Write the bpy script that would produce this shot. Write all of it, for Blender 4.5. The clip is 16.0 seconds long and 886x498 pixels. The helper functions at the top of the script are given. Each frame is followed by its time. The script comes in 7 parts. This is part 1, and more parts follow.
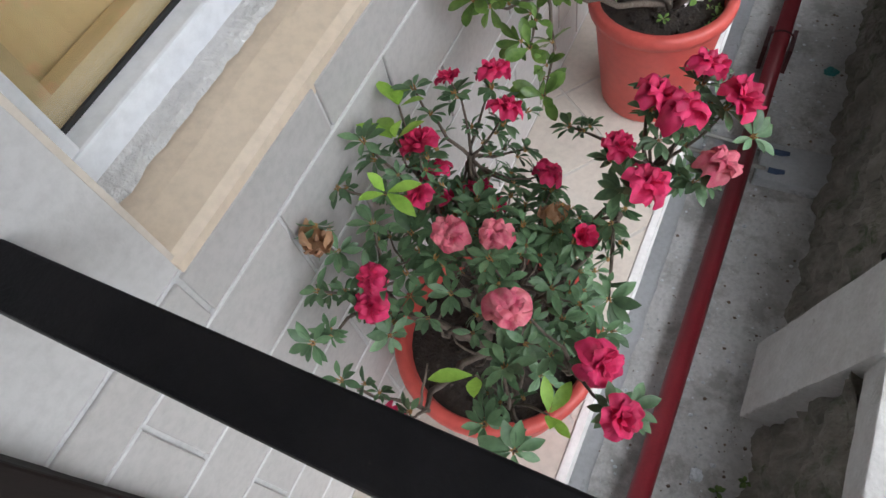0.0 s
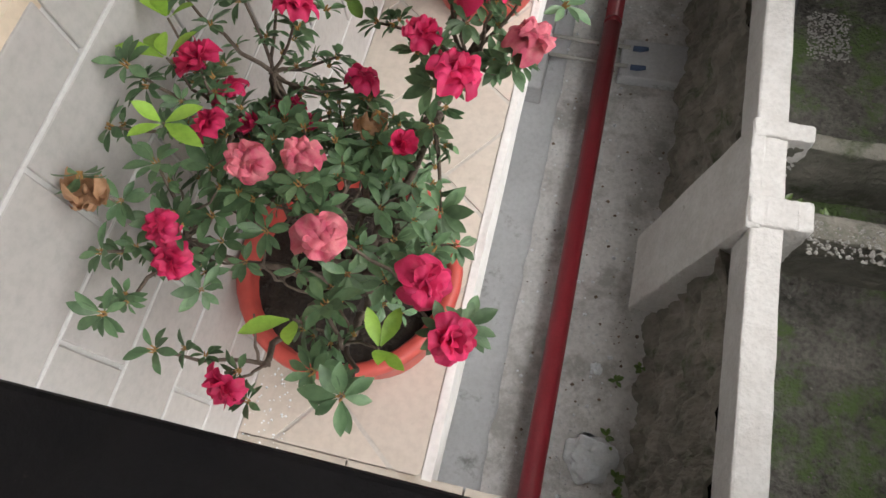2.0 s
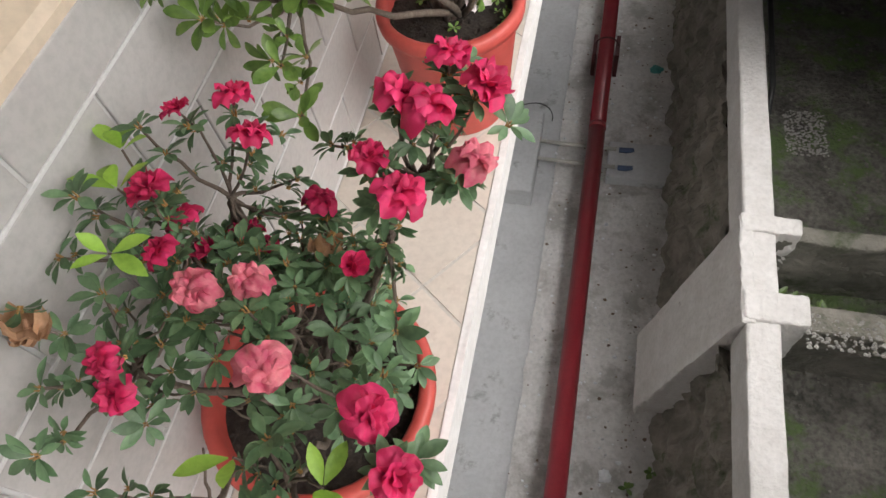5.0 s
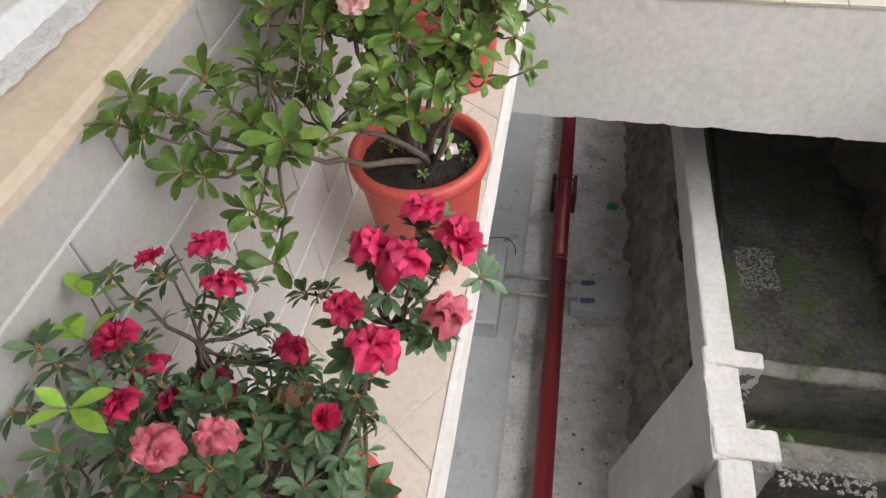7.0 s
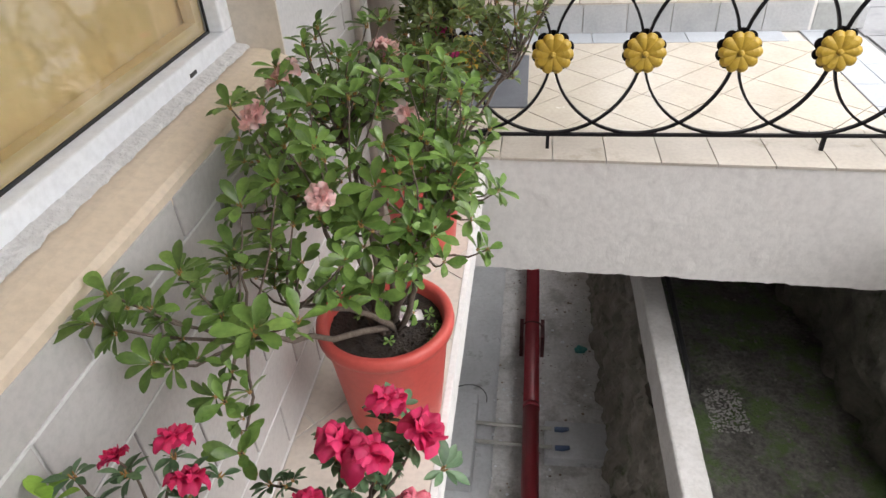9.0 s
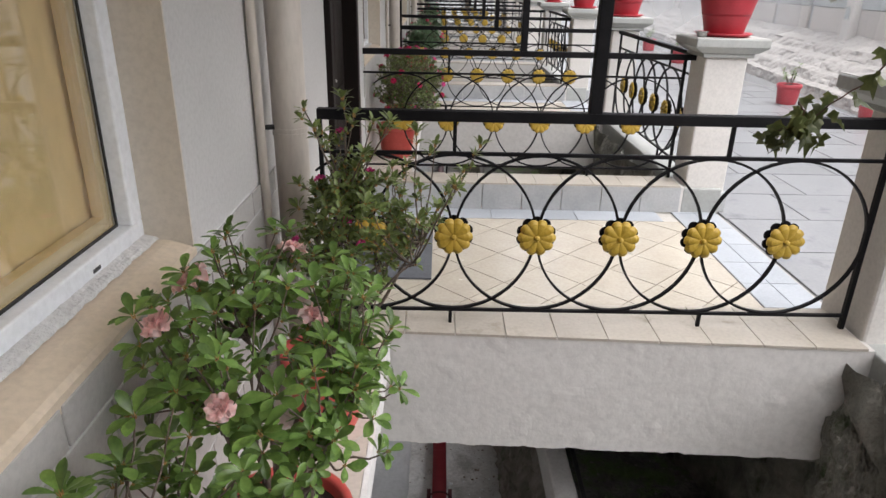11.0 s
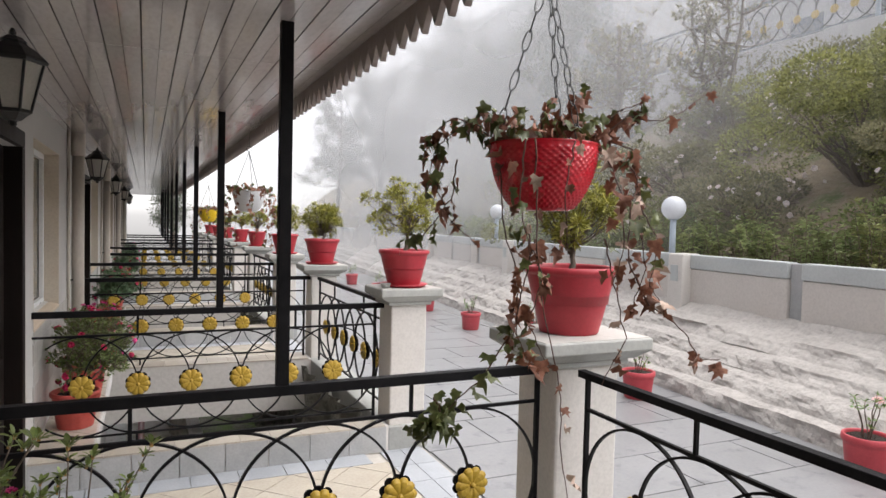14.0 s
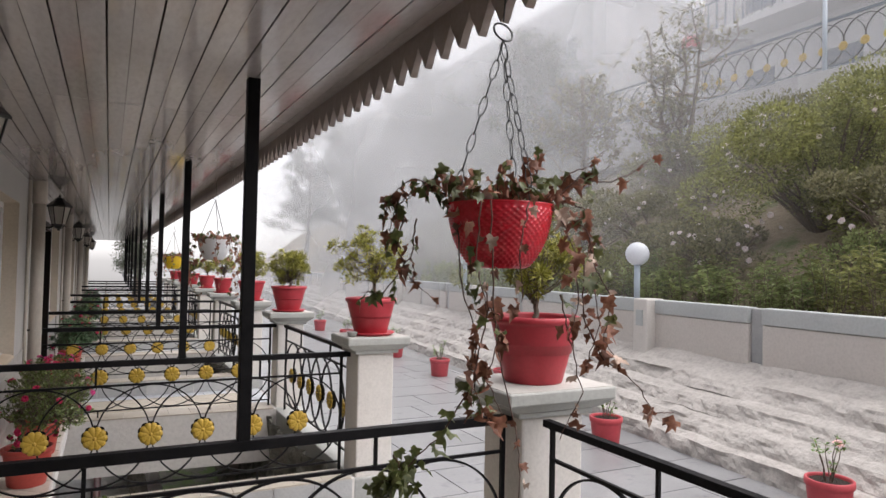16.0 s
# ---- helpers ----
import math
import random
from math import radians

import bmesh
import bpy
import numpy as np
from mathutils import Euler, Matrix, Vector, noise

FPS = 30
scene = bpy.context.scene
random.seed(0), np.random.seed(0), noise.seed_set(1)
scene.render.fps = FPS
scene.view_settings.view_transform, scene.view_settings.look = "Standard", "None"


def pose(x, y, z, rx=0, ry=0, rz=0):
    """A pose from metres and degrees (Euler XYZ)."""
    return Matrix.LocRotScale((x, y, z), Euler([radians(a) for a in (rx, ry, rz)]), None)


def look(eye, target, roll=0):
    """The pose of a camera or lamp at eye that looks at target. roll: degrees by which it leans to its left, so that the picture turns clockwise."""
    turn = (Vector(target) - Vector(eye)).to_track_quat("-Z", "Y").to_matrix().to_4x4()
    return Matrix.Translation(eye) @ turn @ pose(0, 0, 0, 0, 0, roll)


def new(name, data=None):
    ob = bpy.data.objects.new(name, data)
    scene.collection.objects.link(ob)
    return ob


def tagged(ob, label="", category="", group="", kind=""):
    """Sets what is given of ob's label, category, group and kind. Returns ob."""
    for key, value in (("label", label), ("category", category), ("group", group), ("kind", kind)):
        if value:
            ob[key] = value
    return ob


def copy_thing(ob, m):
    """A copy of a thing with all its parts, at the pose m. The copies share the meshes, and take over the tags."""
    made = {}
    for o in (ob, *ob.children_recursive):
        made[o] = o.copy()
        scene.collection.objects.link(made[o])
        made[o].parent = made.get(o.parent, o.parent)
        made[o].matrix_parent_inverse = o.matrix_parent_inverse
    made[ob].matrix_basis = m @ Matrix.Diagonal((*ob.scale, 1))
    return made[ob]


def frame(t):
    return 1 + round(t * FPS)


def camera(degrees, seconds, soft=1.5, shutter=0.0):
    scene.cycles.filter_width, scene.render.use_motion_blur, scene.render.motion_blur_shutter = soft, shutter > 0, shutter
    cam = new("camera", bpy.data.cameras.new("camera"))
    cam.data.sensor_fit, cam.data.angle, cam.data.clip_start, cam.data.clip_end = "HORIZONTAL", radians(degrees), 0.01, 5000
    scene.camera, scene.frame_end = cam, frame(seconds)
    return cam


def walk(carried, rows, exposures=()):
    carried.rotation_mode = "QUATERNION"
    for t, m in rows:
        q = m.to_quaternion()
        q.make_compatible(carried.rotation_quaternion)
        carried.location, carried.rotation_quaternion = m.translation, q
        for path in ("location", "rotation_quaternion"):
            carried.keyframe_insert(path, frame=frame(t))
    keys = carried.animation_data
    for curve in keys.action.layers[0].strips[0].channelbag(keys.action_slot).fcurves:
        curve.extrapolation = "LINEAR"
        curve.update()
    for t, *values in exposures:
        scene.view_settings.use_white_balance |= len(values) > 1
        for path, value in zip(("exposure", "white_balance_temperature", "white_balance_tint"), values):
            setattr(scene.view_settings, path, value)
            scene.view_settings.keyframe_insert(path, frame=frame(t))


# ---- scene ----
cam = camera(68.1, 16.0)
PATH = [
    (0, (0.433, 0.125, 1.283), (-0.229, 0.907, -0.435), -17.6),
    (0.5, (0.448, 0.14, 1.26), (-0.059, 0.922, -0.509), -14.5),
    (1, (0.463, 0.157, 1.233), (0.086, 0.95, -0.564), -10.2),
    (1.5, (0.478, 0.166, 1.212), (0.161, 0.951, -0.6), -8.7),
    (2, (0.494, 0.177, 1.184), (0.166, 0.887, -0.656), -12.3),
    (2.5, (0.521, 0.193, 1.157), (0.151, 0.827, -0.703), -18.5),
    (3, (0.538, 0.206, 1.145), (0.155, 0.865, -0.704), -19.8),
    (3.5, (0.545, 0.214, 1.145), (0.143, 0.96, -0.667), -18.0),
    (3.7, (0.545, 0.216, 1.149), (0.13, 0.995, -0.646), -17.9),
    (5.8, (0.529, 0.212, 1.172), (0.166, 1.288, -0.473), -8.7),
    (6, (0.528, 0.216, 1.166), (0.173, 1.319, -0.464), -8.5),
    (6.5, (0.528, 0.221, 1.176), (0.201, 1.44, -0.375), -6.5),
    (7, (0.526, 0.225, 1.189), (0.206, 1.535, -0.288), -5.2),
    (7.5, (0.533, 0.229, 1.205), (0.233, 1.648, -0.172), -5.0),
    (8, (0.533, 0.231, 1.221), (0.224, 1.736, -0.059), -4.9),
    (8.2, (0.533, 0.231, 1.228), (0.234, 1.758, -0.029), -4.5),
    (10.3, (0.553, 0.23, 1.31), (0.414, 1.989, 0.367), -1.4),
    (10.5, (0.55, 0.227, 1.319), (0.441, 2.014, 0.426), -0.6),
    (10.8, (0.561, 0.21, 1.337), (0.505, 2.042, 0.536), 0.1),
    (11, (0.551, 0.224, 1.352), (0.568, 2.074, 0.593), 1.2),
    (11.5, (0.571, 0.218, 1.387), (0.798, 2.099, 0.748), 3.0),
    (12, (0.59, 0.209, 1.42), (0.995, 2.1, 0.909), 3.2),
    (12.5, (0.605, 0.198, 1.448), (1.163, 2.073, 1.032), 3.1),
    (12.7, (0.639, 0.203, 1.485), (1.241, 2.065, 1.072), 3.1),
    (13, (0.632, 0.195, 1.474), (1.342, 2.037, 1.149), 2.8),
    (13.5, (0.657, 0.195, 1.508), (1.424, 2.028, 1.284), 1.6),
    (14, (0.657, 0.184, 1.533), (1.483, 2.004, 1.454), 1.4),
    (14.5, (0.658, 0.176, 1.548), (1.483, 1.998, 1.553), 1.4),
    (15, (0.661, 0.164, 1.561), (1.503, 1.978, 1.603), 1.1),
    (15.5, (0.663, 0.155, 1.565), (1.543, 1.95, 1.629), 1.2),
    (16, (0.664, 0.145, 1.564), (1.57, 1.927, 1.621), 1.2),
]
walk(cam, [(t, look(eye, target, roll)) for t, eye, target, roll in PATH],
     [(0.0, 2.0, 5950, 10), (0.5, 2.0, 6350, 10), (1.0, 2.12, 6500, 10), (3.5, 2.15, 6550, 12), (8.0, 2.15, 6450, 12), (10.5, 1.9, 6350, 13), (12.5, 1.6, 6400, 13), (13.5, 1.67, 6500, 13), (14.5, 1.6, 6550, 14), (16.0, 1.5, 6550, 15)])

# ---- world and light ----
world = bpy.data.worlds.new("overcast_sky")
scene.world = world
world.use_nodes = True
wn = world.node_tree
sky = wn.nodes.new("ShaderNodeTexSky")
sky.sky_type, sky.sun_disc = "NISHITA", False
sky.sun_elevation, sky.sun_rotation = radians(55), radians(100)
sky.air_density, sky.dust_density, sky.ozone_density = 1.0, 1.0, 1.0
grey = wn.nodes.new("ShaderNodeHueSaturation")
grey.inputs["Saturation"].default_value = 0.12
wn.links.new(sky.outputs[0], grey.inputs["Color"])
wn.links.new(grey.outputs[0], wn.nodes["Background"].inputs["Color"])
wn.nodes["Background"].inputs["Strength"].default_value = 0.095

sun = new("sun", bpy.data.lights.new("sun", "SUN"))
sun.data.energy, sun.data.angle, sun.data.color = 2.05, radians(95), (1.0, 0.985, 0.965)
sun.matrix_world = look((19.5, -2, 28), (0, 2, 0))


# ---- materials ----
def surface(name, a, b, size=6.0, rough=0.6, bump=0.15, fine=60.0, metal=0.0, spots=None, spot_size=3.0, spot_cut=0.55,
            coat=0.0, island=0.0, objrand=0.0, local=False, stretch=(1, 1, 1), through_light=0.0, depth=0.004, speck_amount=0.14, spec=0.5):
    """A procedural surface: two colours mixed by noise at two scales, optional stains, and a fine relief."""
    m = bpy.data.materials.new(name)
    m.use_nodes = True
    nt = m.node_tree
    bsdf = nt.nodes["Principled BSDF"]
    if local:
        src = nt.nodes.new("ShaderNodeTexCoord").outputs["Object"]
    else:
        src = nt.nodes.new("ShaderNodeNewGeometry").outputs["Position"]
    mapping = nt.nodes.new("ShaderNodeMapping")
    mapping.inputs["Scale"].default_value = stretch
    nt.links.new(src, mapping.inputs["Vector"])

    def tex(scale, detail=6.0, rough_=0.6):
        n = nt.nodes.new("ShaderNodeTexNoise")
        n.inputs["Scale"].default_value, n.inputs["Detail"].default_value, n.inputs["Roughness"].default_value = scale, detail, rough_
        nt.links.new(mapping.outputs[0], n.inputs["Vector"])
        return n.outputs[0]

    def mix(fac, c1, c2):
        n = nt.nodes.new("ShaderNodeMix")
        n.data_type = "RGBA"
        for sock, v in ((n.inputs[0], fac), (n.inputs[6], c1), (n.inputs[7], c2)):
            if hasattr(v, "is_output"):
                nt.links.new(v, sock)
            elif isinstance(v, (int, float)):
                sock.default_value = v
            else:
                sock.default_value = (*v, 1)
        return n.outputs[2]

    def ramp(v, lo, hi):
        n = nt.nodes.new("ShaderNodeMapRange")
        n.inputs[1].default_value, n.inputs[2].default_value = lo, hi
        nt.links.new(v, n.inputs[0])
        return n.outputs[0]

    big, small = tex(size), tex(fine, 4.0)
    col = mix(ramp(big, 0.3, 0.7), a, b)
    speck = nt.nodes.new("ShaderNodeMix")
    speck.data_type, speck.blend_type = "RGBA", "MULTIPLY"
    speck.inputs[0].default_value = speck_amount
    nt.links.new(col, speck.inputs[6])
    grain = nt.nodes.new("ShaderNodeCombineColor")
    g = ramp(small, 0.25, 0.6)
    for k in range(3):
        nt.links.new(g, grain.inputs[k])
    nt.links.new(grain.outputs[0], speck.inputs[7])
    col = speck.outputs[2]
    if spots:
        col = mix(ramp(tex(spot_size, 8.0, 0.7), spot_cut, spot_cut + 0.12), col, spots)
    if island or objrand:
        if island:
            rnd = nt.nodes.new("ShaderNodeNewGeometry").outputs["Random Per Island"]
        else:
            rnd = nt.nodes.new("ShaderNodeObjectInfo").outputs["Random"]
        hsv = nt.nodes.new("ShaderNodeHueSaturation")
        amt = island or objrand
        mr = nt.nodes.new("ShaderNodeMapRange")
        mr.inputs[3].default_value, mr.inputs[4].default_value = 1 - amt, 1 + amt
        nt.links.new(rnd, mr.inputs[0])
        nt.links.new(mr.outputs[0], hsv.inputs["Value"])
        nt.links.new(col, hsv.inputs["Color"])
        col = hsv.outputs[0]
    nt.links.new(col, bsdf.inputs["Base Color"])
    bsdf.inputs["Metallic"].default_value = metal
    bsdf.inputs["Specular IOR Level"].default_value = spec
    rr = nt.nodes.new("ShaderNodeMapRange")
    rr.inputs[3].default_value, rr.inputs[4].default_value = max(0.03, rough - 0.1), min(1, rough + 0.12)
    nt.links.new(big, rr.inputs[0])
    nt.links.new(rr.outputs[0], bsdf.inputs["Roughness"])
    if coat:
        bsdf.inputs["Coat Weight"].default_value = coat
        bsdf.inputs["Coat Roughness"].default_value = 0.07
    if bump:
        add = nt.nodes.new("ShaderNodeMath")
        add.operation = "ADD"
        nt.links.new(big, add.inputs[0])
        nt.links.new(small, add.inputs[1])
        bp = nt.nodes.new("ShaderNodeBump")
        bp.inputs["Strength"].default_value, bp.inputs["Distance"].default_value = bump, depth
        nt.links.new(add.outputs[0], bp.inputs["Height"])
        nt.links.new(bp.outputs[0], bsdf.inputs["Normal"])
    if through_light:
        tr = nt.nodes.new("ShaderNodeBsdfTranslucent")
        nt.links.new(col, tr.inputs["Color"])
        ms = nt.nodes.new("ShaderNodeMixShader")
        ms.inputs[0].default_value = through_light
        nt.links.new(bsdf.outputs[0], ms.inputs[1])
        nt.links.new(tr.outputs[0], ms.inputs[2])
        nt.links.new(ms.outputs[0], nt.nodes["Material Output"].inputs["Surface"])
    return m


M = {
    "wall": surface("wall_paint", (0.51, 0.50, 0.485), (0.56, 0.55, 0.535), 2.0, 0.6, 0.12, 80, spots=(0.45, 0.44, 0.425), spot_size=1.3, spot_cut=0.62),
    "walltile": surface("painted_wall_tile", (0.425, 0.41, 0.39), (0.46, 0.445, 0.425), 3, 0.35, 0.08, 90, objrand=0.025, spots=(0.48, 0.465, 0.445), spot_size=4, spot_cut=0.6),
    "joint": surface("tile_joint", (0.64, 0.635, 0.62), (0.58, 0.575, 0.565), 20, 0.8, 0.1, 120),
    "tan": surface("tan_paint", (0.62, 0.515, 0.39), (0.67, 0.565, 0.44), 4, 0.55, 0.1, 70, spots=(0.55, 0.45, 0.33), spot_size=6, spot_cut=0.6),
    "tan_pale": surface("reveal_paint", (0.55, 0.49, 0.41), (0.60, 0.54, 0.46), 4, 0.6, 0.1, 70),
    "frame": surface("white_window_frame", (0.72, 0.74, 0.77), (0.78, 0.80, 0.82), 5, 0.35, 0.04, 60, spots=(0.55, 0.55, 0.55), spot_size=9, spot_cut=0.68),
    "gold_bead": surface("golden_glazing_bead", (0.66, 0.50, 0.26), (0.74, 0.58, 0.33), 6, 0.3, 0.05, 60),
    "caulk": surface("rough_plaster_bead", (0.58, 0.57, 0.55), (0.68, 0.67, 0.65), 25, 0.8, 0.8, 90, depth=0.01),
    "beam": surface("beam_plaster", (0.605, 0.58, 0.545), (0.64, 0.615, 0.58), 1.6, 0.75, 0.22, 30, spots=(0.57, 0.55, 0.515), spot_size=2.3, spot_cut=0.6, depth=0.01),
    "white_rough": surface("white_rough_plaster", (0.56, 0.54, 0.51), (0.66, 0.645, 0.62), 9, 0.85, 0.6, 45, spots=(0.36, 0.345, 0.31), spot_size=11, spot_cut=0.66, depth=0.012),
    "edge": surface("white_edge_paint", (0.64, 0.62, 0.59), (0.72, 0.705, 0.68), 14, 0.7, 0.4, 60, spots=(0.5, 0.47, 0.42), spot_size=22, spot_cut=0.64),
    "ledge_tile": surface("cream_ledge_tile", (0.52, 0.46, 0.39), (0.58, 0.52, 0.45), 6, 0.3, 0.05, 60, spots=(0.43, 0.37, 0.305), spot_size=9, spot_cut=0.6, objrand=0.05),
    "floor_tile": surface("cream_floor_tile", (0.46, 0.41, 0.335), (0.51, 0.46, 0.38), 5, 0.22, 0.03, 50, objrand=0.04),
    "lip_tile": surface("beige_edge_tile", (0.42, 0.375, 0.31), (0.48, 0.435, 0.37), 5, 0.38, 0.05, 60, objrand=0.05, spots=(0.33, 0.285, 0.22), spot_size=7, spot_cut=0.56),
    "blue_tile": surface("pale_grey_border_tile", (0.34, 0.36, 0.385), (0.40, 0.42, 0.445), 5, 0.35, 0.05, 60, objrand=0.06),
    "grey_tile": surface("grey_step_tile", (0.36, 0.37, 0.37), (0.45, 0.45, 0.45), 6, 0.45, 0.1, 60, objrand=0.1),
    "grout": surface("dull_grout", (0.46, 0.43, 0.385), (0.55, 0.52, 0.47), 18, 0.9, 0.2, 120),
    "paving": surface("grey_paving_stone", (0.225, 0.228, 0.232), (0.285, 0.285, 0.29), 3, 0.34, 0.2, 40, spots=(0.15, 0.155, 0.16), spot_size=5, spot_cut=0.56, objrand=0.07),
    "paving_joint": surface("paving_joint_mortar", (0.22, 0.22, 0.22), (0.27, 0.27, 0.265), 12, 0.9, 0.2, 80),
    "black": surface("black_railing_paint", (0.007, 0.007, 0.008), (0.014, 0.013, 0.014), 14, 0.5, 0.25, 140, spec=0.1, spots=(0.06, 0.05, 0.04), spot_size=34, spot_cut=0.66, local=True),
    "yellow": surface("mustard_yellow_paint", (0.39, 0.25, 0.025), (0.46, 0.305, 0.035), 18, 0.45, 0.15, 160, local=True),
    "red_pot": surface("red_pot_paint", (0.44, 0.062, 0.050), (0.54, 0.090, 0.070), 7, 0.45, 0.12, 60, spots=(0.30, 0.07, 0.05), spot_size=11, spot_cut=0.66, local=True),
    "pillar_red": surface("deep_red_pot_paint", (0.36, 0.022, 0.034), (0.45, 0.036, 0.050), 7, 0.45, 0.12, 60, spots=(0.30, 0.03, 0.04), spot_size=11, spot_cut=0.66, local=True),
    "rose_pot": surface("rose_pot_paint", (0.45, 0.045, 0.060), (0.54, 0.070, 0.085), 7, 0.5, 0.12, 60, local=True),
    "hang_red": surface("glossy_red_plastic", (0.50, 0.004, 0.018), (0.58, 0.010, 0.028), 5, 0.25, 0.03, 90, local=True, coat=0.3),
    "white_plastic": surface("white_plastic", (0.66, 0.68, 0.70), (0.72, 0.73, 0.74), 9, 0.35, 0.03, 90, local=True),
    "yellow_plastic": surface("yellow_plastic", (0.75, 0.50, 0.01), (0.80, 0.56, 0.02), 9, 0.35, 0.03, 90, local=True),
    "soil": surface("dark_potting_soil", (0.018, 0.013, 0.010), (0.05, 0.036, 0.026), 40, 0.95, 1.0, 160, spots=(0.16, 0.12, 0.09), spot_size=70, spot_cut=0.66, depth=0.01),
    "bark": surface("grey_brown_bark", (0.10, 0.075, 0.055), (0.19, 0.15, 0.12), 50, 0.9, 0.8, 200, local=True),
    "vine": surface("purple_brown_vine", (0.06, 0.03, 0.025), (0.13, 0.07, 0.05), 40, 0.8, 0.4, 150, local=True),
    "leaf_dark": surface("dark_azalea_leaf", (0.080, 0.155, 0.075), (0.155, 0.255, 0.125), 40, 0.42, 0.1, 150, local=True, island=0.35, through_light=0.22),
    "leaf_mid": surface("green_azalea_leaf", (0.085, 0.165, 0.036), (0.190, 0.300, 0.070), 40, 0.30, 0.1, 150, local=True, island=0.45, through_light=0.25),
    "leaf_olive": surface("olive_azalea_leaf", (0.090, 0.130, 0.036), (0.185, 0.230, 0.066), 40, 0.35, 0.1, 150, local=True, island=0.45, through_light=0.22),
    "leaf_young": surface("lime_young_leaf", (0.22, 0.40, 0.05), (0.32, 0.52, 0.08), 30, 0.45, 0.1, 120, local=True, island=0.2, through_light=0.3),
    "petal": surface("crimson_petal", (0.53, 0.010, 0.070), (0.74, 0.040, 0.165), 45, 0.6, 0.2, 160, local=True, island=0.25, through_light=0.25),
    "petal_faded": surface("faded_pink_petal", (0.60, 0.05, 0.135), (0.74, 0.27, 0.29), 60, 0.65, 0.3, 160, local=True, island=0.2, through_light=0.25),
    "petal_brown": surface("withered_petal", (0.42, 0.22, 0.10), (0.62, 0.38, 0.24), 60, 0.8, 0.4, 160, local=True, island=0.15, through_light=0.2),
    "petal_pink": surface("pale_pink_petal", (0.86, 0.42, 0.40), (0.90, 0.72, 0.69), 50, 0.6, 0.2, 160, local=True, island=0.2, through_light=0.3),
    "petal_white": surface("white_pink_petal", (0.82, 0.68, 0.70), (0.86, 0.82, 0.80), 50, 0.6, 0.2, 160, local=True, through_light=0.3),
    "petal_magenta": surface("magenta_petal", (0.58, 0.03, 0.19), (0.72, 0.08, 0.30), 50, 0.6, 0.2, 160, local=True, island=0.2, through_light=0.25),
    "anther": surface("ochre_bud_scale", (0.30, 0.16, 0.05), (0.45, 0.27, 0.09), 60, 0.8, 0.3, 160, local=True),
    "dead_leaf": surface("brown_dead_leaf", (0.15, 0.11, 0.08), (0.25, 0.185, 0.13), 40, 0.85, 0.3, 120, island=0.3),
    "ivy_green": surface("dark_ivy_leaf", (0.06, 0.085, 0.025), (0.17, 0.18, 0.06), 35, 0.45, 0.15, 140, local=True, through_light=0.15, objrand=0.35),
    "ivy_brown": surface("withered_ivy_leaf", (0.16, 0.055, 0.035), (0.30, 0.15, 0.09), 35, 0.7, 0.25, 140, local=True, through_light=0.15, objrand=0.4),
    "ivy_pale": surface("pale_dry_ivy_leaf", (0.50, 0.36, 0.28), (0.58, 0.46, 0.38), 35, 0.8, 0.25, 140, local=True, through_light=0.15, objrand=0.2),
    "thuja": surface("yellow_green_conifer_spray", (0.17, 0.185, 0.028), (0.32, 0.285, 0.05), 9, 0.7, 0.1, 90, local=True, island=0.5, through_light=0.15),
    "soffit": surface("white_soffit_board", (0.43, 0.395, 0.395), (0.50, 0.455, 0.455), 1.2, 0.20, 0.05, 60, stretch=(1, 0.25, 1), coat=0.6, island=0.08, spots=(0.32, 0.29, 0.29), spot_size=2.2, spot_cut=0.62),
    "soffit_gap": surface("dark_board_gap", (0.05, 0.04, 0.04), (0.08, 0.07, 0.06), 8, 0.9, 0.1, 60),
    "fascia": surface("weathered_fascia_board", (0.26, 0.22, 0.20), (0.33, 0.28, 0.26), 5, 0.7, 0.2, 70),
    "roof": surface("roof_sheet", (0.18, 0.08, 0.06), (0.24, 0.12, 0.09), 4, 0.6, 0.1, 50),
    "downpipe": surface("cream_downpipe_paint", (0.52, 0.47, 0.41), (0.57, 0.52, 0.46), 5, 0.45, 0.05, 60, stretch=(1, 1, 0.3)),
    "door": surface("dark_stained_door", (0.008, 0.006, 0.005), (0.014, 0.009, 0.008), 5, 0.55, 0.15, 60, stretch=(4, 4, 0.4), spec=0.15),
    "lamp_black": surface("black_lantern_iron", (0.010, 0.010, 0.011), (0.018, 0.018, 0.018), 20, 0.4, 0.1, 120, local=True),
    "lamp_glass": surface("frosted_lantern_glass", (0.60, 0.58, 0.53), (0.66, 0.64, 0.59), 20, 0.35, 0.02, 120, local=True, through_light=0.4),
    "concrete": surface("stained_drain_concrete", speck_amount=0.22, a=(0.55, 0.54, 0.52), b=(0.74, 0.73, 0.71), size=2.6, rough=0.8, bump=0.6, fine=38, spots=(0.38, 0.37, 0.345), spot_size=3.4, spot_cut=0.49, depth=0.016),
    "concrete_pale": surface("pale_cement", (0.46, 0.47, 0.475), (0.58, 0.59, 0.595), 3, 0.85, 0.5, 40, spots=(0.25, 0.25, 0.24), spot_size=6, spot_cut=0.58),
    "dark_stone": surface("mossy_dark_stone", (0.09, 0.09, 0.07), (0.25, 0.235, 0.20), 5, 0.95, 1.0, 22, spots=(0.050, 0.068, 0.030), spot_size=4, spot_cut=0.55, depth=0.03),
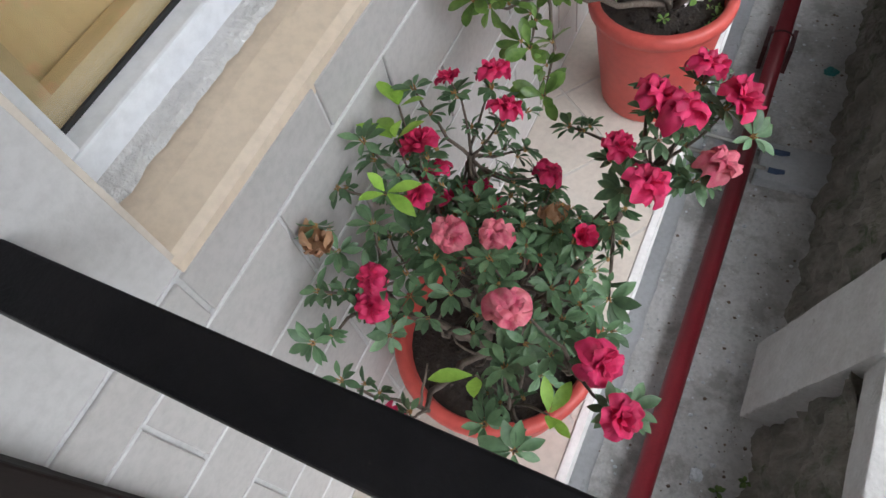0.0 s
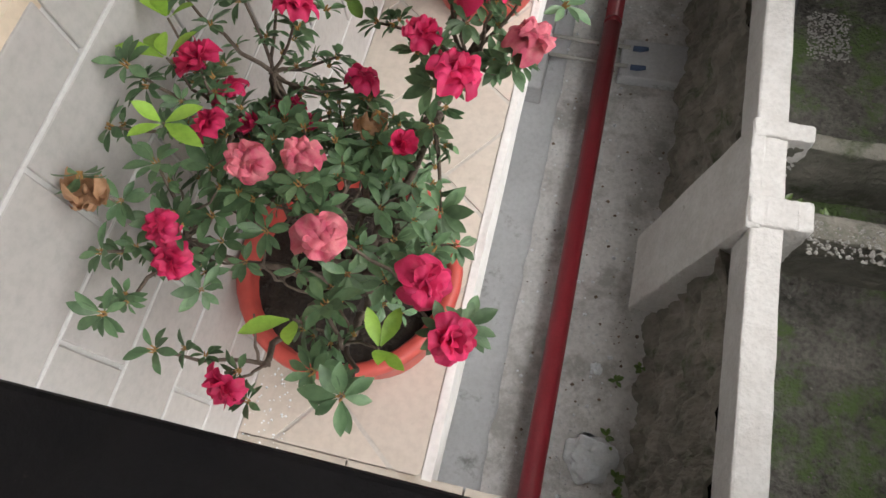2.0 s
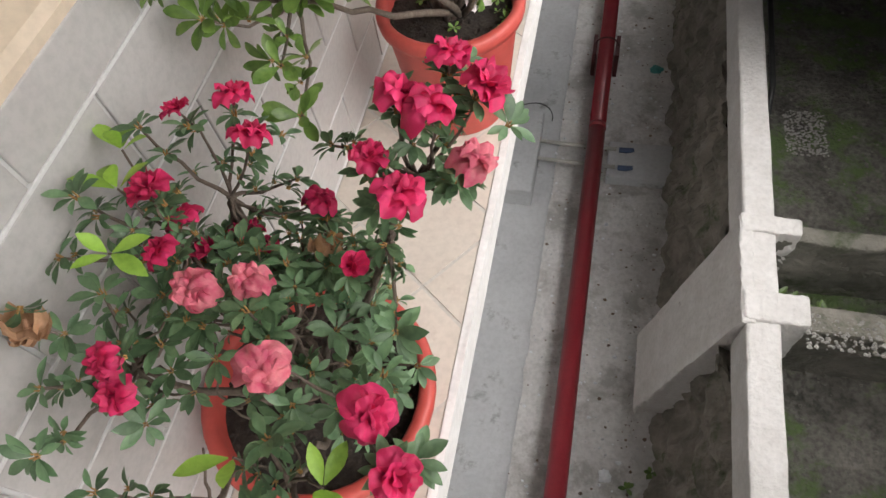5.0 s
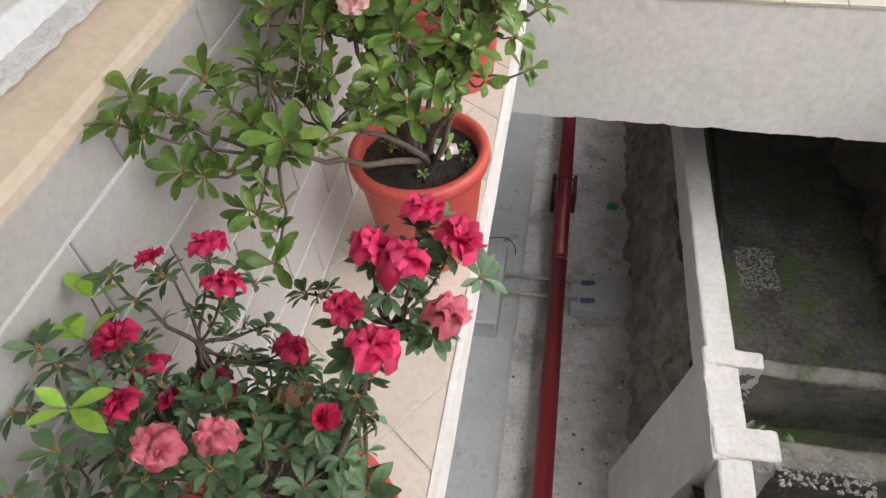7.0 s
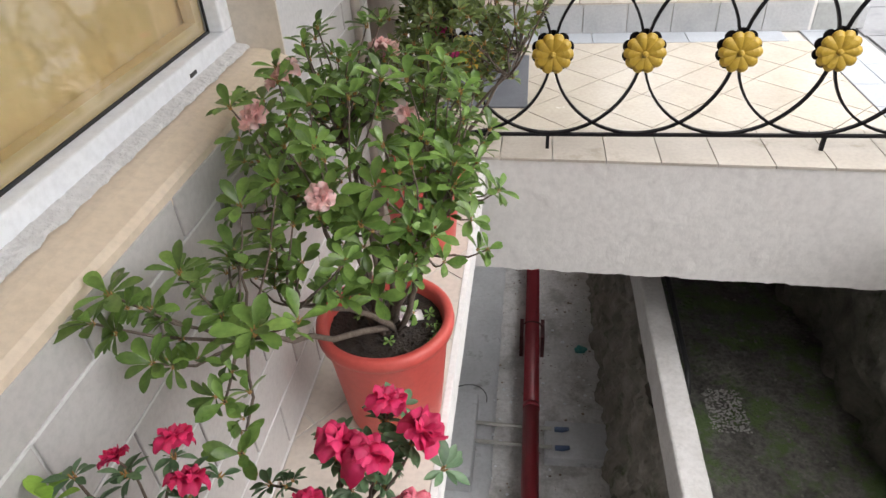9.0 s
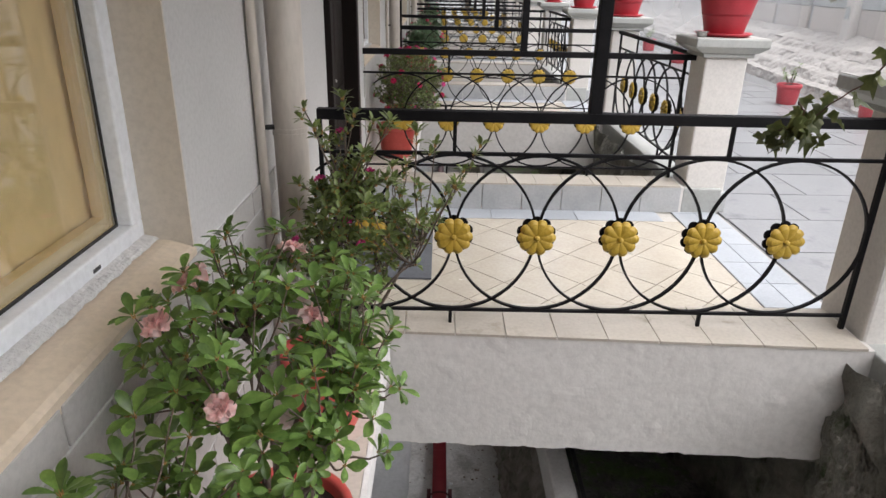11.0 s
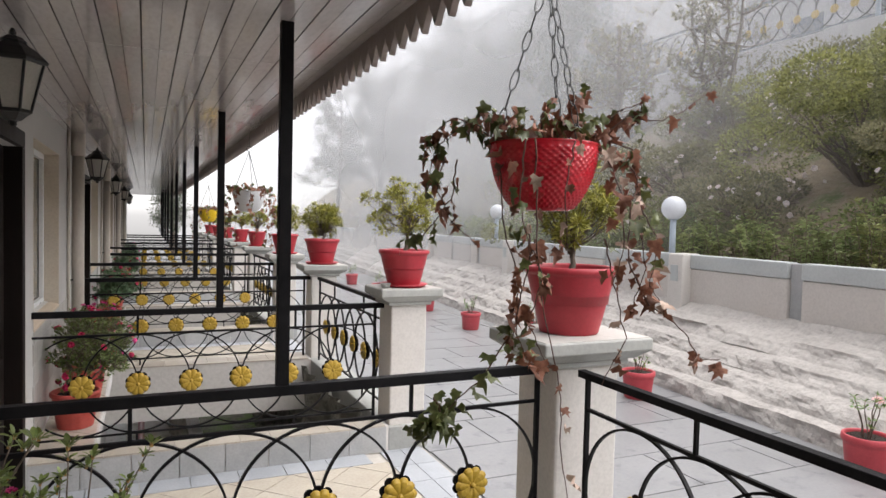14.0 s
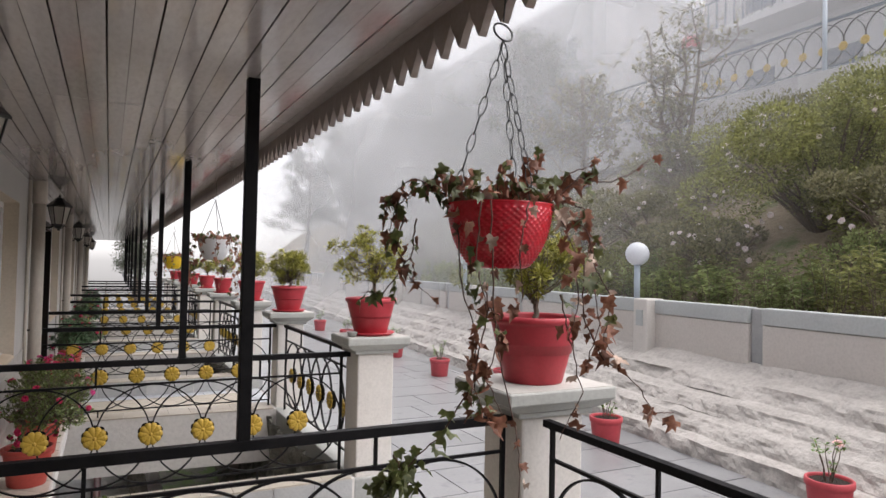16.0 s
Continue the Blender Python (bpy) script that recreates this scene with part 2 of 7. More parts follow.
    "damp_stone": surface("damp_grey_stone", (0.14, 0.13, 0.105), (0.33, 0.305, 0.26), 6, 0.9, 1.0, 26, spots=(0.085, 0.105, 0.052), spot_size=4.5, spot_cut=0.56, depth=0.03, stretch=(1, 1, 0.6)),
    "moss": surface("mossy_ground", speck_amount=0.5, a=(0.062, 0.060, 0.050), b=(0.20, 0.19, 0.165), size=5.0, rough=0.95, bump=1.0, fine=40, spots=(0.088, 0.135, 0.046), spot_size=4.0, spot_cut=0.475, depth=0.03),
    "rubble": surface("pale_rubble", (0.17, 0.165, 0.15), (0.28, 0.27, 0.25), 20, 0.9, 0.6, 70, objrand=0.3),
    "dark_rubble": surface("dirty_rubble", (0.10, 0.095, 0.08), (0.20, 0.19, 0.165), 20, 0.9, 0.6, 70, island=0.35),
    "red_pipe": surface("red_pipe_paint", (0.23, 0.018, 0.028), (0.29, 0.028, 0.040), 4, 0.35, 0.06, 70, local=True),
    "pipe_clamp": surface("dark_red_clamp", (0.06, 0.012, 0.014), (0.10, 0.018, 0.02), 12, 0.6, 0.2, 90),
    "pvc": surface("old_pvc_tube", (0.42, 0.41, 0.36), (0.50, 0.49, 0.44), 12, 0.6, 0.1, 90),
    "blue_plastic": surface("blue_grey_plastic", (0.07, 0.11, 0.20), (0.10, 0.15, 0.26), 20, 0.5, 0.1, 90),
    "teal_foil": surface("teal_wrapper", (0.02, 0.22, 0.20), (0.05, 0.32, 0.29), 30, 0.35, 0.3, 90),
    "paper": surface("crumpled_white_plastic", (0.76, 0.79, 0.81), (0.84, 0.86, 0.87), 12, 0.6, 0.4, 60, through_light=0.2),
    "pillar": surface("pillar_paint", (0.60, 0.57, 0.53), (0.66, 0.63, 0.59), 2.5, 0.65, 0.25, 60, spots=(0.54, 0.51, 0.47), spot_size=3, spot_cut=0.6),
    "cap": surface("pillar_cap_grey_paint", (0.33, 0.335, 0.315), (0.41, 0.415, 0.39), 3.5, 0.55, 0.3, 50, spots=(0.36, 0.36, 0.34), spot_size=5, spot_cut=0.6),
    "cap_top": surface("pillar_cap_top", (0.41, 0.40, 0.37), (0.48, 0.465, 0.43), 4, 0.6, 0.25, 50, spots=(0.5, 0.48, 0.45), spot_size=7, spot_cut=0.6),
    "stone_white": surface("whitewashed_stone", (0.45, 0.42, 0.39), (0.54, 0.51, 0.475), 3.5, 0.85, 0.7, 22, speck_amount=0.22, spots=(0.37, 0.345, 0.315), spot_size=4, spot_cut=0.58, depth=0.016),
    "wall_panel": surface("cream_wall_panel", (0.55, 0.51, 0.47), (0.60, 0.56, 0.52), 1.5, 0.7, 0.15, 40),
    "wall_band": surface("grey_blue_wall_band", (0.42, 0.44, 0.44), (0.48, 0.50, 0.49), 1.5, 0.7, 0.15, 40),
    "globe": surface("white_globe_glass", (0.74, 0.76, 0.80), (0.78, 0.80, 0.84), 3, 0.3, 0.0, 50, local=True, through_light=0.3),
    "lamp_post": surface("pale_blue_lamp_post", (0.38, 0.45, 0.52), (0.44, 0.50, 0.56), 9, 0.5, 0.05, 70),
    "earth": surface("brown_hill_earth", (0.18, 0.14, 0.095), (0.29, 0.235, 0.165), 0.8, 0.95, 0.9, 9, spots=(0.09, 0.12, 0.04), spot_size=1.2, spot_cut=0.52, depth=0.08),
    "hedge": surface("fresh_hedge_leaf", (0.125, 0.175, 0.070), (0.31, 0.345, 0.150), 2.6, 0.6, 0.1, 30, island=0.4, through_light=0.42),
    "bush": surface("olive_bush_leaf", (0.135, 0.145, 0.055), (0.30, 0.305, 0.115), 1.6, 0.65, 0.1, 30, island=0.45, through_light=0.42),
    "bush_dull": surface("dull_bush_leaf", (0.135, 0.130, 0.075), (0.25, 0.235, 0.135), 1.6, 0.7, 0.1, 30, island=0.4, through_light=0.42),
    "tree_far": surface("far_tree_leaf", (0.085, 0.105, 0.075), (0.14, 0.16, 0.115), 0.5, 0.8, 0.0, 20, island=0.4, through_light=0.2),
    "far_wall": surface("far_building_paint", (0.52, 0.52, 0.53), (0.56, 0.56, 0.57), 0.7, 0.8, 0.0, 20),
    "far_dark": surface("far_railing_paint", (0.10, 0.13, 0.17), (0.14, 0.17, 0.21), 3, 0.6, 0.0, 40),
    "cup": surface("dull_steel_cup", (0.42, 0.42, 0.41), (0.5, 0.5, 0.48), 20, 0.35, 0.05, 90, metal=0.8),
    "curtain": surface("golden_curtain", (0.84, 0.62, 0.31), (0.88, 0.69, 0.39), 5, 0.6, 0.3, 40, spots=(0.80, 0.64, 0.36), spot_size=7, spot_cut=0.58, stretch=(1, 1, 0.4)),
    "mat": surface("dark_grey_door_mat", (0.085, 0.09, 0.10), (0.12, 0.125, 0.135), 9, 0.9, 0.5, 120),
    "plate": surface("white_switch_plate", (0.70, 0.69, 0.66), (0.74, 0.73, 0.70), 9, 0.35, 0.0, 90),
    "rubber": surface("black_rubber_seal", (0.012, 0.012, 0.012), (0.02, 0.02, 0.02), 30, 0.5, 0.0, 90),
    "brass": surface("dull_gold_trim", (0.30, 0.24, 0.14), (0.42, 0.34, 0.2), 30, 0.3, 0.05, 90, metal=0.8),
}
glass = bpy.data.materials.new("window_glass")
glass.use_nodes = True
gt = glass.node_tree
gt.nodes.remove(gt.nodes["Principled BSDF"])
g_clear, g_gloss, g_face, g_pow, g_mul, g_mix = (gt.nodes.new("ShaderNode" + n) for n in ("BsdfTransparent", "BsdfGlossy", "LayerWeight", "Math", "Math", "MixShader"))
g_clear.inputs[0].default_value = (0.95, 0.96, 0.95, 1)
g_gloss.inputs["Roughness"].default_value = 0.02
g_pow.operation, g_mul.operation = "POWER", "MULTIPLY_ADD"
g_face.inputs["Blend"].default_value = 0.5
g_pow.inputs[1].default_value, g_mul.inputs[1].default_value, g_mul.inputs[2].default_value = 4.0, 0.75, 0.10
gt.links.new(g_face.outputs["Facing"], g_pow.inputs[0])
gt.links.new(g_pow.outputs[0], g_mul.inputs[0])
gt.links.new(g_mul.outputs[0], g_mix.inputs[0])
gt.links.new(g_clear.outputs[0], g_mix.inputs[1])
gt.links.new(g_gloss.outputs[0], g_mix.inputs[2])
gt.links.new(g_mix.outputs[0], gt.nodes["Material Output"].inputs["Surface"])
M["glass"] = glass


# ---- building helpers ----
def part(name, bm, material, parent=None, label="", smooth=False):
    """Links a bmesh as one mesh object, under parent if one is given."""
    me = bpy.data.meshes.new(name)
    bm.to_mesh(me)
    bm.free()
    me.materials.append(M[material])
    if smooth:
        me.polygons.foreach_set("use_smooth", [True] * len(me.polygons))
    ob = new(name, me)
    ob.parent = parent
    if label:
        ob["label"] = label
    return ob


def shared(name, me, parent, m, label=""):
    """One more object on a mesh that alike pieces share."""
    ob = new(name, me)
    ob.parent = parent
    ob.matrix_basis = m
    if label:
        ob["label"] = label
    return ob


def mesh_of(name, bm, material, smooth=False):
    me = bpy.data.meshes.new(name)
    bm.to_mesh(me)
    bm.free()
    for k in (material if isinstance(material, (list, tuple)) else [material]):
        me.materials.append(M[k])
    if smooth:
        me.polygons.foreach_set("use_smooth", [True] * len(me.polygons))
    return me


def thing(name, label, category, m=None, group="", kind=""):
    ob = new(name)
    ob.empty_display_size = 0.05
    if m is not None:
        ob.matrix_basis = m
    return tagged(ob, label, category, group, kind)


def box(x0, x1, y0, y1, z0, z1, bevel=0.0, bm=None, cuts=0):
    own = bm if bm is not None else bmesh.new()
    r = bmesh.ops.create_cube(own, size=1.0, matrix=Matrix.LocRotScale(((x0 + x1) / 2, (y0 + y1) / 2, (z0 + z1) / 2), None, (x1 - x0, y1 - y0, z1 - z0)))
    if bevel:
        edges = list({e for v in r["verts"] for e in v.link_edges})
        bmesh.ops.bevel(own, geom=edges, offset=bevel, segments=2, affect="EDGES", profile=0.5)
    if cuts:
        bmesh.ops.subdivide_edges(own, edges=own.edges[:], cuts=cuts, use_grid_fill=True)
    return own


def roughen(bm, amount, scale=6.0, seed=0.0):
    bm.normal_update()
    for v in bm.verts:
        n = noise.noise_vector(v.co * scale + Vector((seed, seed * 1.7, 3.1)))
        n2 = noise.noise_vector(v.co * scale * 3.1 + Vector((seed + 9, seed, 1.0)))
        v.co += (n + n2 * 0.5) * amount
    return bm


def tube(bm, pts, radii, n=6):
    pts = [Vector(p) for p in pts]
    if isinstance(radii, (int, float)):
        radii = [radii] * len(pts)
    rings = []
    side = None
    for i, p in enumerate(pts):
        d = (pts[min(i + 1, len(pts) - 1)] - pts[max(i - 1, 0)]).normalized()
        if side is None:
            side = d.cross(Vector((0.3, 0.5, 0.8))).normalized()
        side = (side - d * side.dot(d)).normalized()
        up = d.cross(side)
        rings.append([bm.verts.new(p + (side * math.cos(a) + up * math.sin(a)) * radii[i]) for a in [2 * math.pi * k / n for k in range(n)]])
    for r0, r1 in zip(rings, rings[1:]):
        for k in range(n):
            bm.faces.new((r0[k], r0[(k + 1) % n], r1[(k + 1) % n], r1[k]))
    bm.faces.new(rings[0][::-1])
    bm.faces.new(rings[-1])
    return bm


def lathe(profile, n=36, wobble=0.0):
    """Turns a profile of (radius, height) round the z axis."""
    bm = bmesh.new()
    rings = []
    for r, z in profile:
        rings.append([bm.verts.new((r * math.cos(a) * (1 + wobble * math.sin(3 * a)), r * math.sin(a), z)) for a in [2 * math.pi * k / n for k in range(n)]])
    for r0, r1 in zip(rings, rings[1:]):
        for k in range(n):
            bm.faces.new((r0[k], r0[(k + 1) % n], r1[(k + 1) % n], r1[k]))
    return bm


def bend(p0, p1, sag, steps=6, wig=0.0, rng=None):
    """A bowed line from p0 to p1, lifted by sag in its middle."""
    p0, p1, sag = Vector(p0), Vector(p1), Vector(sag)
    out = []
    for i in range(steps + 1):
        t = i / steps
        q = p0.lerp(p1, t) + sag * (4 * t * (1 - t))
        if rng and 0 < i < steps:
            q += Vector((rng.uniform(-wig, wig), rng.uniform(-wig, wig), rng.uniform(-wig, wig)))
        out.append(q)
    return out


def axis_pose(p, axis, spin=0.0, size=1.0):
    """A pose at p with its z axis along axis."""
    q = Vector(axis).to_track_quat("Z", "Y") @ Euler((0, 0, spin)).to_quaternion()
    return Matrix.LocRotScale(Vector(p), q, (size, size, size))


# ---- leaves and flowers, one mesh for alike pieces ----
def add_leaf(bm, base, way, up, length, width, fold=0.18, curl=0.15, blunt=False):
    """A rounded leaf, folded along its midrib and curling down to the tip."""
    base, way, up = Vector(base), Vector(way).normalized(), Vector(up).normalized()
    side = way.cross(up).normalized()
    up = side.cross(way).normalized()
    rows = []
    outline = ((0.0, 0.05), (0.18, 0.22), (0.36, 0.40), (0.55, 0.49), (0.73, 0.43), (0.89, 0.24), (1.0, 0.02))
    if blunt:
        outline = ((0.0, 0.05), (0.18, 0.17), (0.38, 0.35), (0.58, 0.49), (0.76, 0.50), (0.91, 0.34), (1.0, 0.06))
    for t, w in outline:
        row = []
        for s in (1, 0, -1):
            lift = fold * w * abs(s) * width - curl * length * t * t
            row.append(bm.verts.new(base + way * (length * t) + side * (width * w * s) + up * lift))
        rows.append(row)
    for r0, r1 in zip(rows, rows[1:]):
        for k in (0, 1):
            bm.faces.new((r0[k], r0[k + 1], r1[k + 1], r1[k]))


def rosette(name, seed, count, length, material, tilt=18, bud=True, blunt=False):
    rng = random.Random(seed)
    bm = bmesh.new()
    for i in range(count):
        a = 2 * math.pi * i / count * 2.4 + rng.uniform(-0.3, 0.3)
        el = radians(rng.uniform(tilt - 25, tilt + 18) + (14 if i % 2 else -8))
        way = Vector((math.cos(a) * math.cos(el), math.sin(a) * math.cos(el), math.sin(el)))
        size = length * rng.uniform(0.7, 1.12)
        add_leaf(bm, way * 0.004 + Vector((0, 0, -0.002 * i / count)), way, (0, 0, 1), size, size * rng.uniform(0.38, 0.46), fold=0.35, curl=rng.uniform(0.08, 0.3), blunt=blunt)
    me = mesh_of(name, bm, [material, "anther"], smooth=True)
    if bud:
        cone = bmesh.new()
        cone.from_mesh(me)
        start = len(cone.faces)
        for k in range(4):
            a = k * 1.6
            tube(cone, [(0.002 * math.cos(a), 0.002 * math.sin(a), -0.004), (0.004 * math.cos(a), 0.004 * math.sin(a), 0.006)], [0.0018, 0.0006], 4)
        cone.faces.ensure_lookup_table()
        for f in cone.faces[start:]:
            f.material_index = 1
        cone.to_mesh(me)
        cone.free()
    return me


def add_petal(bm, a, el, length, width, ruffle, rng, droop=0.0):
    nu, nv = 5, 8
    ph = rng.uniform(0, 6)
    rows = []
    for i in range(nu + 1):
        t = i / nu
        row = []
        for j in range(nv + 1):
            s = (j / nv - 0.5) * 2
            w = width * (0.25 + 0.85 * math.sin(min(1, t * 1.15) * math.pi / 2) - 0.25 * max(0, t - 0.75))
            out = length * (t - 0.26 * s * s * t * t)
            e = el - droop * t * t
            p = Vector((out * math.cos(e), s * w * 0.5, out * math.sin(e)))
            p.z += ruffle * length * t * math.sin(ph + s * 5.2 + t * 2.0) * (0.35 + 0.65 * abs(s)) + 0.14 * length * s * s * t
            row.append(bm.verts.new(Matrix.Rotation(a, 4, "Z") @ p))
        rows.append(row)
    for r0, r1 in zip(rows, rows[1:]):
        for j in range(nv):
            bm.faces.new((r0[j], r0[j + 1], r1[j + 1], r1[j]))


def blossom(name, seed, size, material, layers=3, open_=1.0, droop=0.3, ruffle=0.26):
    rng = random.Random(seed)
    bm = bmesh.new()
    for layer in range(layers):
        n = 5 if layer < 2 else 4
        for i in range(n):
            a = 2 * math.pi * (i + 0.5 * (layer % 2)) / n + rng.uniform(-0.2, 0.2)
            el = radians(22 + 26 * layer) * (2 - open_) + rng.uniform(-0.12, 0.12)
            add_petal(bm, a, el, size * (1 - 0.2 * layer) * rng.uniform(0.88, 1.1), size * (0.95 - 0.12 * layer), ruffle, rng, droop * rng.uniform(0.5, 1.6))
    tube(bm, [(0, 0, -size * 0.35), (0, 0, 0.0)], [size * 0.07, size * 0.14], 6)
    return mesh_of(name, bm, material, smooth=True)


DARK = [rosette("leaf_sprig", 10 + i, 8 + i % 3, 0.030 + 0.003 * (i % 3), "leaf_dark") for i in range(5)]
MID = [rosette("leaf_sprig", 30 + i, 7 + i % 3, 0.042 + 0.004 * (i % 3), "leaf_mid", tilt=34, blunt=True) for i in range(5)]
OLIVE = [rosette("leaf_sprig", 40 + i, 7 + i % 3, 0.030 + 0.003 * (i % 3), "leaf_olive", tilt=38) for i in range(4)]
LIME = [rosette("young_leaves", 50 + i, 2 + i, 0.052, "leaf_young", tilt=42, bud=False) for i in range(3)]
RED = [blossom("flower", 70 + i, 0.0240, "petal", 3, 1.0 - 0.14 * i, 0.30 + 0.16 * i, 0.24) for i in range(5)]
FADED = [blossom("flower", 80 + i, 0.027, "petal_faded", 3, 0.75 - 0.22 * i, 1.1, 0.36) for i in range(3)]
BROWN = [blossom("withered_flower", 90, 0.026, "petal_brown", 2, 0.35, 1.1)]
PINK = [blossom("flower", 95 + i, 0.032, "petal_pink", 3, 0.9 - 0.2 * i, 0.4) for i in range(2)]
WHITE = [blossom("flower", 98, 0.027, "petal_white", 3, 0.95, 0.4)]
MAGENTA = [blossom("flower", 100 + i, 0.020, "petal_magenta", 2, 0.8 - 0.2 * i, 0.5) for i in range(2)]
BUD = [blossom("flower_bud", 105, 0.014, "petal", 2, 0.15, 0.0)]


def pot_profile(rim, base, height, lip=0.03, wall=0.012):
    return [(0.0, 0.0), (base * 0.96, 0.0), (base, 0.008), (rim - 0.016, height - lip * 1.5), (rim - 0.014, height - lip * 1.15), (rim - 0.002, height - lip), (rim, height - lip * 0.6),
            (rim - 0.002, height - 0.004), (rim - 0.008, height), (rim - wall - 0.008, height - 0.001), (rim - wall - 0.013, height - 0.012), (rim - wall - 0.03, height * 0.45), (0.0, height * 0.44)]


def soil_bm(radius, z, seed, lumps=60):
    rng = random.Random(seed)
    bm = bmesh.new()
    bmesh.ops.create_circle(bm, cap_ends=True, radius=radius, segments=28, matrix=Matrix.Translation((0, 0, z)))
    bmesh.ops.inset_region(bm, faces=bm.faces[:], thickness=radius * 0.45)
    bmesh.ops.subdivide_edges(bm, edges=bm.edges[:], cuts=2, use_grid_fill=True)
    for v in bm.verts:
        v.co.z += noise.noise(v.co * 40 + Vector((seed, 0, 0))) * 0.008
    for k in range(lumps):
        a, r = rng.uniform(0, 6.283), radius * 0.95 * math.sqrt(rng.random())
        s = rng.uniform(0.003, 0.009)
        bmesh.ops.create_icosphere(bm, subdivisions=1, radius=s, matrix=Matrix.LocRotScale((r * math.cos(a), r * math.sin(a), z + s * 0.3), Euler((rng.uniform(0, 3), rng.uniform(0, 3), 0)), (1, rng.uniform(0.5, 1), rng.uniform(0.3, 0.7))))
    return bm


def azalea(label, at, rim, height, seed, crown, size, tips, flowers, leaves, young=(), twigs=(), soil=True, crown_count=60, pot="red_pot", leaf_scale=1.0, hollow=0.35, spacing=0.03, limbs=(), bare_front=False, far=False):
    """A potted azalea. crown, size: the middle and half-axes of its dome, in metres from the pot's base.
    flowers: (x, y, z, kind) from the pot's base; tips: further leaf clusters at the ends of long twigs."""
    rng = random.Random(seed)
    th = thing("potted_azalea", label, "potted plant", Matrix.Translation(at), "potted azaleas along the ledge")
    part("pot", lathe(pot_profile(rim, rim * 0.72, height), 40), pot, th, "red painted plastic pot", True)
    part("soil", soil_bm(rim - 0.022, height - 0.035, seed), "soil", th, "dark crumbly potting soil")
    crown, size = Vector(crown), Vector(size)
    merged = bmesh.new()

    def sprig(me, m, name="leaf_sprig", text=""):
        p = m.translation
        if bare_front and p.y < 0.02 and -0.13 < p.x < 0.12 and p.x * p.x + p.y * p.y < rim * rim and p.z < height + 0.27 and name == "leaf_sprig":
            return
        if not far:
            shared(name, me, th, m, text)
            return
        first = len(merged.verts)
        merged.from_mesh(me)
        merged.verts.ensure_lookup_table()
        for v in merged.verts[first:]:
            v.co = m @ v.co
    ends, tries = [], 0
    room = spacing
    while len(ends) < crown_count and tries < 20000:
        tries += 1
        if tries % 3000 == 0:
            room *= 0.75
        v = Vector((rng.gauss(0, 1), rng.gauss(0, 1), rng.gauss(0.15, 1))).normalized()
        if v.z < -0.55:
            continue
        lump = 0.80 + 0.32 * noise.noise(v * 2.3 + Vector((seed, 0, 0)))
        p = crown + Vector((v.x * size.x, v.y * size.y, v.z * size.z)) * (rng.uniform(hollow, 1.0) ** 0.5 * lump * 1.15)
        if p.x + at[0] < 0.03 or (p.x * p.x + p.y * p.y < rim * rim and p.z < height + 0.02):
            continue
        if bare_front and p.y < 0.0 and p.x < 0.10 and p.z < height + 0.24 and p.x > -0.16:
            continue
        if any((p - q).length < room for q, _ in ends):
            continue
        ends.append((p, v))
    stems = bmesh.new()
    root = Vector((0, 0, height - 0.05))
    forks = []
    for k in range(7 + len(limbs)):
        a = k * 0.9 + rng.uniform(-0.2, 0.2)
        r = rng.uniform(0.3, 0.6)
        f = crown + Vector((math.cos(a) * size.x * r, math.sin(a) * size.y * r, -size.z * rng.uniform(0.1, 0.5)))
        if k >= 7:
            f = Vector(limbs[k - 7])
        forks.append(f)
        tube(stems, bend(root + Vector((math.cos(a), math.sin(a), 0)) * 0.02, f, (rng.uniform(-0.03, 0.03), rng.uniform(-0.03, 0.03), 0.012), 8, 0.007, rng),
             [0.0080, 0.0074, 0.0068, 0.0062, 0.0056, 0.0050, 0.0045, 0.0040, 0.0034], 6)

    def twig(p, thick=0.0026):
        f = min(forks, key=lambda q: (q - p).length)
        line = bend(f.lerp(p, -0.05), p, (rng.uniform(-0.012, 0.012), rng.uniform(-0.012, 0.012), -0.012), 5, 0.004, rng)
        tube(stems, line, [thick, thick * 0.9, thick * 0.8, thick * 0.7, thick * 0.6, thick * 0.5], 5)
        d = (p - f).normalized()
        if (p - f).length > 0.06:
            for q in line[2:5]:
                if rng.random() < 0.5:
                    side_ = Vector((rng.uniform(-1, 1), rng.uniform(-1, 1), rng.uniform(0.1, 0.9))).normalized()
                    sprig(rng.choice(leaves), axis_pose(q + side_ * 0.010, side_ + d * 0.4, rng.uniform(0, 6.28), leaf_scale * rng.uniform(0.65, 0.95)))
        return d
    for i, (p, v) in enumerate(ends):
        d = twig(p)
        out = (v * 0.55 + d * 0.3 + Vector((rng.uniform(-0.3, 0.3), rng.uniform(-0.3, 0.3), 0.9))).normalized()
        sprig(rng.choice(leaves), axis_pose(p, out, rng.uniform(0, 6.28), leaf_scale * rng.uniform(0.85, 1.2)))
    for p in tips:
        p = Vector(p)
        d = twig(p, 0.0032)
        sprig(rng.choice(leaves), axis_pose(p, d * 0.6 + Vector((0, 0, 1.0)), rng.uniform(0, 6.28), leaf_scale * rng.uniform(1.05, 1.3)))
        q = p - d * 0.022 + Vector((rng.uniform(-0.015, 0.015), rng.uniform(-0.015, 0.015), -0.006))
        sprig(rng.choice(leaves), axis_pose(q, d + Vector((rng.uniform(-0.6, 0.6), rng.uniform(-0.6, 0.6), 0.5)), rng.uniform(0, 6.28), leaf_scale * 0.9))
